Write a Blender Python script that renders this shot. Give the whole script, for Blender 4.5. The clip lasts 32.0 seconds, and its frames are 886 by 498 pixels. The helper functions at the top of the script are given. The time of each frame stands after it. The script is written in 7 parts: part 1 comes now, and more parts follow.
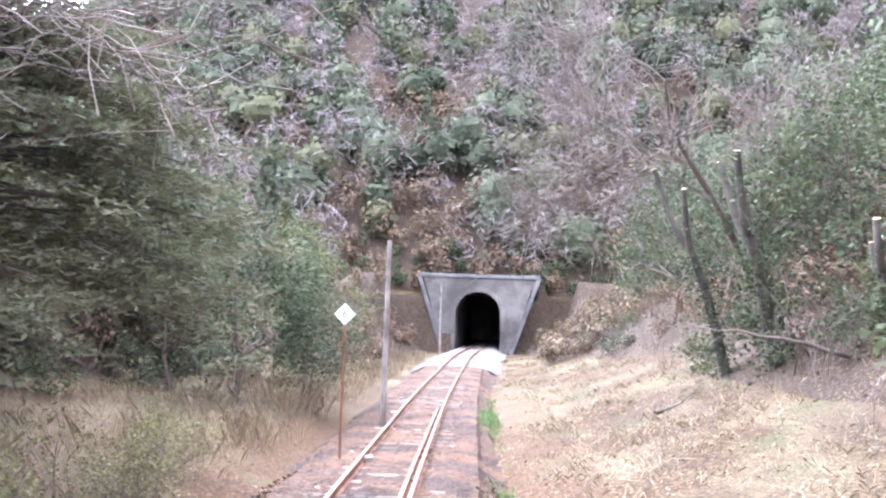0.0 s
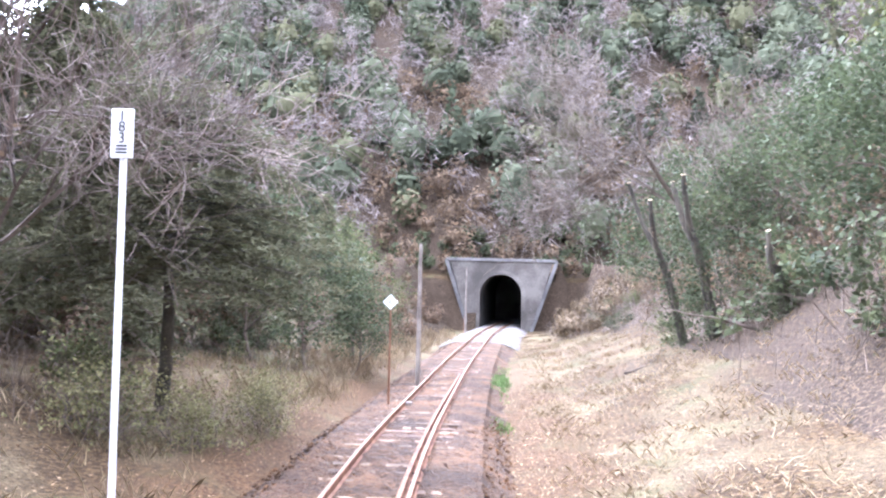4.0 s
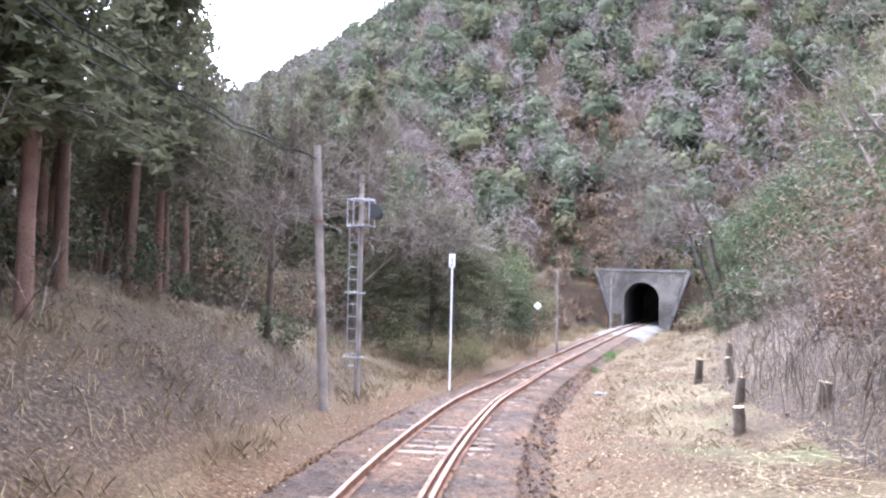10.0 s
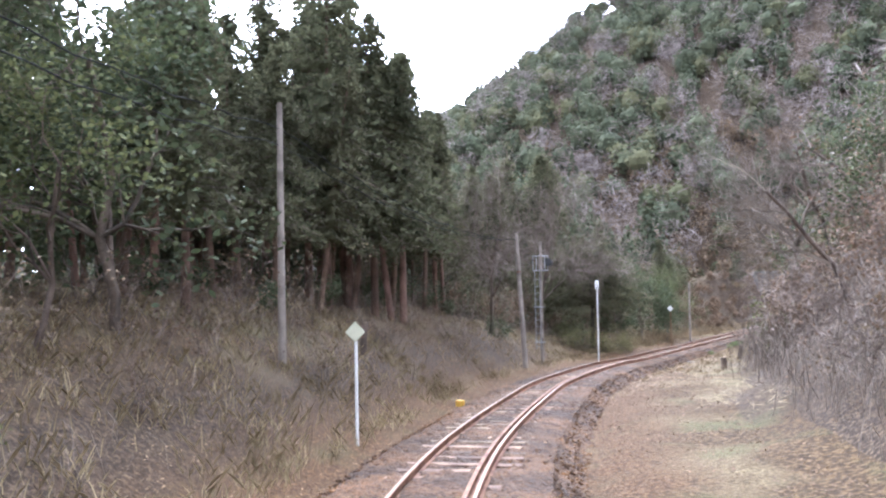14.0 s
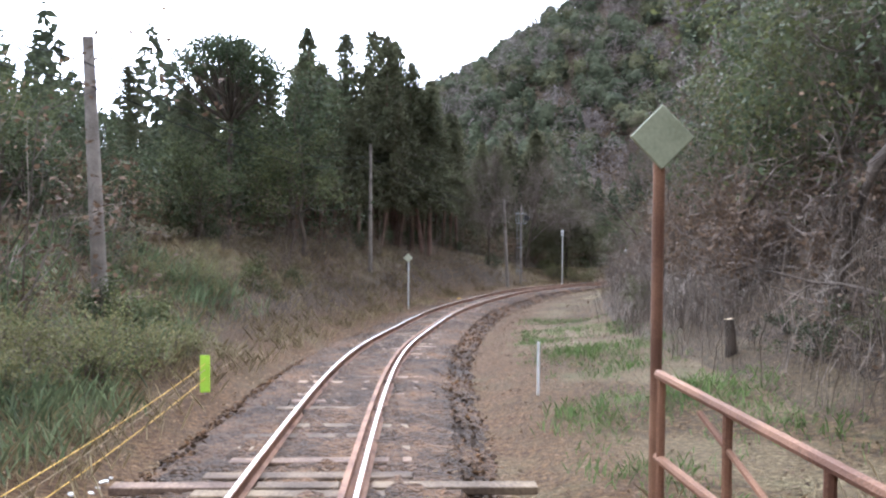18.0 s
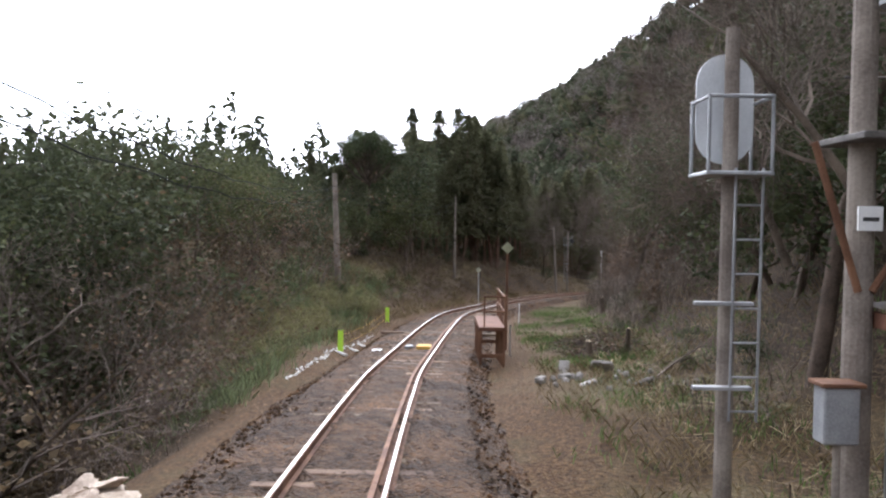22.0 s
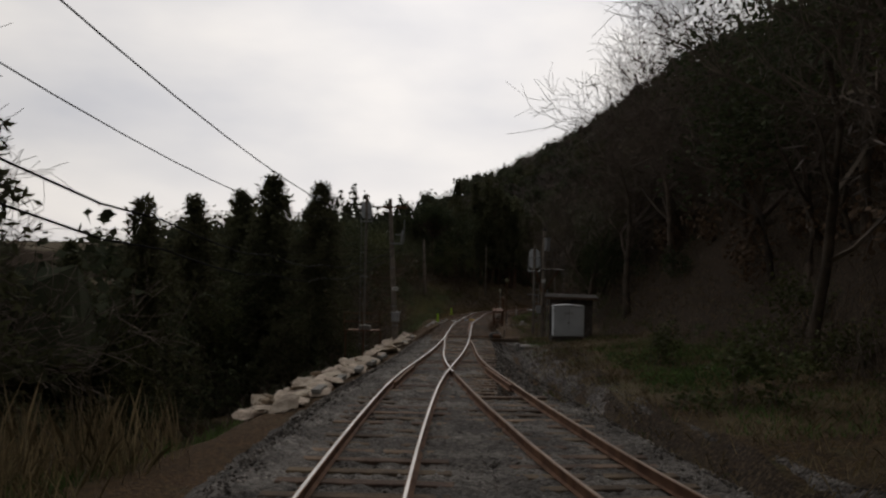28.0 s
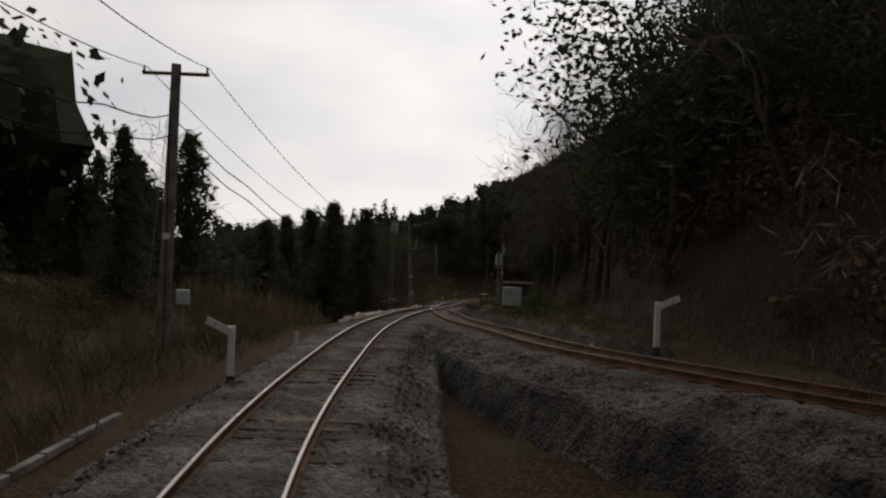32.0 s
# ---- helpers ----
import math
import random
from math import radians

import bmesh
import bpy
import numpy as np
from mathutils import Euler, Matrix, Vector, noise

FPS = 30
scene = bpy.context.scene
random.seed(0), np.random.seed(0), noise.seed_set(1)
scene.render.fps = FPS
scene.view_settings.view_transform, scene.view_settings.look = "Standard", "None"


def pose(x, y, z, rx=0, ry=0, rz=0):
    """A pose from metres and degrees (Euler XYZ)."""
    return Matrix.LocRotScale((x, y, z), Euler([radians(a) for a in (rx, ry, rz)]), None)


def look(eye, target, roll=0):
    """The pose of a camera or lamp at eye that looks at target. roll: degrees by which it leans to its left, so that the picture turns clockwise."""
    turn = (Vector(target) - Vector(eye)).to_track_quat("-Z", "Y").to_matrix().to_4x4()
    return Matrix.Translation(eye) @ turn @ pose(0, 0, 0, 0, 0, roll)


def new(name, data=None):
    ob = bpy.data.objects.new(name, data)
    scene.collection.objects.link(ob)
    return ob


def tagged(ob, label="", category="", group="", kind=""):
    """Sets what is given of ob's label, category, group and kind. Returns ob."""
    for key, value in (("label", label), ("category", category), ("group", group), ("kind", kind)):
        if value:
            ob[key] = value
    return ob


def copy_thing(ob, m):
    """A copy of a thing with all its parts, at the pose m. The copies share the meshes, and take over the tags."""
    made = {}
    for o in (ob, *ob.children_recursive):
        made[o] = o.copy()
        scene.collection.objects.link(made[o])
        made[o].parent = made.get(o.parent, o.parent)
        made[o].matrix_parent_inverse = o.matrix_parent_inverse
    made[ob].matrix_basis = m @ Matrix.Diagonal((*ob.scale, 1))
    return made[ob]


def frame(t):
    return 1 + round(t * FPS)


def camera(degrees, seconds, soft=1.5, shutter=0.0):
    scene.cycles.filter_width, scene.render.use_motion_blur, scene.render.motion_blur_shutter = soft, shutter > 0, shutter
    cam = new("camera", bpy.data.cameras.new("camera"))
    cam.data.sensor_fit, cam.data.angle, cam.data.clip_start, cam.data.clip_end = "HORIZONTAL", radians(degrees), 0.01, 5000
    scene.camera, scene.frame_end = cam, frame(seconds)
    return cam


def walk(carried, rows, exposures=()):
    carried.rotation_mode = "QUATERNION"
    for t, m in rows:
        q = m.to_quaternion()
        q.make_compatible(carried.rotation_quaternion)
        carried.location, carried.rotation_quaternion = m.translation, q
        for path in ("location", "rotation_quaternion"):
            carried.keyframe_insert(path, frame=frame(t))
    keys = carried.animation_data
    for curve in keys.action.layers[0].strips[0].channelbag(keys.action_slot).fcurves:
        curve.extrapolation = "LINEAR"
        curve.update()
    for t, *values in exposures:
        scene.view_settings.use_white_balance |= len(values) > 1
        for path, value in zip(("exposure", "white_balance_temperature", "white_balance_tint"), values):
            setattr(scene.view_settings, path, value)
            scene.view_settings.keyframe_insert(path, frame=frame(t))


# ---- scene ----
cam = camera(54.0, 32.0, soft=2.3)
PATH = [
    (0, (0.000, -0.000, 2.200), (0.003, 1.997, 2.314), 1.99),
    (0.5, (0.023, -0.624, 2.231), (-0.016, 1.373, 2.343), 1.42),
    (1, (0.050, -1.270, 2.284), (0.005, 0.727, 2.385), 1.24),
    (1.5, (0.060, -2.000, 2.310), (0.012, -0.003, 2.405), 1.09),
    (2, (0.073, -2.791, 2.347), (0.027, -0.794, 2.438), 1.13),
    (2.5, (0.115, -3.664, 2.393), (0.065, -1.666, 2.476), 1.12),
    (3, (0.156, -4.576, 2.430), (0.106, -2.578, 2.511), 1.25),
    (3.5, (0.198, -5.516, 2.479), (0.145, -3.518, 2.551), 1.36),
    (5.5, (0.552, -10.382, 2.720), (0.442, -8.386, 2.774), 1.06),
    (6, (0.669, -11.798, 2.751), (0.533, -9.803, 2.802), 0.92),
    (6.5, (0.812, -13.278, 2.818), (0.642, -11.286, 2.865), 0.89),
    (7, (0.976, -14.894, 2.894), (0.778, -12.904, 2.941), 1.12),
    (7.5, (1.202, -16.633, 2.951), (0.984, -14.646, 2.997), 1.33),
    (8, (1.477, -18.464, 3.038), (1.232, -16.480, 3.081), 1.42),
    (8.5, (1.800, -20.363, 3.111), (1.533, -18.382, 3.153), 1.62),
    (9, (2.216, -22.387, 3.197), (1.885, -20.415, 3.238), 1.39),
    (9.5, (2.672, -24.528, 3.260), (2.243, -22.576, 3.320), 0.87),
    (10, (3.157, -26.697, 3.316), (2.713, -24.748, 3.373), 1.39),
    (10.5, (3.732, -28.861, 3.404), (3.276, -26.915, 3.448), 1.46),
    (11, (4.374, -31.044, 3.474), (3.888, -29.104, 3.519), 1.24),
    (11.5, (5.060, -33.358, 3.594), (4.471, -31.448, 3.674), 0.55),
    (12, (5.806, -35.769, 3.756), (5.157, -33.881, 3.874), 0.46),
    (12.5, (6.691, -38.114, 3.899), (5.973, -36.253, 4.037), -0.14),
    (13, (7.595, -40.508, 4.010), (6.844, -38.660, 4.157), -0.16),
    (13.5, (8.542, -42.953, 4.125), (7.718, -41.134, 4.243), -0.72),
    (14, (9.592, -45.397, 4.279), (8.748, -43.585, 4.345), -1.03),
    (14.5, (10.688, -47.917, 4.429), (9.786, -46.132, 4.460), -0.78),
    (15, (11.844, -50.446, 4.486), (10.996, -48.636, 4.514), 0.07),
    (15.5, (13.090, -52.908, 4.467), (12.326, -51.060, 4.480), 1.84),
    (17.5, (18.247, -62.107, 5.112), (17.375, -60.309, 5.033), 1.03),
    (18, (19.473, -64.570, 5.199), (18.578, -62.783, 5.119), 0.33),
    (18.5, (20.824, -66.812, 5.337), (19.916, -65.032, 5.253), 0.53),
    (19, (22.211, -69.016, 5.513), (21.268, -67.254, 5.441), 0.31),
    (19.5, (23.706, -71.367, 5.587), (22.801, -69.585, 5.505), -0.12),
    (20, (25.120, -73.745, 5.708), (24.198, -71.972, 5.629), -0.53),
    (20.5, (26.553, -76.161, 5.845), (25.599, -74.404, 5.770), -0.24),
    (21, (28.049, -78.598, 5.991), (27.068, -76.858, 5.889), 0.86),
    (21.5, (29.585, -81.086, 6.153), (28.559, -79.373, 6.040), 0.86),
    (22, (31.135, -83.532, 6.345), (30.069, -81.841, 6.290), 0.89),
    (22.5, (32.573, -85.887, 6.463), (31.524, -84.187, 6.364), 2.06),
    (23, (34.049, -88.195, 6.593), (33.002, -86.496, 6.460), 2.09),
    (23.5, (35.559, -90.566, 6.756), (34.517, -88.864, 6.628), 1.94),
    (24, (37.118, -92.968, 6.901), (36.059, -91.277, 6.767), 0.95),
    (24.5, (38.680, -95.425, 7.051), (37.606, -93.741, 6.947), 0.51),
    (26.5, (45.578, -107.510, 7.761), (44.465, -105.849, 7.696), 0.69),
    (27, (47.372, -110.347, 7.876), (46.249, -108.692, 7.843), 1.04),
    (27.5, (49.231, -113.175, 7.977), (48.100, -111.525, 7.954), 1.07),
    (28, (51.140, -115.988, 8.093), (50.011, -114.337, 8.087), 1.25),
    (28.5, (53.110, -118.770, 8.191), (51.978, -117.122, 8.176), 1.07),
    (29, (55.176, -121.484, 8.265), (54.017, -119.854, 8.241), 1.42),
    (29.5, (57.286, -124.166, 8.276), (56.093, -122.561, 8.252), 1.36),
    (30, (59.484, -126.888, 8.366), (58.257, -125.308, 8.324), 1.28),
    (30.5, (61.777, -129.616, 8.484), (60.550, -128.037, 8.444), 1.42),
    (31, (64.117, -132.318, 8.526), (62.960, -130.686, 8.519), 1.55),
    (31.5, (66.479, -134.986, 8.605), (65.326, -133.352, 8.602), 1.53),
    (32, (68.902, -137.642, 8.698), (67.722, -136.027, 8.686), 2.20),
]
# The picture darkens as the camera leaves the cutting.
walk(cam, [(t, look(eye, target, roll)) for t, eye, target, roll in PATH],
     exposures=[(0, 3.45, 5250, 24), (9, 3.2, 5250, 21), (13, 2.75, 5400, 19), (15.5, 2.4, 5300, 15), (18, 1.8, 5450, 14), (21, 1.35, 5750, 15), (24, 0.3, 6300, 14), (26.5, -1.0, 6550, 12), (28, -2.0, 6800, 12), (32, -1.95, 6800, 12)])

# ---- light: bright overcast sky ----
world = bpy.data.worlds.new("sky")
scene.world = world
world.use_nodes = True
wn, wl = world.node_tree.nodes, world.node_tree.links
wn.clear()
w_out = wn.new("ShaderNodeOutputWorld")
w_bg = wn.new("ShaderNodeBackground")
w_sky = wn.new("ShaderNodeTexSky")
w_sky.sky_type, w_sky.sun_disc = "NISHITA", False
w_sky.sun_elevation, w_sky.sun_rotation = radians(27), radians(-34)
w_grey = wn.new("ShaderNodeHueSaturation")
w_grey.inputs["Saturation"].default_value = 0.22
w_co = wn.new("ShaderNodeTexCoord")
w_map = wn.new("ShaderNodeMapping")
w_map.inputs["Scale"].default_value = (1.0, 1.0, 2.6)
w_noise = wn.new("ShaderNodeTexNoise")
w_noise.inputs["Scale"].default_value = 2.2
w_noise.inputs["Detail"].default_value = 5.0
w_ramp = wn.new("ShaderNodeValToRGB")
w_ramp.color_ramp.elements[0].position, w_ramp.color_ramp.elements[0].color = 0.32, (0.60, 0.63, 0.70, 1)
w_ramp.color_ramp.elements[1].position, w_ramp.color_ramp.elements[1].color = 0.66, (1.0, 0.985, 0.96, 1)
w_mix = wn.new("ShaderNodeMix")
w_mix.data_type, w_mix.blend_type = "RGBA", "MIX"
w_mix.inputs[0].default_value = 0.88
w_gain = wn.new("ShaderNodeMix")
w_gain.data_type, w_gain.blend_type = "RGBA", "MULTIPLY"
w_gain.inputs[0].default_value = 1.0
w_gain.inputs[7].default_value = (9.0, 9.0, 9.0, 1)
w_dot = wn.new("ShaderNodeVectorMath")
w_dot.operation = "DOT_PRODUCT"
w_dot.inputs[1].default_value = (-0.50, 0.74, 0.45)
w_glow = wn.new("ShaderNodeMapRange")
w_glow.inputs[1].default_value, w_glow.inputs[2].default_value = 0.1, 1.0
w_pow = wn.new("ShaderNodeMath")
w_pow.operation, w_pow.inputs[1].default_value = "POWER", 1.6
w_amp = wn.new("ShaderNodeMath")
w_amp.operation, w_amp.inputs[1].default_value, w_amp.inputs[2].default_value = "MULTIPLY_ADD", 2.5, 0.8
wl.new(w_co.outputs["Generated"], w_dot.inputs[0])
wl.new(w_dot.outputs["Value"], w_glow.inputs[0])
wl.new(w_glow.outputs[0], w_pow.inputs[0])
wl.new(w_pow.outputs[0], w_amp.inputs[0])
wl.new(w_co.outputs["Generated"], w_map.inputs[0])
wl.new(w_map.outputs[0], w_noise.inputs["Vector"])
wl.new(w_noise.outputs[0], w_ramp.inputs[0])
wl.new(w_ramp.outputs[0], w_gain.inputs[6])
wl.new(w_sky.outputs[0], w_grey.inputs["Color"])
wl.new(w_grey.outputs[0], w_mix.inputs[6])
wl.new(w_gain.outputs[2], w_mix.inputs[7])
w_sun = wn.new("ShaderNodeVectorMath")      # thin cloud glows round the hidden sun
w_sun.operation = "SCALE"
wl.new(w_mix.outputs[2], w_sun.inputs[0])
wl.new(w_amp.outputs[0], w_sun.inputs["Scale"])
wl.new(w_sun.outputs[0], w_bg.inputs[0])
wl.new(w_bg.outputs[0], w_out.inputs[0])
w_bg.inputs[1].default_value = 0.13
sun_data = bpy.data.lights.new("sun", "SUN")
sun_data.energy, sun_data.angle, sun_data.color = 0.9, radians(30), (1.0, 0.96, 0.9)
sun = new("sun", sun_data)
sun.matrix_world = look((-50, 74, 45), (0, 0, 0))

# ---- materials ----
def mat(name, c1, c2, scale=3.0, rough=0.85, metal=0.0, bump=0.3, fine=40.0, spread=0.0, c3=None, translucent=0.0, dist=0.02, spec=0.3):
    """A surface of two or three colours at two scales, with relief; spread varies it from piece to piece."""
    m = bpy.data.materials.new(name)
    m.use_nodes = True
    n, l = m.node_tree.nodes, m.node_tree.links
    b = n["Principled BSDF"]
    b.inputs["Roughness"].default_value, b.inputs["Metallic"].default_value = rough, metal
    b.inputs["Specular IOR Level"].default_value = spec
    co = n.new("ShaderNodeTexCoord")
    big, small = n.new("ShaderNodeTexNoise"), n.new("ShaderNodeTexNoise")
    big.inputs["Scale"].default_value, big.inputs["Detail"].default_value = scale, 6
    small.inputs["Scale"].default_value, small.inputs["Detail"].default_value = fine, 4
    geo = n.new("ShaderNodeNewGeometry")
    l.new(geo.outputs["Position"], big.inputs["Vector"])
    l.new(geo.outputs["Position"], small.inputs["Vector"])
    ramp = n.new("ShaderNodeValToRGB")
    e = ramp.color_ramp.elements
    e[0].position, e[0].color = 0.34, (*c1, 1)
    e[1].position, e[1].color = 0.66, (*c2, 1)
    if c3:
        x = e.new(0.5)
        x.color = (*c3, 1)
    add = n.new("ShaderNodeMath")
    add.operation = "ADD"
    half = n.new("ShaderNodeMath")
    half.operation, half.inputs[1].default_value = "MULTIPLY_ADD", 0.45
    half.inputs[2].default_value = -0.225
    l.new(small.outputs[0], half.inputs[0])
    l.new(big.outputs[0], add.inputs[0])
    l.new(half.outputs[0], add.inputs[1])
    l.new(add.outputs[0], ramp.inputs[0])
    colour = ramp.outputs[0]
    if spread:
        hsv = n.new("ShaderNodeHueSaturation")
        info, rng = n.new("ShaderNodeObjectInfo"), n.new("ShaderNodeMath")
        rng.operation = "ADD"
        l.new(geo.outputs["Random Per Island"], rng.inputs[0])
        l.new(info.outputs["Random"], rng.inputs[1])
        frac = n.new("ShaderNodeMath")
        frac.operation = "FRACT"
        l.new(rng.outputs[0], frac.inputs[0])
        mr = n.new("ShaderNodeMapRange")
        mr.inputs[3].default_value, mr.inputs[4].default_value = 1 - spread, 1 + spread
        l.new(frac.outputs[0], mr.inputs[0])
        mh = n.new("ShaderNodeMapRange")
        mh.inputs[3].default_value, mh.inputs[4].default_value = 0.5 - spread * 0.035, 0.5 + spread * 0.035
        l.new(info.outputs["Random"], mh.inputs[0])
        l.new(mr.outputs[0], hsv.inputs["Value"])
        l.new(mh.outputs[0], hsv.inputs["Hue"])
        l.new(colour, hsv.inputs["Color"])
        colour = hsv.outputs[0]
    l.new(colour, b.inputs["Base Color"])
    if bump:
        bp = n.new("ShaderNodeBump")
        bp.inputs["Strength"].default_value, bp.inputs["Distance"].default_value = bump, dist
        l.new(small.outputs[0], bp.inputs["Height"])
        l.new(bp.outputs[0], b.inputs["Normal"])
    if translucent:
        tr, mx = n.new("ShaderNodeBsdfTranslucent"), n.new("ShaderNodeMixShader")
        mx.inputs[0].default_value = translucent
        l.new(colour, tr.inputs[0])
        l.new(b.outputs[0], mx.inputs[1])
        l.new(tr.outputs[0], mx.inputs[2])
        l.new(mx.outputs[0], n["Material Output"].inputs[0])
    return m


M_BALLAST = mat("ballast", (0.042, 0.022, 0.009), (0.135, 0.070, 0.029), 0.8, 0.9, 0, 0.8, 28, 0.3, (0.076, 0.039, 0.016), dist=0.05)
M_BALLAST_GREY = mat("grey_ballast", (0.075, 0.066, 0.058), (0.27, 0.245, 0.22), 0.8, 0.9, 0, 0.8, 28, 0.4, (0.15, 0.133, 0.118), dist=0.05)


def stony(m, scale, strength):
    """Turns a ground surface into packed stones, each with its own shade and edges."""
    n, l = m.node_tree.nodes, m.node_tree.links
    b = n["Principled BSDF"]
    base, bump = b.inputs["Base Color"].links[0].from_socket, b.inputs["Normal"].links[0].from_node
    geo = n.new("ShaderNodeNewGeometry")
    cell = n.new("ShaderNodeTexVoronoi")
    cell.inputs["Scale"].default_value = scale
    l.new(geo.outputs["Position"], cell.inputs["Vector"])
    split = n.new("ShaderNodeSeparateColor")
    l.new(cell.outputs["Color"], split.inputs[0])
    shade = n.new("ShaderNodeMapRange")
    shade.inputs[3].default_value, shade.inputs[4].default_value = 0.6, 1.6
    l.new(split.outputs[0], shade.inputs[0])
    hsv = n.new("ShaderNodeHueSaturation")
    l.new(base, hsv.inputs["Color"])
    l.new(shade.outputs[0], hsv.inputs["Value"])
    l.new(hsv.outputs[0], b.inputs["Base Color"])
    deep = n.new("ShaderNodeBump")
    deep.invert = True
    deep.inputs["Strength"].default_value, deep.inputs["Distance"].default_value = strength, 0.05
    l.new(cell.outputs["Distance"], deep.inputs["Height"])
    l.new(bump.outputs[0], deep.inputs["Normal"])
    l.new(deep.outputs[0], b.inputs["Normal"])


stony(M_BALLAST, 17.0, 1.0)
stony(M_BALLAST_GREY, 15.0, 1.0)
M_RUST = mat("rusty_steel", (0.11, 0.052, 0.03), (0.24, 0.125, 0.07), 2.5, 0.8, 0.15, 0.3, 90)
M_DULLTOP = mat("dull_rusty_rail_head", (0.16, 0.105, 0.07), (0.27, 0.19, 0.135), 1.5, 0.6, 0.35, 0.05, 120)
M_DARKBARK = mat("dark_mossy_bark", (0.035, 0.03, 0.022), (0.095, 0.082, 0.06), 2.0, 0.95, 0, 0.7, 24, 0.25)
M_CEDARBARK = mat("reddish_cedar_bark", (0.075, 0.045, 0.032), (0.17, 0.105, 0.075), 1.6, 0.95, 0, 0.7, 30, 0.3)
M_RAILTOP = mat("worn_rail_head", (0.30, 0.285, 0.27), (0.46, 0.44, 0.425), 1.5, 0.42, 0.9, 0.05, 120)
M_SLEEPER = mat("weathered_sleeper", (0.07, 0.046, 0.032), (0.22, 0.155, 0.10), 1.6, 0.9, 0, 0.6, 30, 0.35, (0.125, 0.085, 0.058))
M_CONCRETE = mat("old_concrete", (0.17, 0.16, 0.145), (0.36, 0.345, 0.32), 1.2, 0.9, 0, 0.4, 22, 0.1, (0.27, 0.26, 0.24))
M_PORTAL = mat("stained_portal_concrete", (0.085, 0.076, 0.066), (0.21, 0.19, 0.165), 0.5, 0.95, 0, 0.4, 9, 0.1, (0.14, 0.125, 0.108))
M_TUNNEL = mat("tunnel_lining", (0.10, 0.095, 0.09), (0.2, 0.19, 0.18), 0.7, 0.95, 0, 0.4, 12)
M_WOODPOLE = mat("pole_wood", (0.15, 0.125, 0.105), (0.30, 0.26, 0.22), 2.2, 0.9, 0, 0.5, 40)
M_POLEC = mat("concrete_pole", (0.3, 0.28, 0.255), (0.44, 0.42, 0.39), 1.5, 0.9, 0, 0.25, 35)
M_GALV = mat("galvanised_steel", (0.24, 0.25, 0.26), (0.40, 0.41, 0.42), 3.0, 0.55, 0.5, 0.15, 60)
M_WHITE = mat("white_paint", (0.68, 0.68, 0.66), (0.82, 0.82, 0.80), 2.5, 0.6, 0, 0.1, 60)
M_BLACK = mat("black_paint", (0.02, 0.02, 0.02), (0.05, 0.05, 0.05), 3.0, 0.6, 0, 0.1, 60)
M_SIGNBACK = mat("yellowish_board", (0.42, 0.43, 0.30), (0.55, 0.55, 0.40), 3.0, 0.7, 0, 0.15, 40)
M_OLIVE = mat("olive_board", (0.20, 0.21, 0.13), (0.30, 0.31, 0.20), 3.0, 0.7, 0, 0.15, 40)
M_YELLOW = mat("yellow_paint", (0.48, 0.28, 0.04), (0.62, 0.40, 0.07), 3.0, 0.7, 0, 0.15, 40)
M_NEON = mat("fluorescent_yellow_green", (0.45, 0.82, 0.05), (0.62, 0.95, 0.10), 2.0, 0.6, 0, 0.08, 50)
M_CABLE = mat("cable_sheath", (0.012, 0.012, 0.012), (0.028, 0.028, 0.028), 3.0, 0.95, 0, 0, 50, spec=0.05)
M_BARK = mat("bark", (0.05, 0.038, 0.029), (0.135, 0.103, 0.078), 2.0, 0.95, 0, 0.7, 24, 0.25)
M_TWIG = mat("grey_twigs", (0.075, 0.058, 0.045), (0.21, 0.168, 0.135), 1.2, 0.9, 0, 0.2, 30, 0.35)
M_CUT = mat("cut_wood", (0.55, 0.42, 0.26), (0.74, 0.60, 0.40), 4.0, 0.8, 0, 0.2, 40)
M_CEDAR = mat("conifer_needles", (0.072, 0.074, 0.041), (0.126, 0.127, 0.069), 0.7, 0.9, 0, 0, 20, 0.3, translucent=0.3, spec=0.1)
M_LEAF = mat("evergreen_leaves", (0.040, 0.051, 0.027), (0.085, 0.098, 0.047), 0.9, 0.75, 0, 0, 20, 0.35, translucent=0.28, spec=0.12)
M_OLIVELEAF = mat("olive_leaves", (0.064, 0.074, 0.030), (0.120, 0.126, 0.052), 0.9, 0.75, 0, 0, 20, 0.35, translucent=0.28, spec=0.12)
M_DRY = mat("dry_grass", (0.16, 0.122, 0.066), (0.38, 0.30, 0.176), 0.8, 0.9, 0, 0, 30, 0.3, (0.255, 0.197, 0.112), translucent=0.2)
M_PALESTRAW = mat("pale_cut_stems", (0.20, 0.155, 0.085), (0.40, 0.325, 0.195), 0.8, 0.9, 0, 0, 30, 0.3, translucent=0.15)
M_BROWNLEAF = mat("withered_leaves", (0.085, 0.058, 0.034), (0.18, 0.126, 0.076), 0.9, 0.9, 0, 0, 30, 0.4, translucent=0.2)
M_REDLEAF = mat("reddish_buds", (0.26, 0.10, 0.07), (0.40, 0.17, 0.12), 0.9, 0.8, 0, 0, 30, 0.35, translucent=0.2)
M_GREEN = mat("fresh_green_grass", (0.075, 0.125, 0.035), (0.15, 0.215, 0.07), 0.9, 0.7, 0, 0, 30, 0.35, translucent=0.3)
M_YELLOWLEAF = mat("yellowish_leaves", (0.13, 0.128, 0.052), (0.26, 0.243, 0.115), 0.9, 0.8, 0, 0, 20, 0.3, translucent=0.3, spec=0.1)
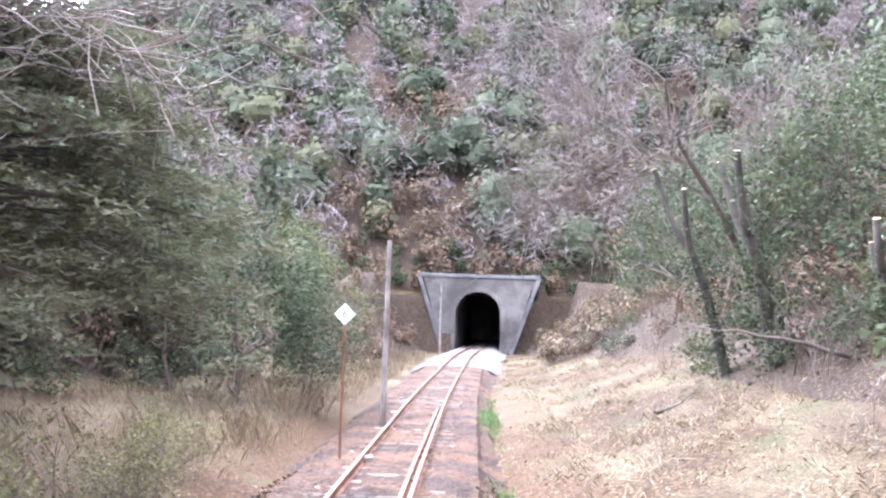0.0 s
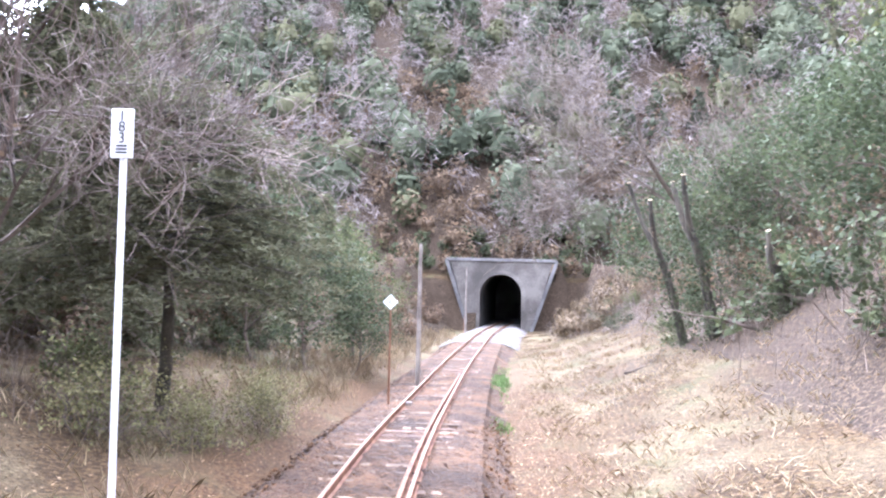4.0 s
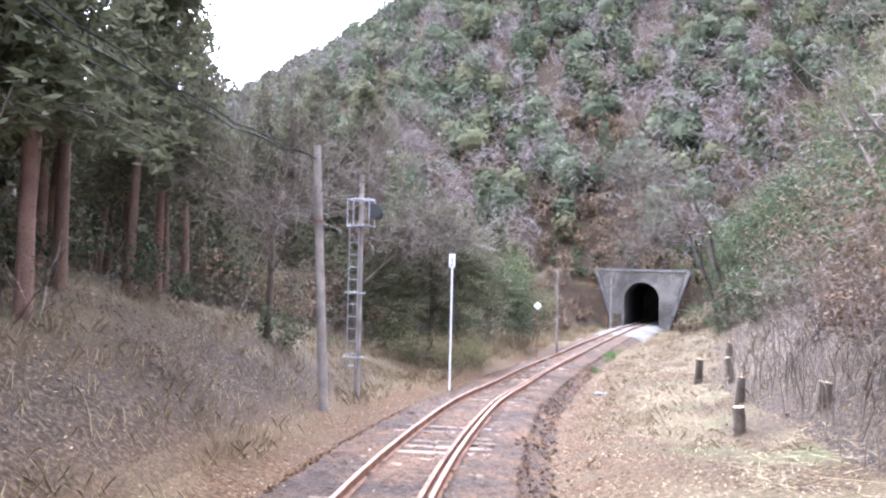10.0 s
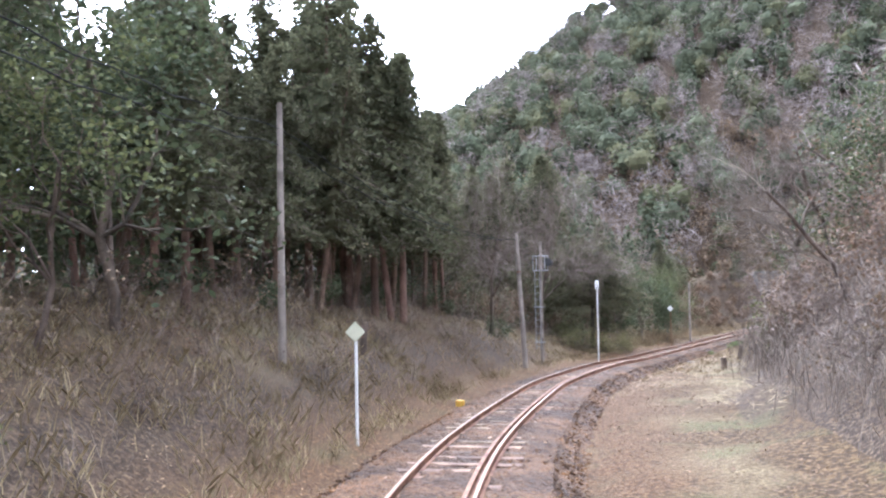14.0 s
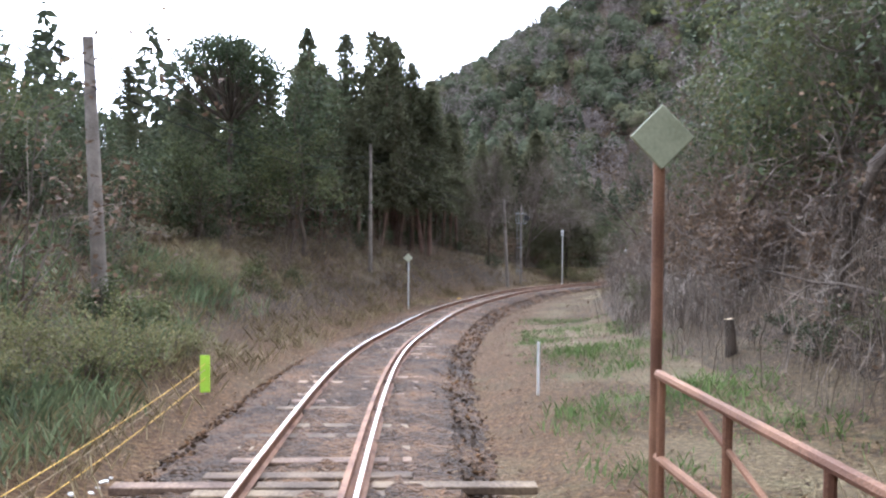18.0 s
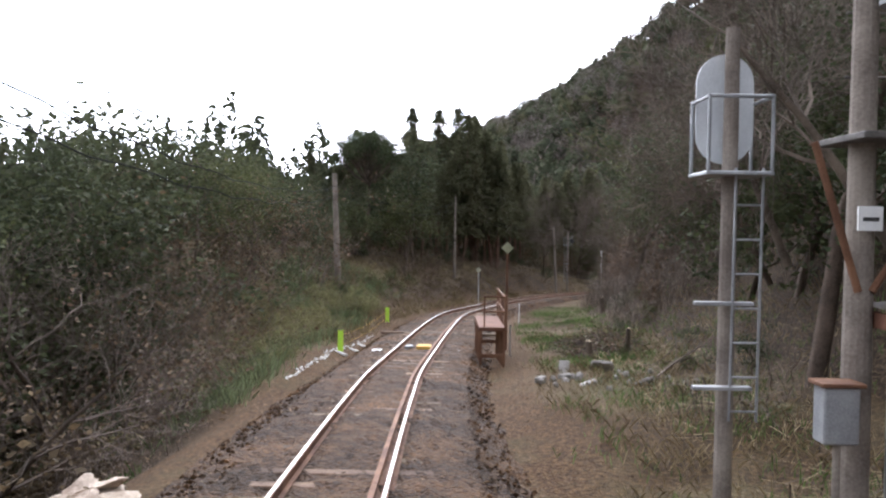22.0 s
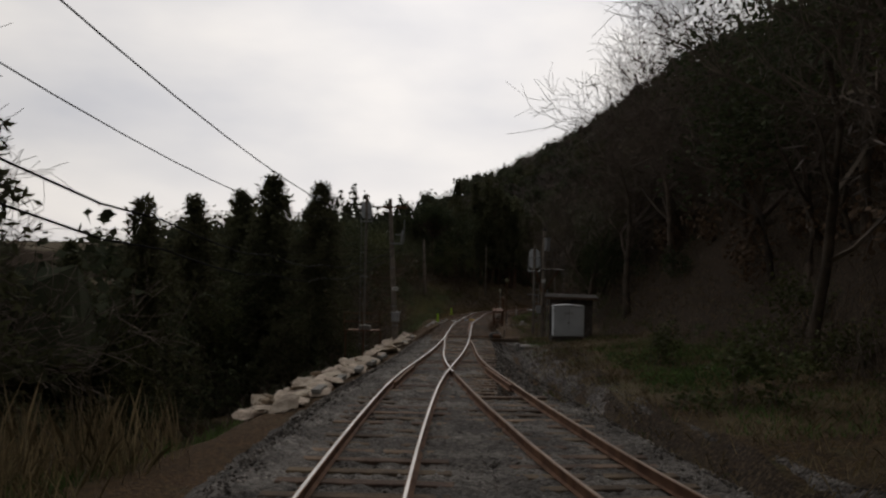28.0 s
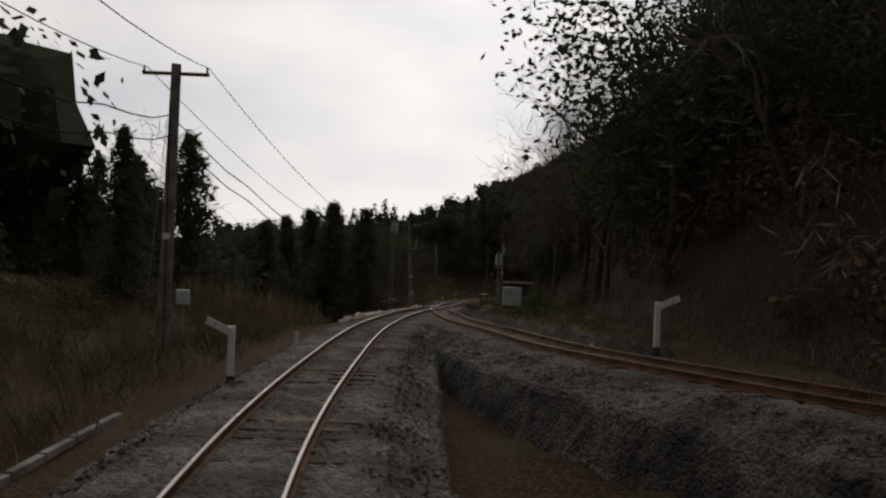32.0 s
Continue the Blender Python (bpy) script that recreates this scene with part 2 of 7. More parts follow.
M_BAMBOO = mat("bamboo_grass", (0.11, 0.14, 0.065), (0.21, 0.25, 0.13), 0.9, 0.6, 0, 0, 30, 0.4, translucent=0.3)
M_DECK = mat("painted_rusty_plate", (0.12, 0.055, 0.034), (0.19, 0.095, 0.06), 1.4, 0.85, 0.05, 0.25, 60)
M_BLOCK = mat("concrete_block", (0.22, 0.205, 0.185), (0.40, 0.38, 0.35), 1.8, 0.95, 0, 0.5, 40, 0.18, (0.31, 0.29, 0.265))
M_MORTAR = mat("mortar", (0.15, 0.14, 0.13), (0.23, 0.22, 0.20), 3, 0.95, 0, 0.3, 40)
M_RUSTDOOR = mat("rusty_sheet", (0.10, 0.05, 0.035), (0.20, 0.095, 0.06), 1.6, 0.8, 0.1, 0.3, 40)
M_PANE = mat("dusty_glass", (0.09, 0.095, 0.085), (0.17, 0.175, 0.155), 1.2, 0.25, 0, 0.05, 30, spec=0.6)
M_ROOF = mat("roof_sheet", (0.24, 0.24, 0.235), (0.42, 0.42, 0.41), 1.4, 0.7, 0.3, 0.2, 30)
M_CABINET = mat("cabinet_paint", (0.52, 0.55, 0.57), (0.66, 0.69, 0.71), 1.4, 0.5, 0, 0.08, 40)
M_SAND = mat("sandbag_cloth", (0.38, 0.30, 0.23), (0.68, 0.58, 0.47), 4.0, 0.9, 0, 0.9, 22, 0.18, (0.53, 0.44, 0.35))
M_ROPE = mat("tarpaulin_edge", (0.55, 0.54, 0.50), (0.74, 0.72, 0.68), 2.0, 0.9, 0, 0.4, 26, 0.15)
M_RED = mat("red_reflector", (0.55, 0.07, 0.04), (0.72, 0.12, 0.07), 3, 0.5, 0, 0, 30)
M_PALELEAF = mat("pale_dead_leaves", (0.13, 0.09, 0.048), (0.30, 0.226, 0.13), 0.9, 0.9, 0, 0, 30, 0.4, translucent=0.15)
M_DARKSTEEL = mat("weathered_dark_steel", (0.08, 0.075, 0.07), (0.17, 0.155, 0.14), 3.0, 0.7, 0.3, 0.2, 60)
M_FARLEAF = mat("distant_evergreen", (0.052, 0.060, 0.038), (0.105, 0.112, 0.068), 0.22, 0.95, 0, 0, 3.0, 0.16, translucent=0.15, spec=0.05)
M_FAROLIVE = mat("distant_olive", (0.068, 0.072, 0.038), (0.118, 0.117, 0.064), 0.22, 0.95, 0, 0, 3.0, 0.16, translucent=0.15, spec=0.05)
M_FARTWIG = mat("distant_twigs", (0.14, 0.118, 0.106), (0.25, 0.214, 0.195), 0.3, 0.95, 0, 0, 3.0, 0.2, spec=0.05)
M_FARCEDAR = mat("distant_conifers", (0.052, 0.061, 0.038), (0.095, 0.106, 0.064), 0.25, 0.95, 0, 0, 3.0, 0.18, translucent=0.12, spec=0.05)
M_DARKBLOCK = mat("dark_block", (0.045, 0.038, 0.032), (0.10, 0.085, 0.072), 1.4, 0.9, 0, 0.4, 30, 0.15)

# ---- mesh helpers ----
def mesh_ob(name, verts, faces, material, parent=None, smooth=False, label="", **tags):
    me = bpy.data.meshes.new(name)
    me.from_pydata([tuple(v) for v in verts], [], [tuple(f) for f in faces])
    if smooth:
        me.polygons.foreach_set("use_smooth", [True] * len(me.polygons))
    me.materials.append(material)
    ob = new(name, me)
    if parent is not None:
        ob.parent = parent
    if label or tags:
        tagged(ob, label, **tags)
    return ob


def quads_ob(name, verts, material, n=4, parent=None):
    """A mesh of separate polygons with n corners each, from an array of corners."""
    v = np.asarray(verts, dtype=np.float32).reshape(-1, 3)
    k = len(v) // n
    me = bpy.data.meshes.new(name)
    me.vertices.add(len(v))
    me.vertices.foreach_set("co", v.ravel())
    me.loops.add(len(v))
    me.loops.foreach_set("vertex_index", np.arange(len(v), dtype=np.int32))
    me.polygons.add(k)
    me.polygons.foreach_set("loop_start", np.arange(k, dtype=np.int32) * n)
    me.update(calc_edges=True)
    me.materials.append(material)
    ob = new(name, me)
    if parent is not None:
        ob.parent = parent
    return ob


def part(name, bm, material, parent, label=""):
    me = bpy.data.meshes.new(name)
    bm.to_mesh(me)
    bm.free()
    me.materials.append(material)
    ob = new(name, me)
    ob.parent = parent
    if label:
        tagged(ob, label)
    return ob


def thing(name, place, label, category, group="", turn=0.0, kind=""):
    ob = new(name)
    ob.matrix_world = pose(*place, 0, 0, turn)
    return tagged(ob, label, category, group, kind)


def box(bm, lo, hi, bevel=0.0, m=None):
    """Adds a box between two corners, with its edges taken off."""
    g = bmesh.ops.create_cube(bm, size=1.0)["verts"]
    size, mid = [h - l for l, h in zip(lo, hi)], [(h + l) / 2 for l, h in zip(lo, hi)]
    bmesh.ops.scale(bm, vec=size, verts=g)
    bmesh.ops.translate(bm, vec=mid, verts=g)
    if bevel:
        e = list({e for v in g for e in v.link_edges})
        g = bmesh.ops.bevel(bm, geom=e, offset=bevel, segments=1, affect="EDGES")["verts"]
    if m is not None:
        bmesh.ops.transform(bm, matrix=m, verts=g)
    return bm


def rod(bm, a, b, r1, r2=None, sides=8):
    """Adds a round bar from a to b."""
    a, b = Vector(a), Vector(b)
    d = b - a
    m = Matrix.Translation((a + b) / 2) @ d.to_track_quat("Z", "Y").to_matrix().to_4x4()
    bmesh.ops.create_cone(bm, cap_ends=True, segments=sides, radius1=r1, radius2=r1 if r2 is None else r2, depth=d.length, matrix=m)
    return bm


def spline(points, step):
    """A smooth line through points, at even steps."""
    p = np.array(points, float)
    p = np.vstack([2 * p[0] - p[1], p, 2 * p[-1] - p[-2]])
    out = []
    for i in range(1, len(p) - 2):
        for u in np.linspace(0, 1, 40, endpoint=False):
            a, b, c, d = p[i - 1:i + 3]
            out.append(0.5 * (2 * b + (c - a) * u + (2 * a - 5 * b + 4 * c - d) * u**2 + (3 * b - a - 3 * c + d) * u**3))
    out = np.array(out + [p[-2]])
    s = np.r_[0, np.cumsum(np.linalg.norm(np.diff(out, axis=0), axis=1))]
    at = np.arange(0, s[-1], step)
    return np.stack([np.interp(at, s, out[:, k]) for k in range(3)], 1)


# ---- plan: the centre of the line, from the tunnel outwards, and the second track that leaves it ----
MAIN = [(5.2, 95, -2.2), (3.3, 75, -1.8), (1.7, 59, -1.55), (0.6, 43, -1.3), (-0.1, 31, -1.05), (-0.6, 20, -0.8), (-0.95, 10, -0.5),
        (-1.0, 2, -0.22), (-0.8, -5.5, 0.18), (0.0, -14.8, 0.6), (0.95, -20.6, 0.84), (3.4, -31.3, 1.28), (6.7, -40.9, 1.75), (10.95, -50.8, 2.35),
        (18.6, -65.2, 3.0), (22.6, -72.0, 3.4), (30.2, -84.2, 4.05), (34.55, -91.4, 4.5), (40.2, -101.12, 5.05), (48.5, -113.8, 5.7),
        (56.6, -124.8, 6.1), (62.3, -132.0, 6.25), (68.2, -138.3, 6.42), (76, -146.2, 6.7), (96, -165, 7.2)]
SIDE_FAR = [(53.1, -112.6, 5.9), (57.9, -117.1, 6.15), (62.9, -120.9, 6.45), (67.5, -123.6, 6.65), (74, -126.6, 6.85), (90, -133, 7.3)]
LINE = spline(MAIN, 0.5)
S0 = float(np.argmin(abs(LINE[:, 1] - 75))) * 0.5      # the tunnel's mouth, from which distances along the line are counted


def heading(line):
    d = np.gradient(line[:, :2], axis=0)
    return -d / np.linalg.norm(d, axis=1)[:, None]     # towards the tunnel


T_LINE = heading(LINE)
R_LINE = np.stack([T_LINE[:, 1], -T_LINE[:, 0]], 1)     # to the hill side


def at_line(s, v, line=LINE, side=R_LINE, start=S0):
    """The place s metres from the tunnel's mouth and v metres to the hill side of the line's centre."""
    i = np.clip((np.asarray(s, float) + start) / 0.5, 0, len(line) - 1.001)
    k = i.astype(int)
    f = (i - k)[..., None]
    c = line[k] * (1 - f) + line[k + 1] * f
    n = side[k] * (1 - f) + side[k + 1] * f
    return np.concatenate([c[..., :2] + n * np.asarray(v, float)[..., None], c[..., 2:]], -1)


TOE = 162.5      # where the points part the second track from the line
SIDE = [tuple(at_line(np.array([TOE + a]), np.array([b]))[0]) for a, b in ((0, 0.0), (4, 0.06), (8, 0.25), (13.5, 0.55), (17.5, 1.0), (21.5, 1.60), (26.5, 2.27), (32.5, 3.15))] + SIDE_FAR
BRANCH = spline(SIDE, 0.5)
T_BRANCH = heading(BRANCH)
R_BRANCH = np.stack([T_BRANCH[:, 1], -T_BRANCH[:, 0]], 1)


def to_line(x, y):
    """The distance along the line and to its hill side of places in the plan."""
    x, y = np.atleast_1d(np.asarray(x, float)), np.atleast_1d(np.asarray(y, float))
    s, v = np.empty(len(x)), np.empty(len(x))
    for a in range(0, len(x), 4000):
        d = np.stack([x[a:a + 4000, None] - LINE[None, :, 0], y[a:a + 4000, None] - LINE[None, :, 1]], -1)
        j = (d**2).sum(-1).argmin(1)
        dj = d[np.arange(len(j)), j]
        s[a:a + 4000] = j * 0.5 - S0 - (dj * T_LINE[j]).sum(1)
        v[a:a + 4000] = (dj * R_LINE[j]).sum(1)
    return s, v


def smooth(a, b, x):
    u = np.clip((x - a) / (b - a), 0, 1)
    return u * u * (3 - 2 * u)


def wave(x, y, k):
    return np.sin(x * 0.31 * k + 1.3) * np.cos(y * 0.27 * k - 0.4) + 0.5 * np.sin(x * 0.77 * k - y * 0.59 * k + 2.0)


RIGHT_FLAT = ([0, 20, 45, 58, 70, 85, 92, 100, 107, 116, 132, 142, 160, 175, 190, 204, 220, 240], [4.2, 7.4, 8.2, 7.6, 6.6, 5.5, 6.2, 5.2, 5.8, 6.0, 6.2, 6.7, 7.5, 9.0, 9.0, 9.5, 11.5, 15])
RIGHT_RISE = ([0, 15, 30, 60, 80, 95, 240], [0.06, 0.16, 0.30, 0.34, 0.16, 0.05, 0.05])      # the gentle fan before the steep slope
LEFT_FLAT = ([0, 40, 62, 72, 82, 90, 100, 125, 138, 150, 165, 176, 188, 196, 222, 240], [4.0, 4.2, 4.4, 4.0, 3.5, 3.1, 3.0, 3.0, 3.2, 2.6, 2.9, 2.9, 3.0, 3.2, 3.4, 3.6])
LEFT_SLOPE = ([0, 12, 35, 60, 72, 82, 92, 122, 132, 142, 150, 187, 194, 202, 240], [0.85, 0.6, 0.28, 0.16, 0.5, 0.95, 1.0, 0.85, 0.4, -0.55, -0.75, -0.75, 0.05, 0.3, 0.34])
RIDGE = ([-320, -200, -150, -139, -115, -101, -80, -67, -61, -47, -20, 20, 80, 160], [-6, 10, 19, 23, 38, 46, 58, 66, 71, 79, 87, 92, 98, 105])


def ground_z(x, y):
    """The height of the ground at places in the plan."""
    x, y = np.atleast_1d(np.asarray(x, float)), np.atleast_1d(np.asarray(y, float))
    s, v = to_line(x, y)
    zt = at_line(s, np.zeros_like(s))[:, 2]
    zt = np.where(s < 0, -1.8, zt)
    level = np.where(v > 0, 1 - smooth(150, 158, s), 1 - smooth(144, 151, s)) * smooth(24, 44, s)
    bed = zt - 0.42 - 0.2 * smooth(1.5, 2.5, abs(v)) + 0.42 * level * smooth(1.7, 3.2, abs(v))
    wr, wl = np.interp(s, *RIGHT_FLAT), np.interp(s, *LEFT_FLAT)
    up = np.clip(v - wr, 0, None)
    hill = np.interp(s, [0, 75, 88, 132, 142, 156, 240], [0.72, 0.75, 1.0, 1.0, 0.95, 1.4, 1.45]) * (np.sqrt(up**2 + 0.7**2) - 0.7)
    hill = 62 * (1 - np.exp(-hill / 62))
    lift = smooth(156, 168, s) * (1 - smooth(206, 214, s))
    right = 0.05 * np.clip(v - 2.5, 0, None) + np.interp(s, *RIGHT_RISE) * np.clip(v - 4.2, 0, 5) + hill + 0.4 * lift * smooth(2.2, 4.5, v)
    out = np.clip(-v - wl, 0, None)
    k = np.interp(s, *LEFT_SLOPE)
    soft = np.sqrt(out**2 + 0.4**2) - 0.4
    left = np.where(k > 0, np.where(s > 40, 4.0, 30.0) * (1 - np.exp(-k * soft / np.where(s > 40, 4.0, 30.0))), -7.0 * (1 - np.exp(k * soft / 7.0)))
    left -= np.where(s > 60, 0.10, 0) * np.clip(out - 14, 0, 60) + np.where(s > 60, 0, 0.5) * np.clip(out - 34, 0, 70)
    z = bed + np.where(v > 0, right, left)
    back = 4.1 + 0.74 * (y - 75.9) - np.where(y < 75.9, 30 * (1 - smooth(4.6, 8.5, abs(v))), 0) + 0.5 * wave(x, y, 0.4) * (abs(v) > 6)
    z = np.maximum(z, back)
    top = 4 + (np.interp(x, *RIDGE) - 4) * np.clip((y - 76) / 114, 0.02, 1) - 0.12 * np.clip(y - 190, 0, 400)
    z = np.where((y > 76) & (x < 30), np.minimum(z, np.where(z > top - 8, top - 8 * np.exp(-(z - top + 8) / 8), z)), z)
    rough = smooth(2.3, 4.5, abs(v))
    z = z + rough * (0.07 * wave(x, y, 2.3) + 0.16 * smooth(5, 14, abs(v)) * wave(x, y, 0.9) + 1.1 * smooth(20, 60, abs(v)) * wave(x, y, 0.12))
    # the second track's bed
    near = (s > 150) & (v > -1)
    if near.any():
        d = np.stack([x[near, None] - BRANCH[None, :, 0], y[near, None] - BRANCH[None, :, 1]], -1)
        j = (d**2).sum(-1).argmin(1)
        dist = np.sqrt((d[np.arange(len(j)), j]**2).sum(-1))
        zb = BRANCH[j, 2] - 0.42 - 0.4 * smooth(1.5, 2.4, dist)
        mix = 1 - smooth(1.9, 2.8, dist)
        mix = np.where(v[near] < 1.4, 0, mix)
        z[near] = z[near] * (1 - mix) + zb * mix
        # ditch between the two tracks
        ditch = smooth(202, 210, s[near]) * smooth(1.9, 2.5, v[near]) * smooth(1.9, 2.5, dist) * (v[near] < 14) * (j < len(BRANCH) - 2)
        inside = np.array([(d[q, j[q]] * R_BRANCH[j[q]]).sum() < 0 for q in range(len(j))])
        z[near] -= 0.95 * ditch * inside
    return z


# ---- ground: one sheet ----
def ground_sheet():
    s = np.r_[-900, -600, -420, -320, -260, -220, np.arange(-190, -19, 5), np.arange(-19, 250, 0.8), 256, 265, 280, 300, 340, 400, 600, 1000]
    v1 = np.r_[np.arange(0, 5.4, 0.45), np.arange(5.4, 14, 0.8), np.arange(14, 40, 2.5), 42, 47, 54, 62, 72, 84, 98, 115, 135, 160, 190, 225]
    v2 = np.r_[v1[1:], 290, 380, 520, 800, 1300, 2000]
    v = np.r_[-v2[::-1], v1]
    ss, vv = np.meshgrid(s, v, indexing="ij")
    lo, hi = -S0 + 1, 244.0
    cl = np.clip(ss, lo, hi)
    p = at_line(cl, vv)
    first, last = at_line(np.array([lo, hi]), np.zeros(2))[:, :2]
    i0, i1 = int((lo + S0) / 0.5), int((hi + S0) / 0.5)
    p[..., :2] += np.where((ss < lo)[..., None], (lo - ss)[..., None] * T_LINE[i0], 0) + np.where((ss > hi)[..., None], (hi - ss)[..., None] * T_LINE[i1], 0)
    z = ground_z(p[..., 0].ravel(), p[..., 1].ravel()).reshape(ss.shape)
    far = smooth(400, 1500, np.hypot(p[..., 0], p[..., 1]))
    z = z * (1 - far)
    p[..., 2] = z
    a, b = ss.shape
    idx = np.arange(a * b).reshape(a, b)
    faces = np.stack([idx[:-1, :-1], idx[:-1, 1:], idx[1:, 1:], idx[1:, :-1]], -1).reshape(-1, 4)
    return p.reshape(-1, 3), faces


def ground_material():
    """Leaf litter, dry grass and earth; gravel beside the line; fine relief."""
    m = bpy.data.materials.new("forest_floor")
    m.use_nodes = True
    n, l = m.node_tree.nodes, m.node_tree.links
    b = n["Principled BSDF"]
    b.inputs["Roughness"].default_value = 0.95
    b.inputs["Specular IOR Level"].default_value = 0.15
    geo = n.new("ShaderNodeNewGeometry")

    def tex(scale, detail=6):
        t = n.new("ShaderNodeTexNoise")
        t.inputs["Scale"].default_value, t.inputs["Detail"].default_value = scale, detail
        l.new(geo.outputs["Position"], t.inputs["Vector"])
        return t.outputs[0]

    def ramp(f, stops):
        r = n.new("ShaderNodeValToRGB")
        e = r.color_ramp.elements
        e[0].position, e[0].color = stops[0][0], (*stops[0][1], 1)
        e[1].position, e[1].color = stops[-1][0], (*stops[-1][1], 1)
        for pos, c in stops[1:-1]:
            e.new(pos).color = (*c, 1)
        l.new(f, r.inputs[0])
        return r.outputs[0]

    def mix(f, a, c):
        x = n.new("ShaderNodeMix")
        x.data_type = "RGBA"
        l.new(f, x.inputs[0])
        l.new(a, x.inputs[6])
        l.new(c, x.inputs[7])
        return x.outputs[2]

    litter = ramp(tex(11), [(0.33, (0.026, 0.017, 0.009)), (0.5, (0.062, 0.039, 0.018)), (0.68, (0.145, 0.096, 0.046))])
    straw = ramp(tex(16), [(0.32, (0.06, 0.045, 0.023)), (0.5, (0.115, 0.087, 0.046)), (0.68, (0.22, 0.173, 0.098))])
    moss = ramp(tex(9), [(0.35, (0.045, 0.052, 0.02)), (0.66, (0.125, 0.125, 0.055))])
    sel = ramp(tex(0.33, 5), [(0.47, (0, 0, 0)), (0.60, (1, 1, 1))])
    sel2 = ramp(tex(0.5, 7), [(0.54, (0, 0, 0)), (0.68, (0.75, 0.75, 0.75))])
    humus = ramp(tex(13), [(0.35, (0.02, 0.015, 0.01)), (0.52, (0.055, 0.038, 0.024)), (0.7, (0.135, 0.095, 0.06))])
    flat = n.new("ShaderNodeSeparateXYZ")
    l.new(geo.outputs["True Normal"], flat.inputs[0])
    steep = ramp(flat.outputs[2], [(0.82, (1, 1, 1)), (0.965, (0, 0, 0))])
    c = mix(sel, litter, straw)
    c = mix(sel2, c, moss)
    c = mix(steep, c, humus)
    path = n.new("ShaderNodeAttribute")
    path.attribute_name = "trodden"
    worn = n.new("ShaderNodeMath")
    worn.operation = "MULTIPLY"
    l.new(path.outputs["Fac"], worn.inputs[0])
    l.new(ramp(tex(1.1, 6), [(0.3, (0.35, 0.35, 0.35)), (0.55, (1, 1, 1))]), worn.inputs[1])
    grit = ramp(tex(14), [(0.33, (0.036, 0.02, 0.009)), (0.5, (0.078, 0.043, 0.020)), (0.68, (0.165, 0.10, 0.048))])
    c = mix(worn.outputs[0], c, grit)
    l.new(c, b.inputs["Base Color"])
    bp = n.new("ShaderNodeBump")
    bp.inputs["Strength"].default_value, bp.inputs["Distance"].default_value = 0.9, 0.08
    l.new(tex(24), bp.inputs["Height"])
    l.new(bp.outputs[0], b.inputs["Normal"])
    return m


gv, gf = ground_sheet()
gc = gv[gf].mean(1)
gs, gw = to_line(gc[:, 0], gc[:, 1])
gf = gf[~((abs(gw) < 2.3) & (gs < 0.3) & (gs > -2.4))]      # the tunnel's mouth
ground = mesh_ob("ground", gv, gf, ground_material(), smooth=True, label="leaf-strewn ground with dry grass and earth along the line", category="ground", kind="structure")

near_s, near_v = to_line(gv[:, 0], gv[:, 1])
trodden = (1 - smooth(2.6, 4.6, abs(near_v))) * smooth(34, 60, near_s)
ground.data.attributes.new("trodden", "FLOAT", "POINT").data.foreach_set("value", trodden.astype(np.float32))


def sit(x, y):
    return float(ground_z([x], [y])[0])

# ---- railway tracks ----
def sweep(line, side, offset, profile, s_from, s_to, start, closed=True):
    """A bar of the given cross-section (across, up) along a line, offset to its hill side."""
    s = np.arange(s_from, s_to + 0.01, 0.5)
    c = at_line(s, np.full(len(s), offset), line, side, start)
    c2 = at_line(s, np.full(len(s), offset + 1.0), line, side, start)
    n = c2 - c
    n[:, 2] = 0
    prof = np.array(profile)
    k = len(prof)
    v = c[:, None, :] + n[:, None, :] * prof[None, :, :1]
    v[..., 2] += prof[None, :, 1]
    v = v.reshape(-1, 3)
    faces = []
    for i in range(len(s) - 1):
        for j in range(k if closed else k - 1):
            q = (j + 1) % k
            faces.append((i * k + j, i * k + q, (i + 1) * k + q, (i + 1) * k + j))
    if closed:
        faces += [tuple(range(k)), tuple(range((len(s) - 1) * k, len(s) * k))[::-1]]
    return v, faces


FOOT = [(-0.061, -0.15), (0.061, -0.15), (0.061, -0.138), (0.012, -0.125), (0.010, -0.04), (0.033, -0.03), (0.033, -0.006), (0.026, -0.002),
        (-0.026, -0.002), (-0.033, -0.006), (-0.033, -0.03), (-0.010, -0.04), (-0.012, -0.125), (-0.061, -0.138)]
HEAD = [(-0.021, -0.003), (0.021, -0.003), (0.021, 0.0), (0.014, 0.004), (-0.014, 0.004), (-0.021, 0.0)]
HALF = 0.566
track = thing("railway_track", (0, 0, 0), "rusty single-track railway on wooden sleepers in stone ballast", "railway track", kind="structure")
side_track = thing("railway_track", (0, 0, 0), "rusty diverging railway track joining at the points", "railway track", kind="structure")
B_START = 0.0
B_LEN = (len(BRANCH) - 3) * 0.5


def rail(name, parent, line, side, off, a, b, start, shine=True, label="", head=M_RAILTOP):
    v, f = sweep(line, side, off, FOOT, a, b, start)
    r = mesh_ob(name, v, f, M_RUST, parent, label=label)
    if shine:
        v, f = sweep(line, side, off, HEAD, a, b, start)
        mesh_ob("rail_head", v, f, head, r, label="worn running surface")
    return r


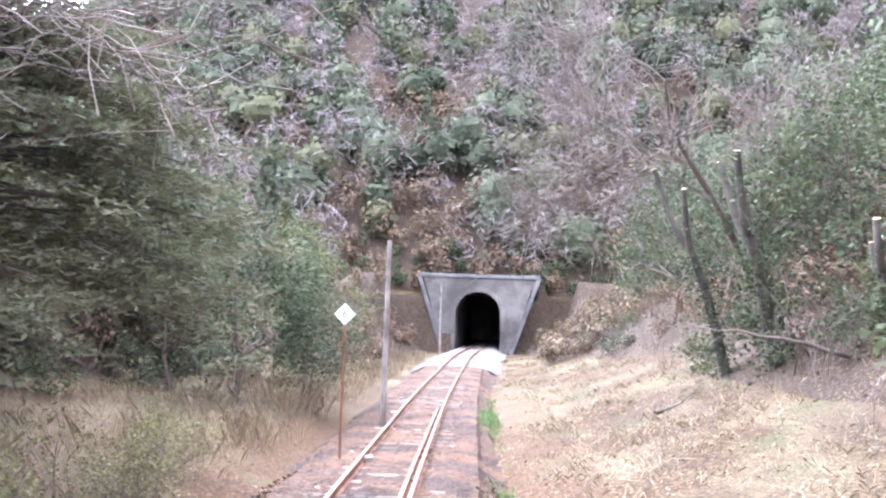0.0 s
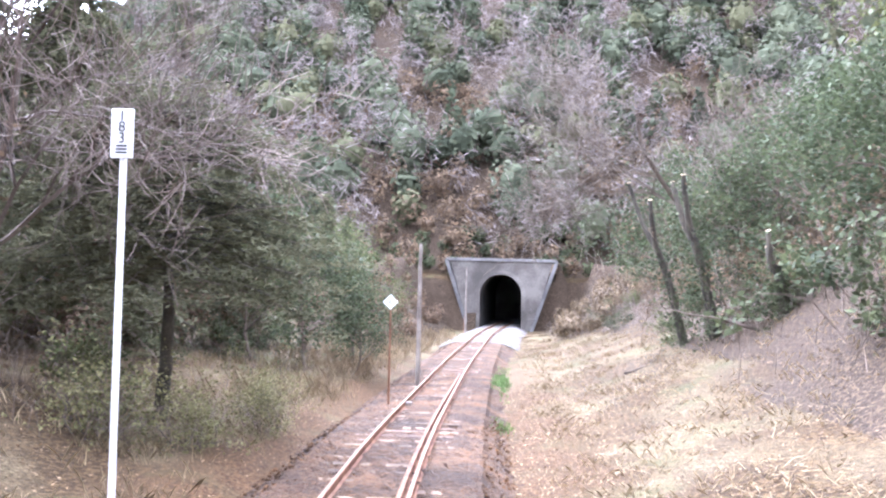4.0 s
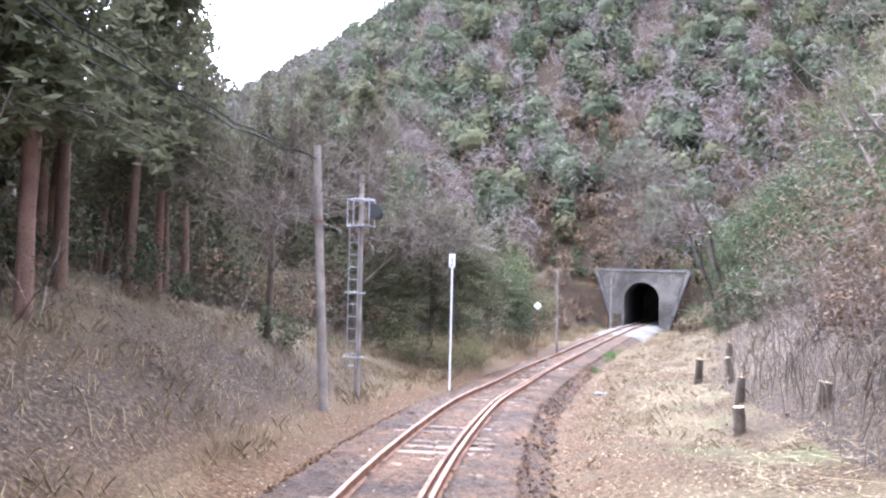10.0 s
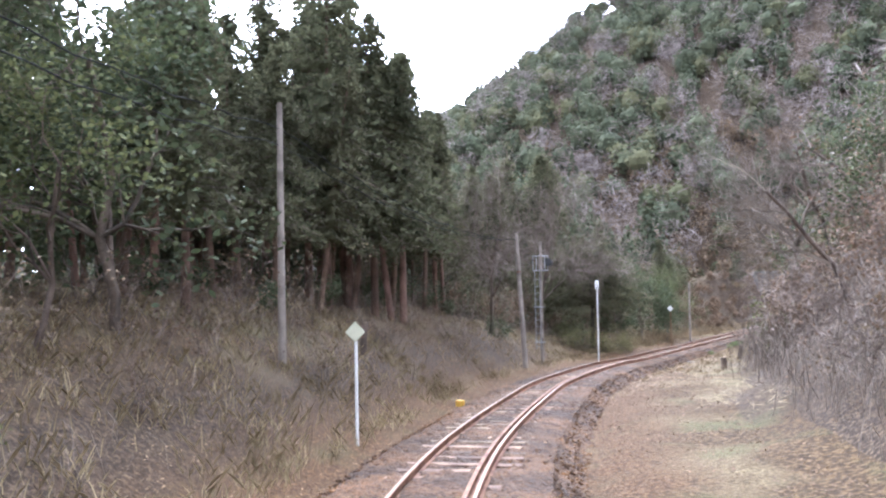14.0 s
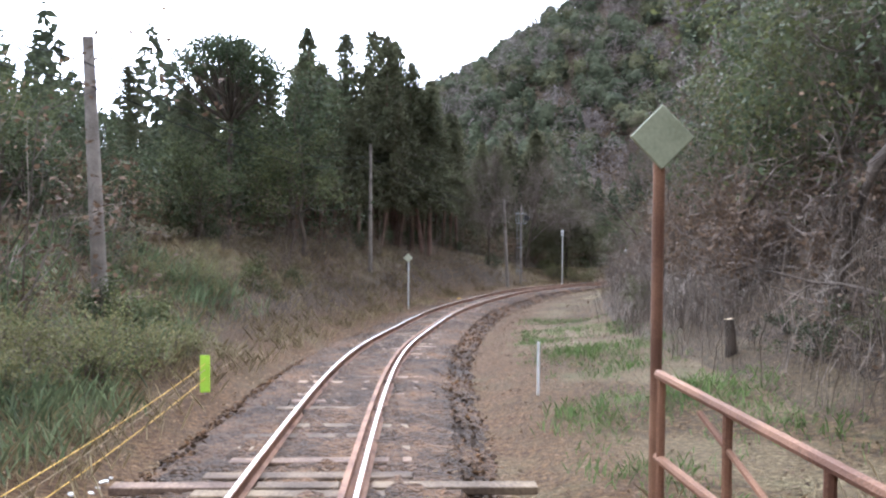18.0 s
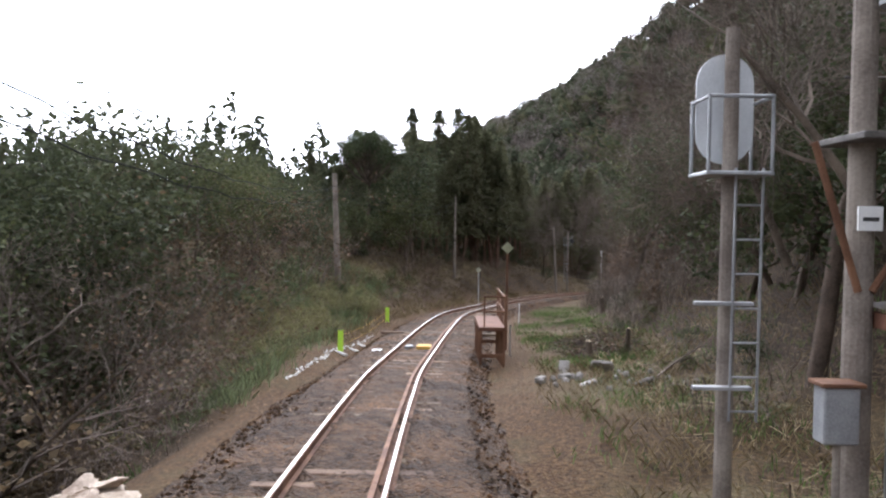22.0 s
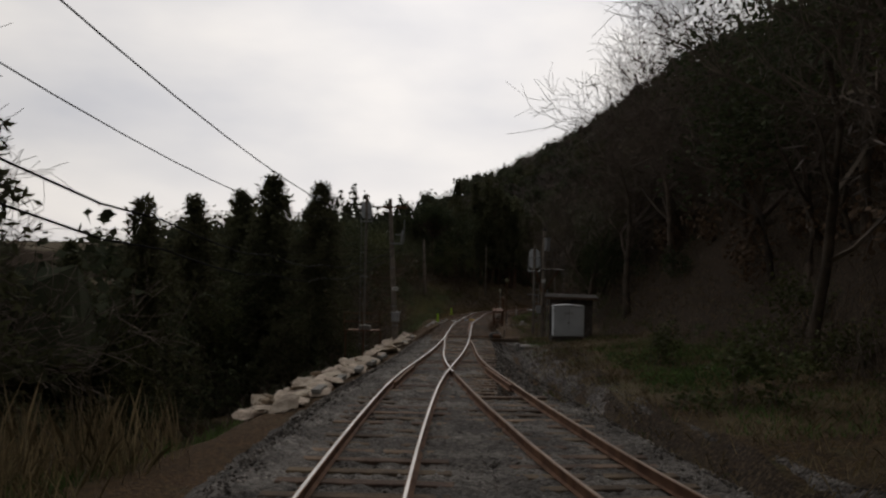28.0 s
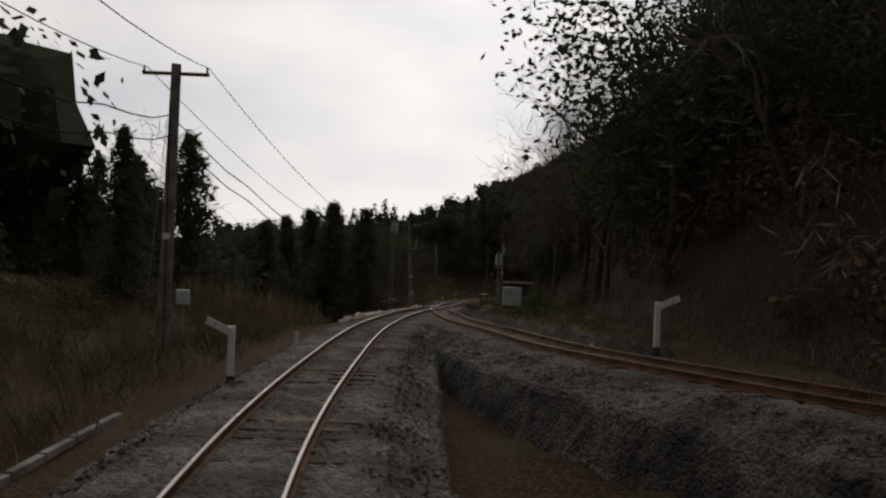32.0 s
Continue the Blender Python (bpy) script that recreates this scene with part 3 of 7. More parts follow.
for o in (-HALF, HALF):
    rail("rail", track, LINE, R_LINE, o, -18, 112, S0, head=M_DULLTOP)
    rail("rail", track, LINE, R_LINE, o, 112, 246, S0)
rail("check_rail", track, LINE, R_LINE, HALF - 0.135, 50, 160, S0, False, "rust-brown check rail inside the running rail")
rail("rail", side_track, BRANCH, R_BRANCH, HALF, 5.0, B_LEN, B_START, head=M_DULLTOP)
rail("rail", side_track, BRANCH, R_BRANCH, -HALF, 20.2, B_LEN, B_START, head=M_DULLTOP)
rail("switch_blade", side_track, BRANCH, R_BRANCH, -HALF, 1.0, 19.6, B_START)
rail("check_rail", side_track, BRANCH, R_BRANCH, HALF - 0.11, 18, 22.5, B_START, False)
rail("check_rail", track, LINE, R_LINE, -HALF + 0.11, 180.5, 185, S0, False)


def sleeper_mesh(name, length, width, material):
    bm = bmesh.new()
    box(bm, (-length / 2, -width / 2, -0.29), (length / 2, width / 2, -0.152), 0.012)
    me = bpy.data.meshes.new(name)
    bm.to_mesh(me)
    bm.free()
    me.materials.append(material)
    return me


SLEEPERS = [sleeper_mesh("sleeper", 2.1, 0.2, M_SLEEPER), sleeper_mesh("sleeper", 2.04, 0.19, M_SLEEPER), sleeper_mesh("sleeper", 2.15, 0.21, M_SLEEPER)]
SLEEPERS_LONG = sleeper_mesh("sleeper", 2.7, 0.21, M_SLEEPER)
rng = np.random.default_rng(5)


def lay_sleepers(line, side, tl, start, a, b, parent, step=0.64, long_between=(0, 0)):
    for s in np.arange(a, b, step):
        s = s + rng.uniform(-0.03, 0.03)
        i = int(np.clip((s + start) / 0.5, 0, len(tl) - 1))
        long = long_between[0] < s < long_between[1]
        v = rng.uniform(-0.04, 0.04) + (0.45 * (s - long_between[0]) / (long_between[1] - long_between[0]) + 0.12 if long else 0)
        p = at_line(np.array([s]), np.array([v]), line, side, start)[0]
        ob = new("sleeper", SLEEPERS_LONG if long else SLEEPERS[rng.integers(3)])
        ob.matrix_world = pose(p[0], p[1], p[2] + rng.uniform(-0.012, 0.008), 0, 0, math.degrees(math.atan2(side[i][1], side[i][0])) + rng.uniform(-1.2, 1.2))
        ob.parent = parent


# ---- ballast shoulders ----
def ballast_bed(name, line, side, start, a, b, material, label, half=1.55, fill=0.0):
    prof = [(-half - 1.15, -0.7), (-half - 0.85, -0.60), (-half - 0.45, -0.44), (-half, -0.235), (-1.0, -0.2), (-0.62, -0.215), (0, -0.205), (0.62, -0.215), (1.0, -0.2), (half, -0.235), (half + 0.45, -0.44), (half + 0.85, -0.60), (half + 1.15, -0.7)]
    s = np.arange(a, b, 0.25)
    fine = []
    for i in range(len(prof) - 1):
        for u in np.linspace(0, 1, 5, endpoint=False):
            fine.append([prof[i][k] * (1 - u) + prof[i + 1][k] * u for k in (0, 1)])
    fine = np.array(fine + [prof[-1]])
    ss, vv = np.meshgrid(s, fine[:, 0], indexing="ij")
    p = at_line(ss, vv, line, side, start)
    r = np.random.default_rng(3)
    p[..., 2] += fine[None, :, 1] + fill * (abs(fine[None, :, 0]) < 1.6) + r.normal(0, 0.017, ss.shape) + 0.02 * wave(p[..., 0], p[..., 1], 3.0)
    rim = smooth(half + 0.8, half + 1.1, abs(vv))
    p[..., 2] = p[..., 2] * (1 - rim) + (ground_z(p[..., 0].ravel(), p[..., 1].ravel()).reshape(ss.shape) - 0.05) * rim
    p[..., 0] += r.normal(0, 0.02, ss.shape)
    p[..., 1] += r.normal(0, 0.02, ss.shape)
    n, k = ss.shape
    idx = np.arange(n * k).reshape(n, k)
    f = np.stack([idx[:-1, :-1], idx[:-1, 1:], idx[1:, 1:], idx[1:, :-1]], -1).reshape(-1, 4)
    return mesh_ob(name, p.reshape(-1, 3), f, material, label=label, category="ballast", kind="structure")


ballast_bed("ballast", LINE, R_LINE, S0, -18, 27, M_BALLAST_GREY, "pale grey stone ballast before the tunnel", 1.75, 0.05)
ballast_bed("ballast", LINE, R_LINE, S0, 26.9, 162, M_BALLAST, "brown dusty stone ballast strewn with dead leaves", 1.55, 0.06)
ballast_bed("ballast", LINE, R_LINE, S0, 161.9, 246, M_BALLAST_GREY, "grey crushed-stone ballast", 1.55, 0.045)
ballast_bed("ballast", BRANCH, R_BRANCH, B_START, 24, B_LEN, M_BALLAST_GREY, "grey crushed-stone ballast under the diverging track", 1.55, 0.04)


def gravel_yard(s0, s1, v0, v1, material, label):
    """A thin sheet of gravel spread over the ground, with a ragged rim."""
    ss, vv = np.meshgrid(np.arange(s0, s1, 0.25), np.arange(v0, v1 + 0.01, 0.2), indexing="ij")
    r = np.random.default_rng(19)
    vv = vv + (vv > v1 - 0.5) * 0.5 * np.sin(ss * 1.3) * np.cos(ss * 0.37)
    p = at_line(ss, vv)
    rim = np.minimum(np.minimum(ss - s0, s1 - ss), v1 - vv)
    p[..., 2] = ground_z(p[..., 0].ravel(), p[..., 1].ravel()).reshape(ss.shape) + 0.05 * smooth(0, 0.9, rim) - 0.03 + r.normal(0, 0.014, ss.shape)
    n, k = ss.shape
    idx = np.arange(n * k).reshape(n, k)
    f = np.stack([idx[:-1, :-1], idx[:-1, 1:], idx[1:, 1:], idx[1:, :-1]], -1).reshape(-1, 4)
    return mesh_ob("gravel", p.reshape(-1, 3), f, material, label=label, category="gravel", kind="structure")


gravel_yard(157.5, 198, 2.2, 4.4, M_BALLAST_GREY, "grey gravel spread between the line and the shed")


def stones(name, spots, material, label, size=(0.022, 0.05), seed=1):
    """Loose stones: four-sided lumps with a point, many in one mesh."""
    r = np.random.default_rng(seed)
    n = len(spots)
    base = np.array([(1, 0, 0), (0, 1, 0), (-1, 0, 0), (0, -1, 0), (0, 0, 1), (0, 0, -1)], float)
    tris = np.array([(0, 1, 4), (1, 2, 4), (2, 3, 4), (3, 0, 4), (1, 0, 5), (2, 1, 5), (3, 2, 5), (0, 3, 5)])
    v = base[None] * r.uniform(0.6, 1.25, (n, 6, 1)) + r.normal(0, 0.18, (n, 6, 3))
    v *= r.uniform(*size, (n, 1, 1)) * np.array([1.2, 1.0, 0.75])
    a = r.uniform(0, 6.28, n)
    c, s = np.cos(a)[:, None], np.sin(a)[:, None]
    x, y = v[..., 0] * c - v[..., 1] * s, v[..., 0] * s + v[..., 1] * c
    v = np.stack([x, y, v[..., 2]], -1) + np.asarray(spots)[:, None, :]
    f = (tris[None] + (np.arange(n) * 6)[:, None, None]).reshape(-1, 3)
    return mesh_ob(name, v.reshape(-1, 3), f, material, label=label, category="stones", kind="stuff")


def bed_spots(n, line, side, start, a, b, seed, half=1.6):
    r = np.random.default_rng(seed)
    s, v = r.uniform(a, b, n), r.uniform(-half - 0.8, half + 0.8, n)
    keep = (abs(abs(v) - HALF) > 0.09)
    s, v = s[keep], v[keep]
    p = at_line(s, v, line, side, start)
    p[:, 2] += np.where(abs(v) < half, -0.19, -0.2 - 0.52 * (abs(v) - half))
    return p


stones("ballast_stones", bed_spots(16000, LINE, R_LINE, S0, 60, 162, 11), M_BALLAST, "loose brown ballast stones", seed=2)
stones("ballast_stones", bed_spots(15000, LINE, R_LINE, S0, 160, 238, 12), M_BALLAST_GREY, "loose grey ballast stones", seed=3)
yard = np.random.default_rng(33)
ys = at_line(yard.uniform(158, 196, 5000), yard.uniform(1.9, 4.8, 5000))
ys[:, 2] = ground_z(ys[:, 0], ys[:, 1]) + 0.03
stones("gravel_stones", ys, M_BALLAST_GREY, "loose grey gravel beside the points", (0.018, 0.04), 6)
stones("ballast_stones", bed_spots(9000, BRANCH, R_BRANCH, B_START, 12, 62, 13), M_BALLAST_GREY, "loose grey ballast stones of the diverging track", seed=4)

# ---- plants ----
def tubes(paths, sides=5):
    """Tapered round stems. paths: lists of (x, y, z, radius)."""
    verts, faces = [], []
    ring = np.linspace(0, 2 * np.pi, sides, endpoint=False)
    for path in paths:
        p = np.array(path, float)
        d = np.gradient(p[:, :3], axis=0)
        d /= np.linalg.norm(d, axis=1)[:, None] + 1e-9
        ref = np.where(abs(d[:, 2:]) < 0.9, np.array([[0, 0, 1.0]]), np.array([[1.0, 0, 0]]))
        a = np.cross(d, ref)
        a /= np.linalg.norm(a, axis=1)[:, None] + 1e-9
        b = np.cross(d, a)
        o = len(verts)
        for i in range(len(p)):
            for q in ring:
                verts.append(p[i, :3] + (a[i] * math.cos(q) + b[i] * math.sin(q)) * p[i, 3])
        for i in range(len(p) - 1):
            for j in range(sides):
                k = (j + 1) % sides
                faces.append((o + i * sides + j, o + i * sides + k, o + (i + 1) * sides + k, o + (i + 1) * sides + j))
    return verts, faces


def limb(r, start, way, length, radius, depth, bend, out, up=0.12, kids=(3, 5), thin=0.5, tips=None, minr=0.004):
    """A branch with branches of its own, added to out."""
    n = 5 if depth > 1 else (4 if depth > 0 else 2)
    p, d = np.array(start, float), np.array(way, float)
    path = [(*p, radius)]
    pts, ways = [p.copy()], [d.copy()]
    for i in range(n):
        d = d + r.normal(0, bend, 3) + np.array([0, 0, up])
        d /= np.linalg.norm(d)
        p = p + d * length / n
        path.append((*p, max(minr, radius * (1 - (i + 1) / n * (0.62 if depth > 0 else 0.8)))))
        pts.append(p.copy())
        ways.append(d.copy())
    out.append(path)
    if depth == 0:
        if tips is not None:
            tips.extend(pts[1:])
        return
    for _ in range(r.integers(*kids) + (1 if depth > 1 else 0)):
        i = r.integers(1 if depth < 3 else 2, n + 1)
        side = np.cross(ways[i], r.normal(0, 1, 3))
        side /= np.linalg.norm(side) + 1e-9
        w = ways[i] * r.uniform(0.45, 0.9) + side * r.uniform(0.5, 0.95)
        limb(r, pts[i], w / np.linalg.norm(w), length * r.uniform(0.45, 0.72), path[i][3] * r.uniform(thin, thin + 0.2), depth - 1, bend, out, up, kids, thin, tips, minr)


def leaves(r, centres, n, spread, size, long=1.6, droop=0.0, flat=0.6, face=1.0):
    """Corners of n leaves (quads) round the given centres, turned to the sky by face."""
    c = np.asarray(centres)[r.integers(0, len(centres), n)] + r.normal(0, 1, (n, 3)) * spread
    w = r.normal(0, 1, (n, 3)) + np.array([0, 0, face])
    a = np.cross(w, r.normal(0, 1, (n, 3)))
    a[:, 2] = a[:, 2] * flat - droop
    a /= np.linalg.norm(a, axis=1)[:, None] + 1e-9
    b = np.cross(a, w)
    b /= np.linalg.norm(b, axis=1)[:, None] + 1e-9
    h = r.uniform(0.7, 1.3, (n, 1)) * size
    a, b = a * h * long * 0.5, b * h * 0.5
    return np.stack([c - a, c + b - a * 0.1, c + a, c - b - a * 0.1], 1).reshape(-1, 3)


def tree_base(name, label, category, group):
    return thing(name, (0, 0, -500), label, category, group)


def bare_tree(seed, height, spread=0.22, depth=4, trunk=0.11, label="leafless deciduous tree with fine grey branches", kids=(3, 5), minr=0.004):
    r = np.random.default_rng(seed)
    t = tree_base("bare_tree", label, "tree", "bare trees on the slopes")
    out = []
    limb(r, (0, 0, -0.3), (r.normal(0, 0.12), r.normal(0, 0.12), 1), height * 0.55, trunk, depth, spread, out, 0.10, kids, 0.52, None, minr)
    v, f = tubes(out[:1], 8)
    mesh_ob("trunk", v, f, M_BARK, t, True)
    v, f = tubes(out[1:], 3)
    mesh_ob("crown", v, f, M_TWIG, t, label="bare branching crown")
    return t


def leafy_tree(seed, height, material, n, leaf, label, dense=0.42, trunk=0.13, name="evergreen_tree", depth=3):
    r = np.random.default_rng(seed)
    t = tree_base(name, label, "tree", "evergreen trees on the slopes")
    out, tips = [], []
    limb(r, (0, 0, -0.3), (r.normal(0, 0.1), r.normal(0, 0.1), 1), height * 0.6, trunk, depth, 0.24, out, 0.08, (3, 5), 0.5, tips)
    v, f = tubes(out, 3)
    mesh_ob("trunk", v, f, M_BARK, t, True)
    quads_ob("crown", leaves(r, np.array(tips), n, dense, leaf, 1.7), material, 4, t)
    return t


def conifer(seed, height, bare=0.25, width=0.2, n=5200, label="dark green cedar with drooping feathery sprays", spray=0.115):
    r = np.random.default_rng(seed)
    t = tree_base("cedar_tree", label, "tree", "cedar trees beside the line")
    lean = r.normal(0, 0.01, 2)
    trunk = [(lean[0] * z * z * 0.1, lean[1] * z * z * 0.1, z, max(0.015, height * 0.0135 * (1 - z / height * 0.93))) for z in np.linspace(-0.4, height, 12)]
    paths, sprays = [], []
    z = height * bare
    while z < height * 0.985:
        u = (z - height * bare) / (height * (1 - bare))
        for _ in range(r.integers(3, 6)):
            a, ln = r.uniform(0, 6.28), height * width * (1 - u) ** 0.7 * r.uniform(0.6, 1.15) + 0.2
            dz = r.uniform(-0.15, 0.25)
            p = [np.array([math.cos(a) * ln * k, math.sin(a) * ln * k, z + ln * (dz * k - 0.42 * k * k)]) for k in np.linspace(0, 1, 5)]
            paths.append([(*q, 0.03 * (1 - i / 3) * (1.2 - u) + 0.003) for i, q in enumerate(p[::2])])
            for k in np.linspace(0.12, 1, max(6, int(ln / 0.16))):
                sprays.append(np.array([math.cos(a) * ln * k, math.sin(a) * ln * k, z + ln * (dz * k - 0.42 * k * k)]) + np.array([-math.sin(a), math.cos(a), 0]) * r.normal(0, 0.16 * ln * (1.2 - k)))
        z += height * 0.024 * r.uniform(0.7, 1.4) * (1.0 if u < 0.55 else 0.4)
    v, f = tubes([trunk], 8)
    mesh_ob("trunk", v, f, M_CEDARBARK, t, True)
    v, f = tubes(paths, 3)
    mesh_ob("branching", v, f, M_BARK, t, kind="stuff")
    heart, last = [], None
    for k, q in enumerate(np.linspace(0, 0.8, 22)):
        wide = height * width * (1 - q) ** 0.9 * (r.uniform(0.14, 0.3, 9) if k % 2 else r.uniform(0.04, 0.12, 9)) + 0.02
        turn = np.arange(9) * 0.698 + r.normal(0, 0.2, 9)
        ring = np.stack([np.cos(turn) * wide, np.sin(turn) * wide, height * (bare + (1 - bare) * q) - 0.5 * wide + r.normal(0, 0.12, 9)], -1)
        if last is not None:
            for i in range(9):
                heart += [last[i], last[(i + 1) % 9], ring[(i + 1) % 9], ring[i]]
        last = ring
    quads_ob("crown", np.concatenate([leaves(r, np.array(sprays), n, 0.13, spray, 3.4, 0.5, 0.6), np.array(heart)]), M_CEDAR, 4, t)
    return t


def bush(seed, height, material, n, leaf, label, name="shrub", stems=6, twig=M_TWIG, depth=2):
    r = np.random.default_rng(seed)
    t = tree_base(name, label, "shrub", "undergrowth along the line")
    out, tips = [], []
    for _ in range(stems):
        w = np.array([r.normal(0, 0.55), r.normal(0, 0.55), 1.0])
        limb(r, (r.normal(0, 0.25), r.normal(0, 0.25), -0.1), w / np.linalg.norm(w), height * r.uniform(0.5, 0.95), 0.016, depth, 0.22, out, 0.02, (2, 4), 0.6, tips, 0.0035)
    v, f = tubes(out, 3)
    mesh_ob("stem_tangle", v, f, twig, t)
    if n:
        quads_ob("foliage", leaves(r, np.array(tips), n, 0.14, leaf, 1.7), material, 4, t)
    return t


def plant(proto, x, y, scale=1.0, turn=None, sink=0.0, tilt=0.0, rr=np.random.default_rng(77)):
    turn = rr.uniform(0, 360) if turn is None else turn
    m = pose(x, y, sit(x, y) - sink, tilt * rr.normal(0, 1), tilt * rr.normal(0, 1), turn)
    c = copy_thing(proto, m)
    c.scale = (scale * rr.uniform(0.92, 1.08), scale * rr.uniform(0.92, 1.08), scale)
    return c


CEDARS = [conifer(21, 15, 0.3, 0.19, 4600, spray=0.115), conifer(22, 13, 0.10, 0.25, 5200, spray=0.13), conifer(23, 11, 0.04, 0.26, 5000, spray=0.125)]
POINTED = conifer(27, 12, 0.05, 0.23, 6200, "dark pointed conifer below the embankment", 0.125)
CEDAR_TALL = conifer(24, 17, 0.45, 0.17, 5200, "tall cedar with a long bare reddish trunk")
CEDAR_WIDE = conifer(25, 13, 0.12, 0.30, 24000, "broad dark cedar with drooping feathery sprays", 0.075)


def layered_tree(seed, height, radius, n, label):
    """A broad conifer whose flat sprays lie in drooping layers."""
    r = np.random.default_rng(seed)
    t = tree_base("hemlock_tree", label, "tree", "")
    trunk = [(0.15 * math.sin(z * 0.5), 0.1 * math.sin(z * 0.7), z, max(0.02, 0.15 * (1 - z / height * 0.9))) for z in np.linspace(-0.4, height, 10)]
    paths, sprays = [], []
    for z in np.arange(height * 0.42, height * 0.98, height * 0.019):
        u = (z / height - 0.42) / 0.58
        for _ in range(r.integers(4, 7)):
            a, ln = r.uniform(0, 6.28), radius * (1 - u ** 2.6) ** 0.6 * r.uniform(0.65, 1.12) + 0.2
            rise = r.uniform(-0.05, 0.22)
            p = [np.array([math.cos(a + 0.12 * k) * ln * k, math.sin(a + 0.12 * k) * ln * k, z + ln * (rise * k - 0.30 * k * k)]) for k in np.linspace(0, 1, 6)]
            paths.append([(*q, 0.028 * (1 - 0.28 * i) + 0.003) for i, q in enumerate(p[::2])])
            side = np.array([-math.sin(a), math.cos(a), 0])
            for i in range(2, 6):
                for w in np.linspace(-0.28, 0.28, max(2, int(ln * 2.2))):
                    sprays.append(p[i] + side * w * ln * 0.5 * (1.15 - i / 7) + np.array([0, 0, -abs(w) * 0.25]))
    v, f = tubes([trunk], 8)
    mesh_ob("trunk", v, f, M_DARKBARK, t, True)
    v, f = tubes(paths, 3)
    mesh_ob("branching", v, f, M_DARKBARK, t, kind="stuff")
    quads_ob("crown", leaves(r, np.array(sprays), n, (0.17, 0.17, 0.06), 0.042, 3.2, 0.3, 0.5, 2.2), M_CEDAR, 4, t)
    return t


HEMLOCK = layered_tree(71, 7.2, 3.3, 60000, "broad dark evergreen with flat drooping layers of sprays")


def umbrella_tree(seed, height, width, label):
    """A tree with limbs spreading to a rounded crown of separate clumps."""
    r = np.random.default_rng(seed)
    t = tree_base("evergreen_tree", label, "tree", "evergreen trees on the slopes")
    fork = np.array([0.2, -0.1, height * 0.58])
    paths = [[(*(fork * u), 0.2 - 0.06 * u) for u in np.linspace(-0.06, 1, 5)]]
    hubs = []
    for i in range(34):
        a, k = i * 2.4, math.sqrt((i + 0.5) / 34)
        hub = np.array([math.cos(a) * k * width * 0.5, math.sin(a) * k * width * 0.5, height * (0.66 + 0.29 * math.sqrt(1 - 0.9 * k * k)) + r.normal(0, 0.25)])
        hubs.append(hub)
        mid = fork * 0.55 + hub * 0.45 + np.array([0, 0, -0.3 * k])
        paths.append([(*fork, 0.09), (*mid, 0.055), (*hub, 0.02)])
        for _ in range(3):
            paths.append([(*mid, 0.03), (*(hub + r.normal(0, 0.5, 3)), 0.01)])
    v, f = tubes(paths, 5)
    mesh_ob("trunk", v, f, M_BARK, t, True)
    quads_ob("crown", leaves(r, np.array(hubs), 16000, (0.5, 0.5, 0.3), 0.09, 1.7), M_LEAF, 4, t)
    return t


UMBRELLA = umbrella_tree(44, 11, 6.5, "broad evergreen tree with rounded crown and open limbs")
REDBUD = leafy_tree(47, 7, M_REDLEAF, 900, 0.05, "slender tree with reddish buds and few withered leaves", 0.35, 0.08, "budding_tree")
BIGBARE = bare_tree(36, 17, 0.2, 4, 0.2, "large leafless tree with a broad crown of fine pale twigs", (5, 8), 0.011)
BARES = [bare_tree(31, 9), bare_tree(32, 7.5, 0.26), bare_tree(33, 10, 0.2)]
BROADS = [leafy_tree(41, 8, M_LEAF, 4000, 0.108, "glossy dark evergreen broadleaf tree"), leafy_tree(42, 6.5, M_LEAF, 3800, 0.10, "rounded evergreen broadleaf tree"),
          leafy_tree(43, 9, M_OLIVELEAF, 4000, 0.108, "olive-green evergreen tree with open crown", 0.5)]
BRUSH = [bush(51, 2.2, M_BROWNLEAF, 420, 0.05, "tangled leafless brush with a few withered leaves"), bush(52, 1.6, M_BROWNLEAF, 240, 0.045, "low tangled grey winter brush"),
         bush(53, 2.8, M_BROWNLEAF, 700, 0.05, "dense brown winter thicket")]
SHRUBS = [bush(61, 1.6, M_LEAF, 1100, 0.075, "low dark green leafy shrub", depth=1), bush(62, 1.3, M_OLIVELEAF, 1100, 0.065, "low yellow-green leafy evergreen shrub", depth=1)]
YELLOWISH = bush(63, 1.5, M_YELLOWLEAF, 2600, 0.045, "rounded yellow-green thicket of fine leaves", stems=16)

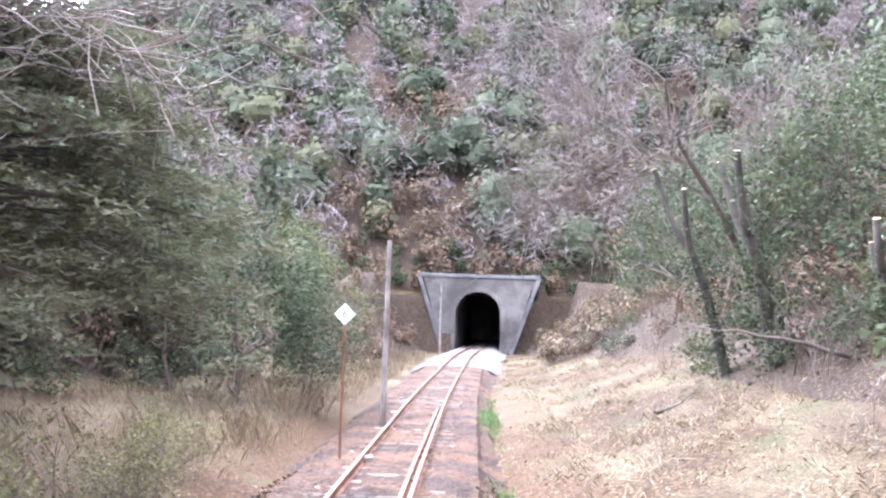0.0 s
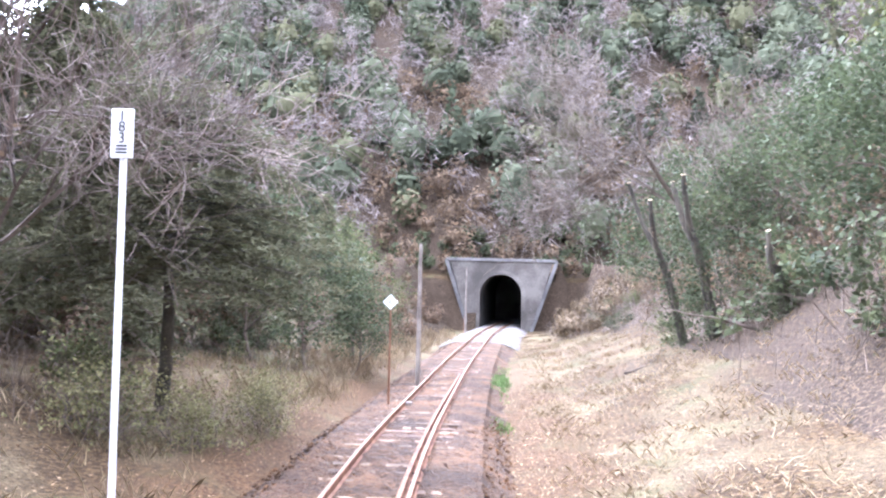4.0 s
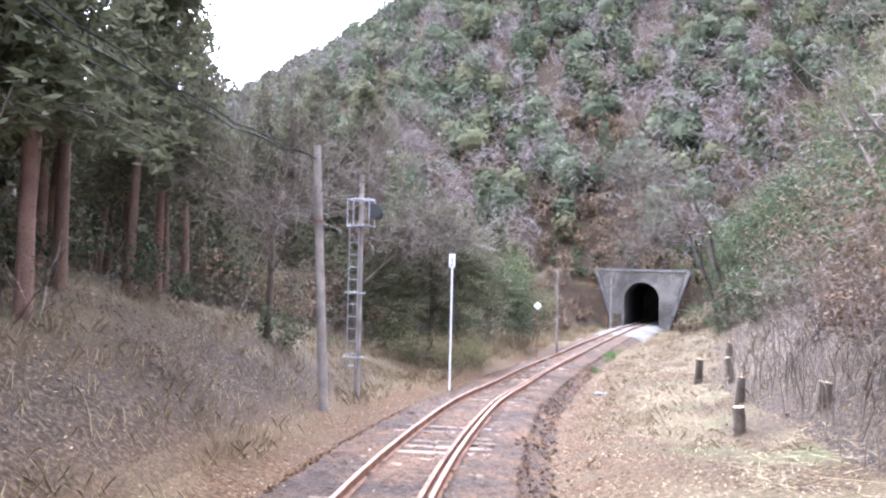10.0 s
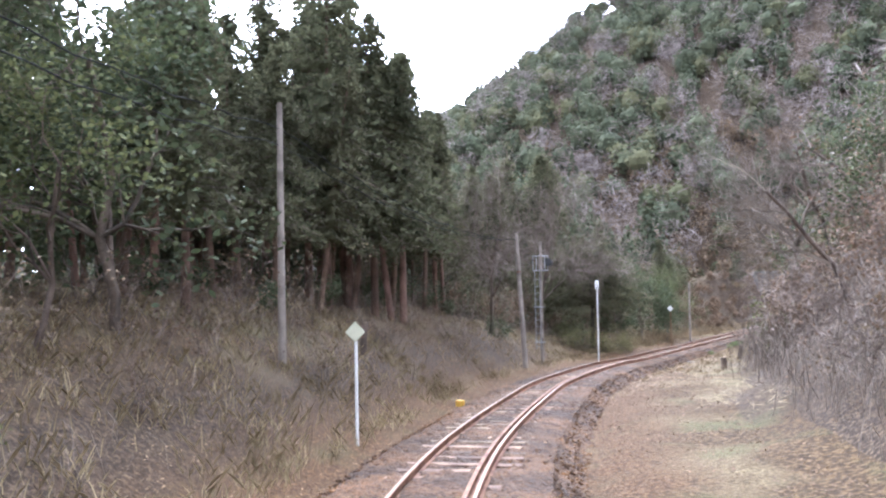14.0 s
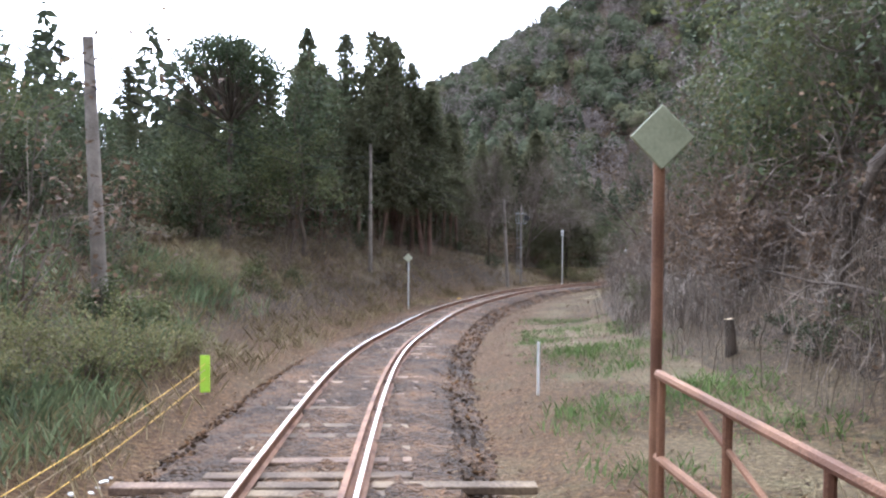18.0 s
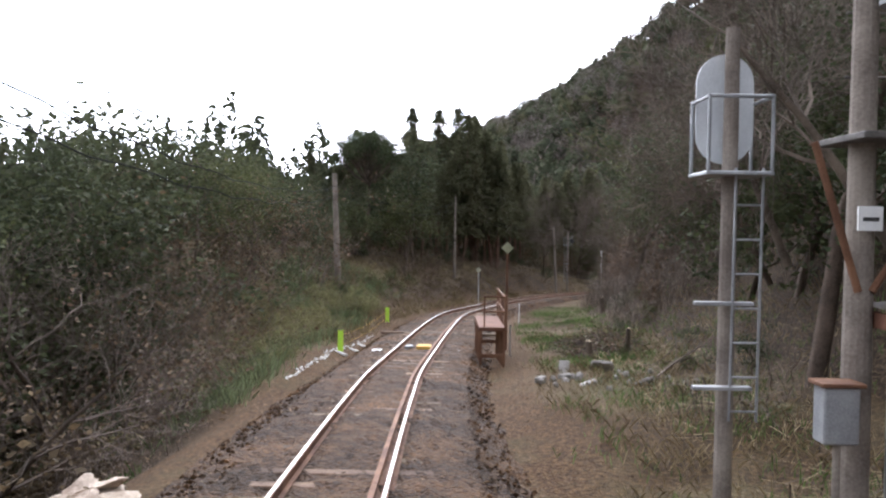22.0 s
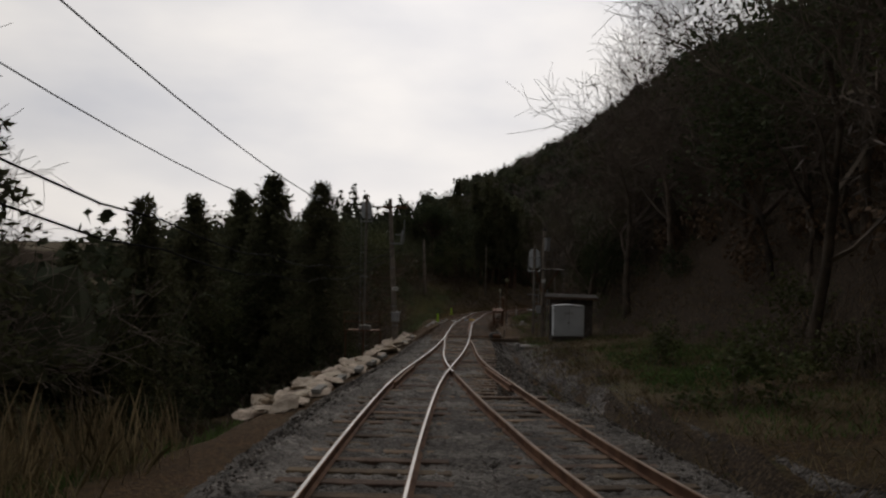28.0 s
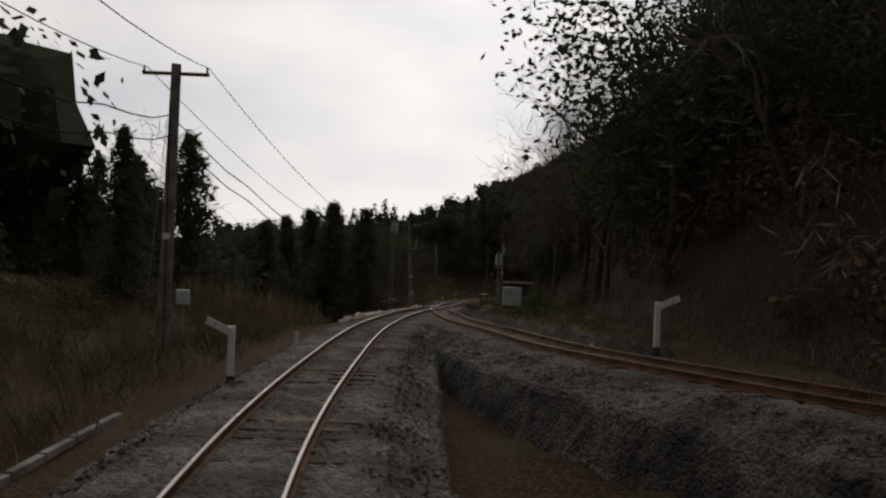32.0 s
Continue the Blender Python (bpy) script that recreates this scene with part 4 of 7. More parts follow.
# ---- woods on the far slopes: crowns of many small clumps ----
def far_wood(name, seed, material, n_trees, area, n, size, shape, label, leaf_long=1.5, droop=0.0, per=(4.0, 7.5), skip=None):
    r = np.random.default_rng(seed)
    x, y = area(r, n_trees)
    z = ground_z(x, y)
    h = r.uniform(*per, len(x))
    u = r.normal(0, 1, (len(x), n, 3))
    u /= np.linalg.norm(u, axis=2)[..., None]
    if shape == "cone":
        k = 1 - r.uniform(0, 1, (len(x), n)) ** 0.6
        w = h[:, None] * 0.24 * (1 - k) * r.uniform(0.6, 1.1, k.shape) + 0.1
        a = r.uniform(0, 6.28, k.shape)
        c = np.stack([x[:, None] + np.cos(a) * w, y[:, None] + np.sin(a) * w, z[:, None] + h[:, None] * (0.15 + 0.95 * k)], -1)
    else:
        def lumpy(w):
            return 1 + 0.2 * np.sin(w[..., :1] * 5 + x[:, None, None]) * np.cos(w[..., 1:2] * 6 + y[:, None, None])
        mid = np.stack([x, y, z + h * 0.58], -1)[:, None, :]
        axes = h[:, None, None] * np.array([0.40, 0.40, 0.42])
        c = u * axes * r.uniform(0.75 if size > 0.35 else 0.45, 1.08, (len(x), n, 1)) * lumpy(u) + mid
    c = c.reshape(-1, 3)
    m = len(c)
    solid = shape != "cone" and leaf_long < 4
    if solid:
        w = u.reshape(-1, 3) + np.array([0, 0, 0.35]) + r.normal(0, 0.5, (m, 3))
        a = np.cross(w, r.normal(0, 1, (m, 3)))
        a /= np.linalg.norm(a, axis=1)[:, None] + 1e-9
        b = np.cross(a, w)
    else:
        a = r.normal(0, 1, (m, 3))
        a[:, 2] = a[:, 2] * 0.6 - droop
        a /= np.linalg.norm(a, axis=1)[:, None]
        b = np.cross(a, r.normal(0, 1, (m, 3)))
    b /= np.linalg.norm(b, axis=1)[:, None] + 1e-9
    g = r.uniform(0.6, 1.4, (m, 1)) * size
    a, b = a * g * leaf_long * 0.5, b * g * 0.5
    v = np.stack([c - a, c + b, c + a, c - b], 1).reshape(-1, 3)
    if solid and size > 0.35:
        th, ph = np.meshgrid(np.linspace(0, 2 * np.pi, 8), np.linspace(-1.45, 1.45, 6), indexing="ij")
        ball = np.stack([np.cos(th) * np.cos(ph), np.sin(th) * np.cos(ph), np.sin(ph)], -1).reshape(-1, 3)
        k = np.arange(48).reshape(8, 6)
        quad = np.stack([k[:-1, :-1], k[1:, :-1], k[1:, 1:], k[:-1, 1:]], -1).reshape(-1)
        w = np.repeat(ball[None], len(x), 0)
        core = w * axes * r.uniform(0.52, 0.78, (len(x), 48, 1)) * lumpy(w) + mid
        core[:, 42:] = core[:, :6]
        v = np.concatenate([v, core[:, quad].reshape(-1, 3)])
    ob = quads_ob(name, v, material)
    return tagged(ob, label, "woods", "", "stuff")


def sv_area(s0, s1, v0, v1):
    def pick(r, n):
        p = at_line(r.uniform(s0, s1, n), r.uniform(v0, v1, n))
        return p[:, 0], p[:, 1]
    return pick


def xy_area(x0, x1, y0, y1):
    def pick(r, n):
        return r.uniform(x0, x1, n), r.uniform(y0, y1, n)
    return pick


far_wood("hillside_woods", 1, M_FARLEAF, 620, xy_area(-110, 80, 79, 195), 210, 0.46, "round", "evergreen woods on the hillside above the tunnel", per=(4, 8))
far_wood("hillside_woods", 11, M_FAROLIVE, 240, xy_area(-110, 80, 79, 195), 210, 0.46, "round", "olive-green woods on the hillside above the tunnel", per=(4, 7.5))
far_wood("hillside_woods", 2, M_FARTWIG, 900, xy_area(-110, 80, 79, 200), 120, 0.10, "round", "leafless grey-brown woods on the hillside above the tunnel", 14.0, -0.5, per=(5, 9))
far_wood("hillside_woods", 12, M_BROWNLEAF, 380, xy_area(-45, 45, 76.5, 112), 170, 0.24, "round", "withered brown thicket above the tunnel", 2.0, per=(2, 4.5))
far_wood("hillside_woods", 3, M_FARCEDAR, 240, xy_area(-150, 90, 95, 200), 150, 0.5, "cone", "dark conifers on the hillside above the tunnel", 1.9, 0.4, (5, 8))
far_wood("hillside_woods", 4, M_FARLEAF, 330, sv_area(0, 240, 24, 95), 150, 0.42, "round", "evergreen woods high on the slope beside the line")
far_wood("hillside_woods", 14, M_FARTWIG, 380, sv_area(0, 240, 18, 80), 110, 0.1, "round", "leafless woods high on the slope beside the line", 12.0, -0.5, per=(5, 9))
far_wood("hillside_woods", 5, M_FARCEDAR, 260, sv_area(40, 240, 28, 100), 130, 0.6, "cone", "conifers high on the slope beside the line", 1.8, 0.4, (8, 12))
far_wood("valley_woods", 26, M_FARLEAF, 120, xy_area(-240, -110, 0, 190), 60, 1.1, "round", "distant woods beyond the valley", per=(6, 10))
far_wood("valley_woods", 6, M_FARLEAF, 110, sv_area(12, 72, -60, -20), 170, 0.4, "round", "evergreen woods on the valley side", per=(4, 8))
far_wood("valley_woods", 10, M_FAROLIVE, 60, sv_area(8, 60, -26, -8.0), 620, 0.15, "round", "olive-green trees and vines beside the line", per=(3, 6))
far_wood("valley_woods", 16, M_FARCEDAR, 90, sv_area(5, 76, -50, -14), 260, 0.36, "cone", "conifers on the valley side", 2.2, 0.4, (6, 10))
far_wood("valley_woods", 7, M_FARCEDAR, 190, sv_area(150, 245, -70, -20), 150, 0.5, "cone", "conifers below the embankment", 1.8, 0.4, (11, 15))
far_wood("valley_woods", 17, M_FARLEAF, 110, sv_area(150, 245, -50, -14), 200, 0.36, "round", "evergreen woods below the embankment", per=(7, 11))
far_wood("valley_woods", 8, M_FARTWIG, 200, sv_area(0, 82, -40, -12), 120, 0.06, "round", "leafless grey-brown woods on the valley side", 14.0, -0.5, per=(4, 8))
far_wood("valley_woods", 9, M_BROWNLEAF, 90, sv_area(10, 80, -24, -8), 420, 0.075, "round", "withered brown thicket on the valley side", 1.8, per=(1.5, 3.2))
far_wood("slope_woods", 41, M_FARLEAF, 170, sv_area(134, 240, 17, 34), 220, 0.33, "round", "dark evergreen woods on the steep slope beside the line", 1.7, per=(5, 9))
far_wood("slope_woods", 40, M_FARLEAF, 70, sv_area(12, 130, 13, 30), 260, 0.26, "round", "evergreen woods on the bank above the line", 1.7, per=(5, 8))
far_wood("slope_woods", 42, M_FARTWIG, 170, sv_area(84, 240, 10, 28), 130, 0.05, "round", "leafless twiggy woods on the steep slope beside the line", 14.0, -0.3, per=(4, 8))
far_wood("valley_cedars", 43, M_FARCEDAR, 60, sv_area(80, 114, -30, -14), 420, 0.27, "cone", "dense dark cedar stand on the valley side", 2.4, 0.5, (6, 9))
far_wood("valley_cedars", 44, M_FARCEDAR, 36, sv_area(20, 74, -30, -13), 320, 0.32, "cone", "dense dark cedars on the valley side", 2.2, 0.5, (7, 10))
far_wood("valley_woods", 45, M_FARLEAF, 70, sv_area(114, 152, -34, -14), 320, 0.27, "round", "dense evergreen woods beside the bank", 1.7, per=(4, 6.5))
far_wood("valley_woods", 46, M_FAROLIVE, 34, sv_area(116, 150, -24, -12), 420, 0.2, "round", "olive-green evergreen crowns beside the bank", 1.7, per=(4, 6))
far_wood("slope_thicket", 46, M_BROWNLEAF, 230, sv_area(146, 240, 10.5, 19), 130, 0.12, "round", "brown withered thicket on the steep slope", 1.8, per=(1.2, 2.8))
far_wood("slope_thicket", 54, M_BROWNLEAF, 140, sv_area(80, 140, 7.4, 13), 330, 0.06, "round", "brown withered thicket on the bank", 1.8, per=(1.0, 2.4))
far_wood("slope_thicket", 55, M_TWIG, 190, sv_area(78, 142, 6.6, 14), 120, 0.016, "round", "grey tangle of vines and stems hanging over the bank", 26.0, -0.2, per=(1.6, 3.4))
far_wood("slope_thicket", 56, M_BROWNLEAF, 80, sv_area(24, 80, 8.6, 14), 330, 0.06, "round", "brown vine thicket below the trees", 1.8, per=(1.0, 2.4))
far_wood("slope_woods", 49, M_LEAF, 30, sv_area(196, 240, 14, 22), 620, 0.16, "round", "dark evergreen trees on the slope above the second track", 1.7, per=(7, 11))
far_wood("slope_woods", 50, M_LEAF, 50, sv_area(146, 206, 12.5, 19.5), 560, 0.16, "round", "tall dark evergreen trees on the steep slope", 1.7, per=(8, 12))
far_wood("slope_woods", 57, M_LEAF, 30, sv_area(108, 150, 8.0, 13), 1100, 0.085, "round", "dark glossy evergreen crowns over the bank", 1.7, per=(4, 7))
far_wood("valley_thicket", 51, M_LEAF, 80, sv_area(112, 150, -22, -7.5), 360, 0.08, "round", "low evergreen thicket below the valley-side trees", 1.7, per=(1.6, 3.2))
far_wood("valley_thicket", 52, M_BROWNLEAF, 50, sv_area(112, 142, -20, -8), 330, 0.07, "round", "low withered thicket below the valley-side trees", 1.7, per=(1.4, 2.8))
far_wood("valley_thicket", 53, M_LEAF, 60, sv_area(150, 180, -24, -11), 260, 0.1, "round", "low evergreen thicket on the embankment", 1.7, per=(2, 4))
far_wood("valley_thicket", 58, M_LEAF, 40, sv_area(80, 114, -16, -7.0), 420, 0.06, "round", "low evergreen shrubs under the cedars", 1.7, per=(0.8, 1.8))
far_wood("portal_thicket", 31, M_LEAF, 60, xy_area(-16, 22, 76.6, 84), 170, 0.2, "round", "evergreen shrubs above the tunnel mouth", 1.6, per=(1.2, 2.6))
far_wood("portal_thicket", 32, M_BROWNLEAF, 90, sv_area(1, 22, 5.2, 13), 130, 0.14, "round", "brown thicket on the cutting beside the tunnel", 1.8, per=(0.8, 1.9))
far_wood("portal_thicket", 33, M_BROWNLEAF, 70, sv_area(1, 30, -12, -4.6), 130, 0.14, "round", "brown and green thicket on the valley-side cutting", 1.8, per=(0.8, 1.9))


# ---- ground cover: stems, blades, fallen leaves ----
def cover_spots(r, n, s0, s1, v0, v1, clump=0.0, power=1.0):
    s = r.uniform(s0, s1, n)
    v = v0 + (v1 - v0) * r.uniform(0, 1, n) ** power
    p = at_line(s, v)
    if clump:
        w = np.sin(p[:, 0] * 1.7 + 0.6) * np.cos(p[:, 1] * 1.3) + 0.6 * np.sin(p[:, 0] * 0.6 - p[:, 1] * 0.8)
        keep = w + r.normal(0, 0.5, n) > clump
        p = p[keep]
    p[:, 2] = ground_z(p[:, 0], p[:, 1])
    return p


def blades(name, seed, spots, per, height, width, material, label, spread=0.12, lean=0.5, category="grass"):
    """Tufts of narrow pointed blades."""
    r = np.random.default_rng(seed)
    c = np.repeat(spots, per, 0)
    n = len(c)
    c = c + r.normal(0, spread, (n, 3)) * np.array([1, 1, 0])
    c[:, 2] -= 0.02
    a = r.uniform(0, 6.28, n)
    h = r.uniform(0.5, 1.2, n) * height
    tip = c + np.stack([np.cos(a) * lean * h, np.sin(a) * lean * h, h * np.sqrt(np.clip(1 - lean**2, 0.1, 1))], -1) + r.normal(0, 0.12, (n, 3)) * h[:, None]
    b = np.stack([-np.sin(a), np.cos(a), np.zeros(n)], -1) * (width * r.uniform(0.6, 1.3, n))[:, None]
    mid = c * 0.45 + tip * 0.55 + np.array([0, 0, 1.0]) * (0.12 * h)[:, None]
    v = np.stack([c - b, c + b, mid + b * 0.8, tip, mid - b * 0.8], 1).reshape(-1, 3)
    return tagged(quads_ob(name, v, material, 5), label, category, "", "stuff")


def litter(name, seed, spots, size, material, label):
    """Fallen leaves lying on the ground, each bent a little."""
    r = np.random.default_rng(seed)
    n = len(spots)
    a = r.uniform(0, 6.28, n)
    k = r.uniform(0.6, 1.3, n) * size
    d = np.stack([np.cos(a), np.sin(a), r.normal(0, 0.3, n)], -1) * k[:, None]
    e = np.stack([-np.sin(a), np.cos(a), r.normal(0, 0.3, n)], -1) * (k * 0.45)[:, None]
    c = spots + np.array([0, 0, 0.025])
    v = np.stack([c - d, c + e, c + d, c - e], 1).reshape(-1, 3)
    return tagged(quads_ob(name, v, material, 4), label, "fallen leaves", "", "stuff")


def tangle(name, seed, spots, per, height, material, label, width=0.009, spread=0.5, arch=0.5):
    """Thin arching stems in a thicket, each of three bent pieces."""
    r = np.random.default_rng(seed)
    c = np.repeat(spots, per, 0) + r.normal(0, spread, (len(spots) * per, 3)) * np.array([1, 1, 0.15])
    n = len(c)
    a = r.uniform(0, 6.28, n)
    h = r.uniform(0.4, 1.2, n) * height
    out = np.stack([np.cos(a), np.sin(a), np.zeros(n)], -1)
    up = np.array([0, 0, 1.0])
    b = np.cross(out + r.normal(0, 0.3, (n, 3)), up)
    b /= np.linalg.norm(b, axis=1)[:, None] + 1e-9
    b *= width
    pts = [c - up * 0.1]
    for u in (0.35, 0.7, 1.0):
        pts.append(c + up * (h * (u - arch * u * u * 0.6))[:, None] + out * (h * arch * u * u)[:, None] + r.normal(0, 0.06, (n, 3)) * h[:, None])
    v = []
    for i, k in ((0, 1.0), (1, 0.8), (2, 0.55)):
        v.append(np.stack([pts[i] - b * k, pts[i] + b * k, pts[i + 1] + b * k * 0.75, pts[i + 1] - b * k * 0.75], 1))
    v = np.concatenate(v, 1).reshape(-1, 3)
    return tagged(quads_ob(name, v, material, 4), label, "undergrowth", "", "stuff")

def strewn(name, seed, spots, length, width, material, label):
    """Cut stems lying across one another on the ground."""
    r = np.random.default_rng(seed)
    n = len(spots)
    a = r.uniform(0, 6.28, n)
    k = r.uniform(0.4, 1.1, n) * length * 0.5
    d = np.stack([np.cos(a), np.sin(a), r.normal(0.05, 0.12, n)], -1) * k[:, None]
    e = np.stack([-np.sin(a), np.cos(a), r.normal(0, 0.2, n)], -1) * width
    c = spots + np.array([0, 0, 0.03]) + r.uniform(0, 0.16, (n, 1)) * np.array([0, 0, 1.0])
    v = np.stack([c - d - e, c - d + e, c + d + e * 0.5, c + d - e * 0.5], 1).reshape(-1, 3)
    return tagged(quads_ob(name, v, material, 4), label, "undergrowth", "", "stuff")


# ---- built things ----
def facing(x, y):
    """The turn that sets a thing's x axis to the hill side and its y axis along the line towards the tunnel."""
    j = int(((LINE[:, 0] - x)**2 + (LINE[:, 1] - y)**2).argmin())
    return math.degrees(math.atan2(R_LINE[j][1], R_LINE[j][0]))


def B(fn, *args, **kw):
    bm = bmesh.new()
    fn(bm, *args, **kw)
    return bm


def letters(text, size, parent, place, turn, material, depth=0.002):
    """Raised lettering as a mesh of its own."""
    cu = bpy.data.curves.new("lettering", "FONT")
    cu.body, cu.size, cu.align_x, cu.align_y, cu.extrude = text, size, "CENTER", "CENTER", depth
    tmp = bpy.data.objects.new("lettering", cu)
    me = bpy.data.meshes.new_from_object(tmp)
    bpy.data.objects.remove(tmp)
    me.materials.clear()
    me.materials.append(material)
    ob = new("lettering", me)
    ob.parent = parent
    ob.matrix_local = pose(*place, *turn)
    return ob


# tunnel
def tunnel():
    c = at_line(np.array([0.0]), np.array([0.0]))[0]
    t = thing("tunnel_portal", (c[0], c[1], c[2]), "weathered concrete tunnel portal with horseshoe arch", "tunnel", turn=facing(c[0], c[1]), kind="structure")
    half, spring, top, n = 1.95, 2.75, 5.9, 14
    arch = [(-half, -0.5), (-half, spring * 0.5)] + [(-half * math.cos(a), spring + half * math.sin(a)) for a in np.linspace(0, math.pi, n)] + [(half, spring * 0.5), (half, -0.5)]

    def edge(z, sign):
        u = (z + 0.5) / (top + 0.5)
        return sign * (2.75 + 2.2 * u)
    outer = []
    for x, z in arch:
        if x <= -half + 1e-6:
            outer.append((edge(z, -1), z))
        elif x >= half - 1e-6:
            outer.append((edge(z, 1), z))
        else:
            outer.append((edge(top, 1) * x / half, top))
    v, f, k = [], [], len(arch)
    for y in (0.0, 0.9):
        v += [(x, y, z) for x, z in arch] + [(x, y, z) for x, z in outer]
    for i in range(k - 1):
        f += [(i, i + 1, k + i + 1, k + i), (3 * k + i, 3 * k + i + 1, 2 * k + i + 1, 2 * k + i), (i + 1, i, 2 * k + i, 2 * k + i + 1), (k + i, k + i + 1, 3 * k + i + 1, 3 * k + i)]
    # corners above the springing
    v += [(edge(top, -1), 0.0, top), (edge(top, 1), 0.0, top), (edge(top, -1), 0.9, top), (edge(top, 1), 0.9, top)]
    mesh_ob("portal_wall", v, f, M_PORTAL, t)
    v, f = [], []
    for y in np.linspace(0.05, 24, 13):
        v += [(x * 1.03, y, z) for x, z in arch]
    for j in range(12):
        for i in range(k):
            q = (i + 1) % k
            f.append((j * k + i, (j + 1) * k + i, (j + 1) * k + q, j * k + q))
    f.append(tuple(range(12 * k, 13 * k)))
    mesh_ob("tunnel_lining", v, f, M_TUNNEL, t, label="sooty dark tunnel lining")
    ring = [(x * 1.0, z) for x, z in arch[1:-1]]
    v, f = [], []
    for x, z in ring:
        d = max(0.01, math.hypot(x, max(0, z - spring)))
        ux, uz = (x / abs(x) if z <= spring and x else x / d), (0 if z <= spring else (z - spring) / d)
        for o, y in ((0.0, -0.07), (0.42, -0.07), (0.42, 0.05), (0.0, 0.05)):
            v.append((x + ux * o, y, z + uz * o))
    for i in range(len(ring) - 1):
        for j in range(4):
            q = (j + 1) % 4
            f.append((i * 4 + j, i * 4 + q, i * 4 + 4 + q, i * 4 + 4 + j))
    mesh_ob("arch_ring", v, f, M_PORTAL, t)
    part("coping", B(box, (-5.2, -0.12, top), (5.2, 0.95, top + 0.28), 0.03), M_TUNNEL, t, "dark mossy coping")
    for sgn in (-1, 1):
        bm = bmesh.new()
        vs = [bm.verts.new(p) for p in ((sgn * 2.75, -0.1, -0.6), (sgn * 5.0, -0.1, top + 0.1), (sgn * 5.35, -0.1, top + 0.1), (sgn * 3.1, -0.1, -0.6),
                                        (sgn * 2.75, 1.0, -0.6), (sgn * 5.0, 1.0, top + 0.1), (sgn * 5.35, 1.0, top + 0.1), (sgn * 3.1, 1.0, -0.6))]
        for q in ((0, 1, 2, 3), (7, 6, 5, 4), (0, 4, 5, 1), (1, 5, 6, 2), (2, 6, 7, 3), (3, 7, 4, 0)):
            bm.faces.new([vs[i] for i in q])
        bmesh.ops.recalc_face_normals(bm, faces=bm.faces)
        part("raking_coping", bm, M_TUNNEL, t, "dark mossy raking edge stone")
    return t


tunnel()


def post_sign(name, x, y, top, shape, label, category, post=M_GALV, board=M_SIGNBACK, size=0.2, r=0.03, base=None, lean=0.0, text=""):
    z = sit(x, y) - 0.15 if base is None else base
    t = thing(name, (x, y, z), label, category, turn=facing(x, y))
    h = top - z
    part("post", B(rod, (0, 0, 0), (lean * h, 0, h), r, r * 0.95, 10), post, t)
    bm = bmesh.new()
    if shape == "diamond":
        box(bm, (-size, -0.012, -size), (size, 0.012, size), 0.006, Matrix.Translation((lean * h, -r - 0.016, h - size * 0.6)) @ pose(0, 0, 0, 0, 45, 0))
    else:
        box(bm, (-size, -0.012, -size * 2.2), (size, 0.012, size * 2.2), 0.006, Matrix.Translation((lean * h, -r - 0.016, h)))
    part("board", bm, board, t)
    if text:
        letters(text, size * 1.25, t, (lean * h, -r - 0.031, h - size * 0.6), (90, 0, 0), M_BLACK)
    return t


post_sign("marker_sign", -1.78, 16.5, 1.93, "diamond", "white diamond board with the number 6 on a rusty post", "railway sign", M_RUST, M_WHITE, 0.145, 0.03, text="6")
stub = thing("marker_stub", (-1.25, 16.3, sit(-1.25, 16.3) - 0.05), "short dark stone stub beside the marker post", "stone post")
part("stub_body", B(box, (-0.12, -0.1, 0), (0.12, 0.1, 0.42), 0.03), M_WOODPOLE, stub)

km = post_sign("distance_post", -2.85, 1.1, 3.75, "board", "white upright number board on a slim white post", "railway sign", M_WHITE, M_WHITE, 0.1, 0.032, lean=0.0)
part("post_foot", B(box, (-0.13, -0.09, 0.1), (0.13, 0.09, 0.2), 0.01), M_WHITE, km)
kh = 3.75 - (sit(-2.85, 1.1) - 0.15)
for i, ch in enumerate("183"):
    letters(ch, 0.135, km, (0, -0.066, kh + 0.155 - 0.1 * i), (90, 0, 0), M_BLACK)
for i in range(3):
    part("writing_bar", B(box, (-0.05, -0.065, kh - 0.18 + 0.03 * i), (0.05, -0.061, kh - 0.164 + 0.03 * i)), M_BLACK, km)
post_sign("marker_sign", 0.3, -29.8, 3.28, "diamond", "pale yellowish diamond board on a slim white post", "railway sign", M_WHITE, M_SIGNBACK, 0.15, 0.032)
post_sign("warning_board", 18.3, -59.37, 5.74, "diamond", "olive diamond board on a tall rust-red post", "railway sign", M_RUST, M_OLIVE, 0.135, 0.036, base=2.3)


def pole(name, x, y, top, r, material, label, lean=(0, 0), base=None):
    z = sit(x, y) - 0.3 if base is None else base
    t = thing(name, (x, y, z), label, "utility pole", turn=facing(x, y))
    part("shaft", B(rod, (0, 0, 0), (lean[0], lean[1], top - z), r, r * 0.68, 14), material, t)
    return t, top - z


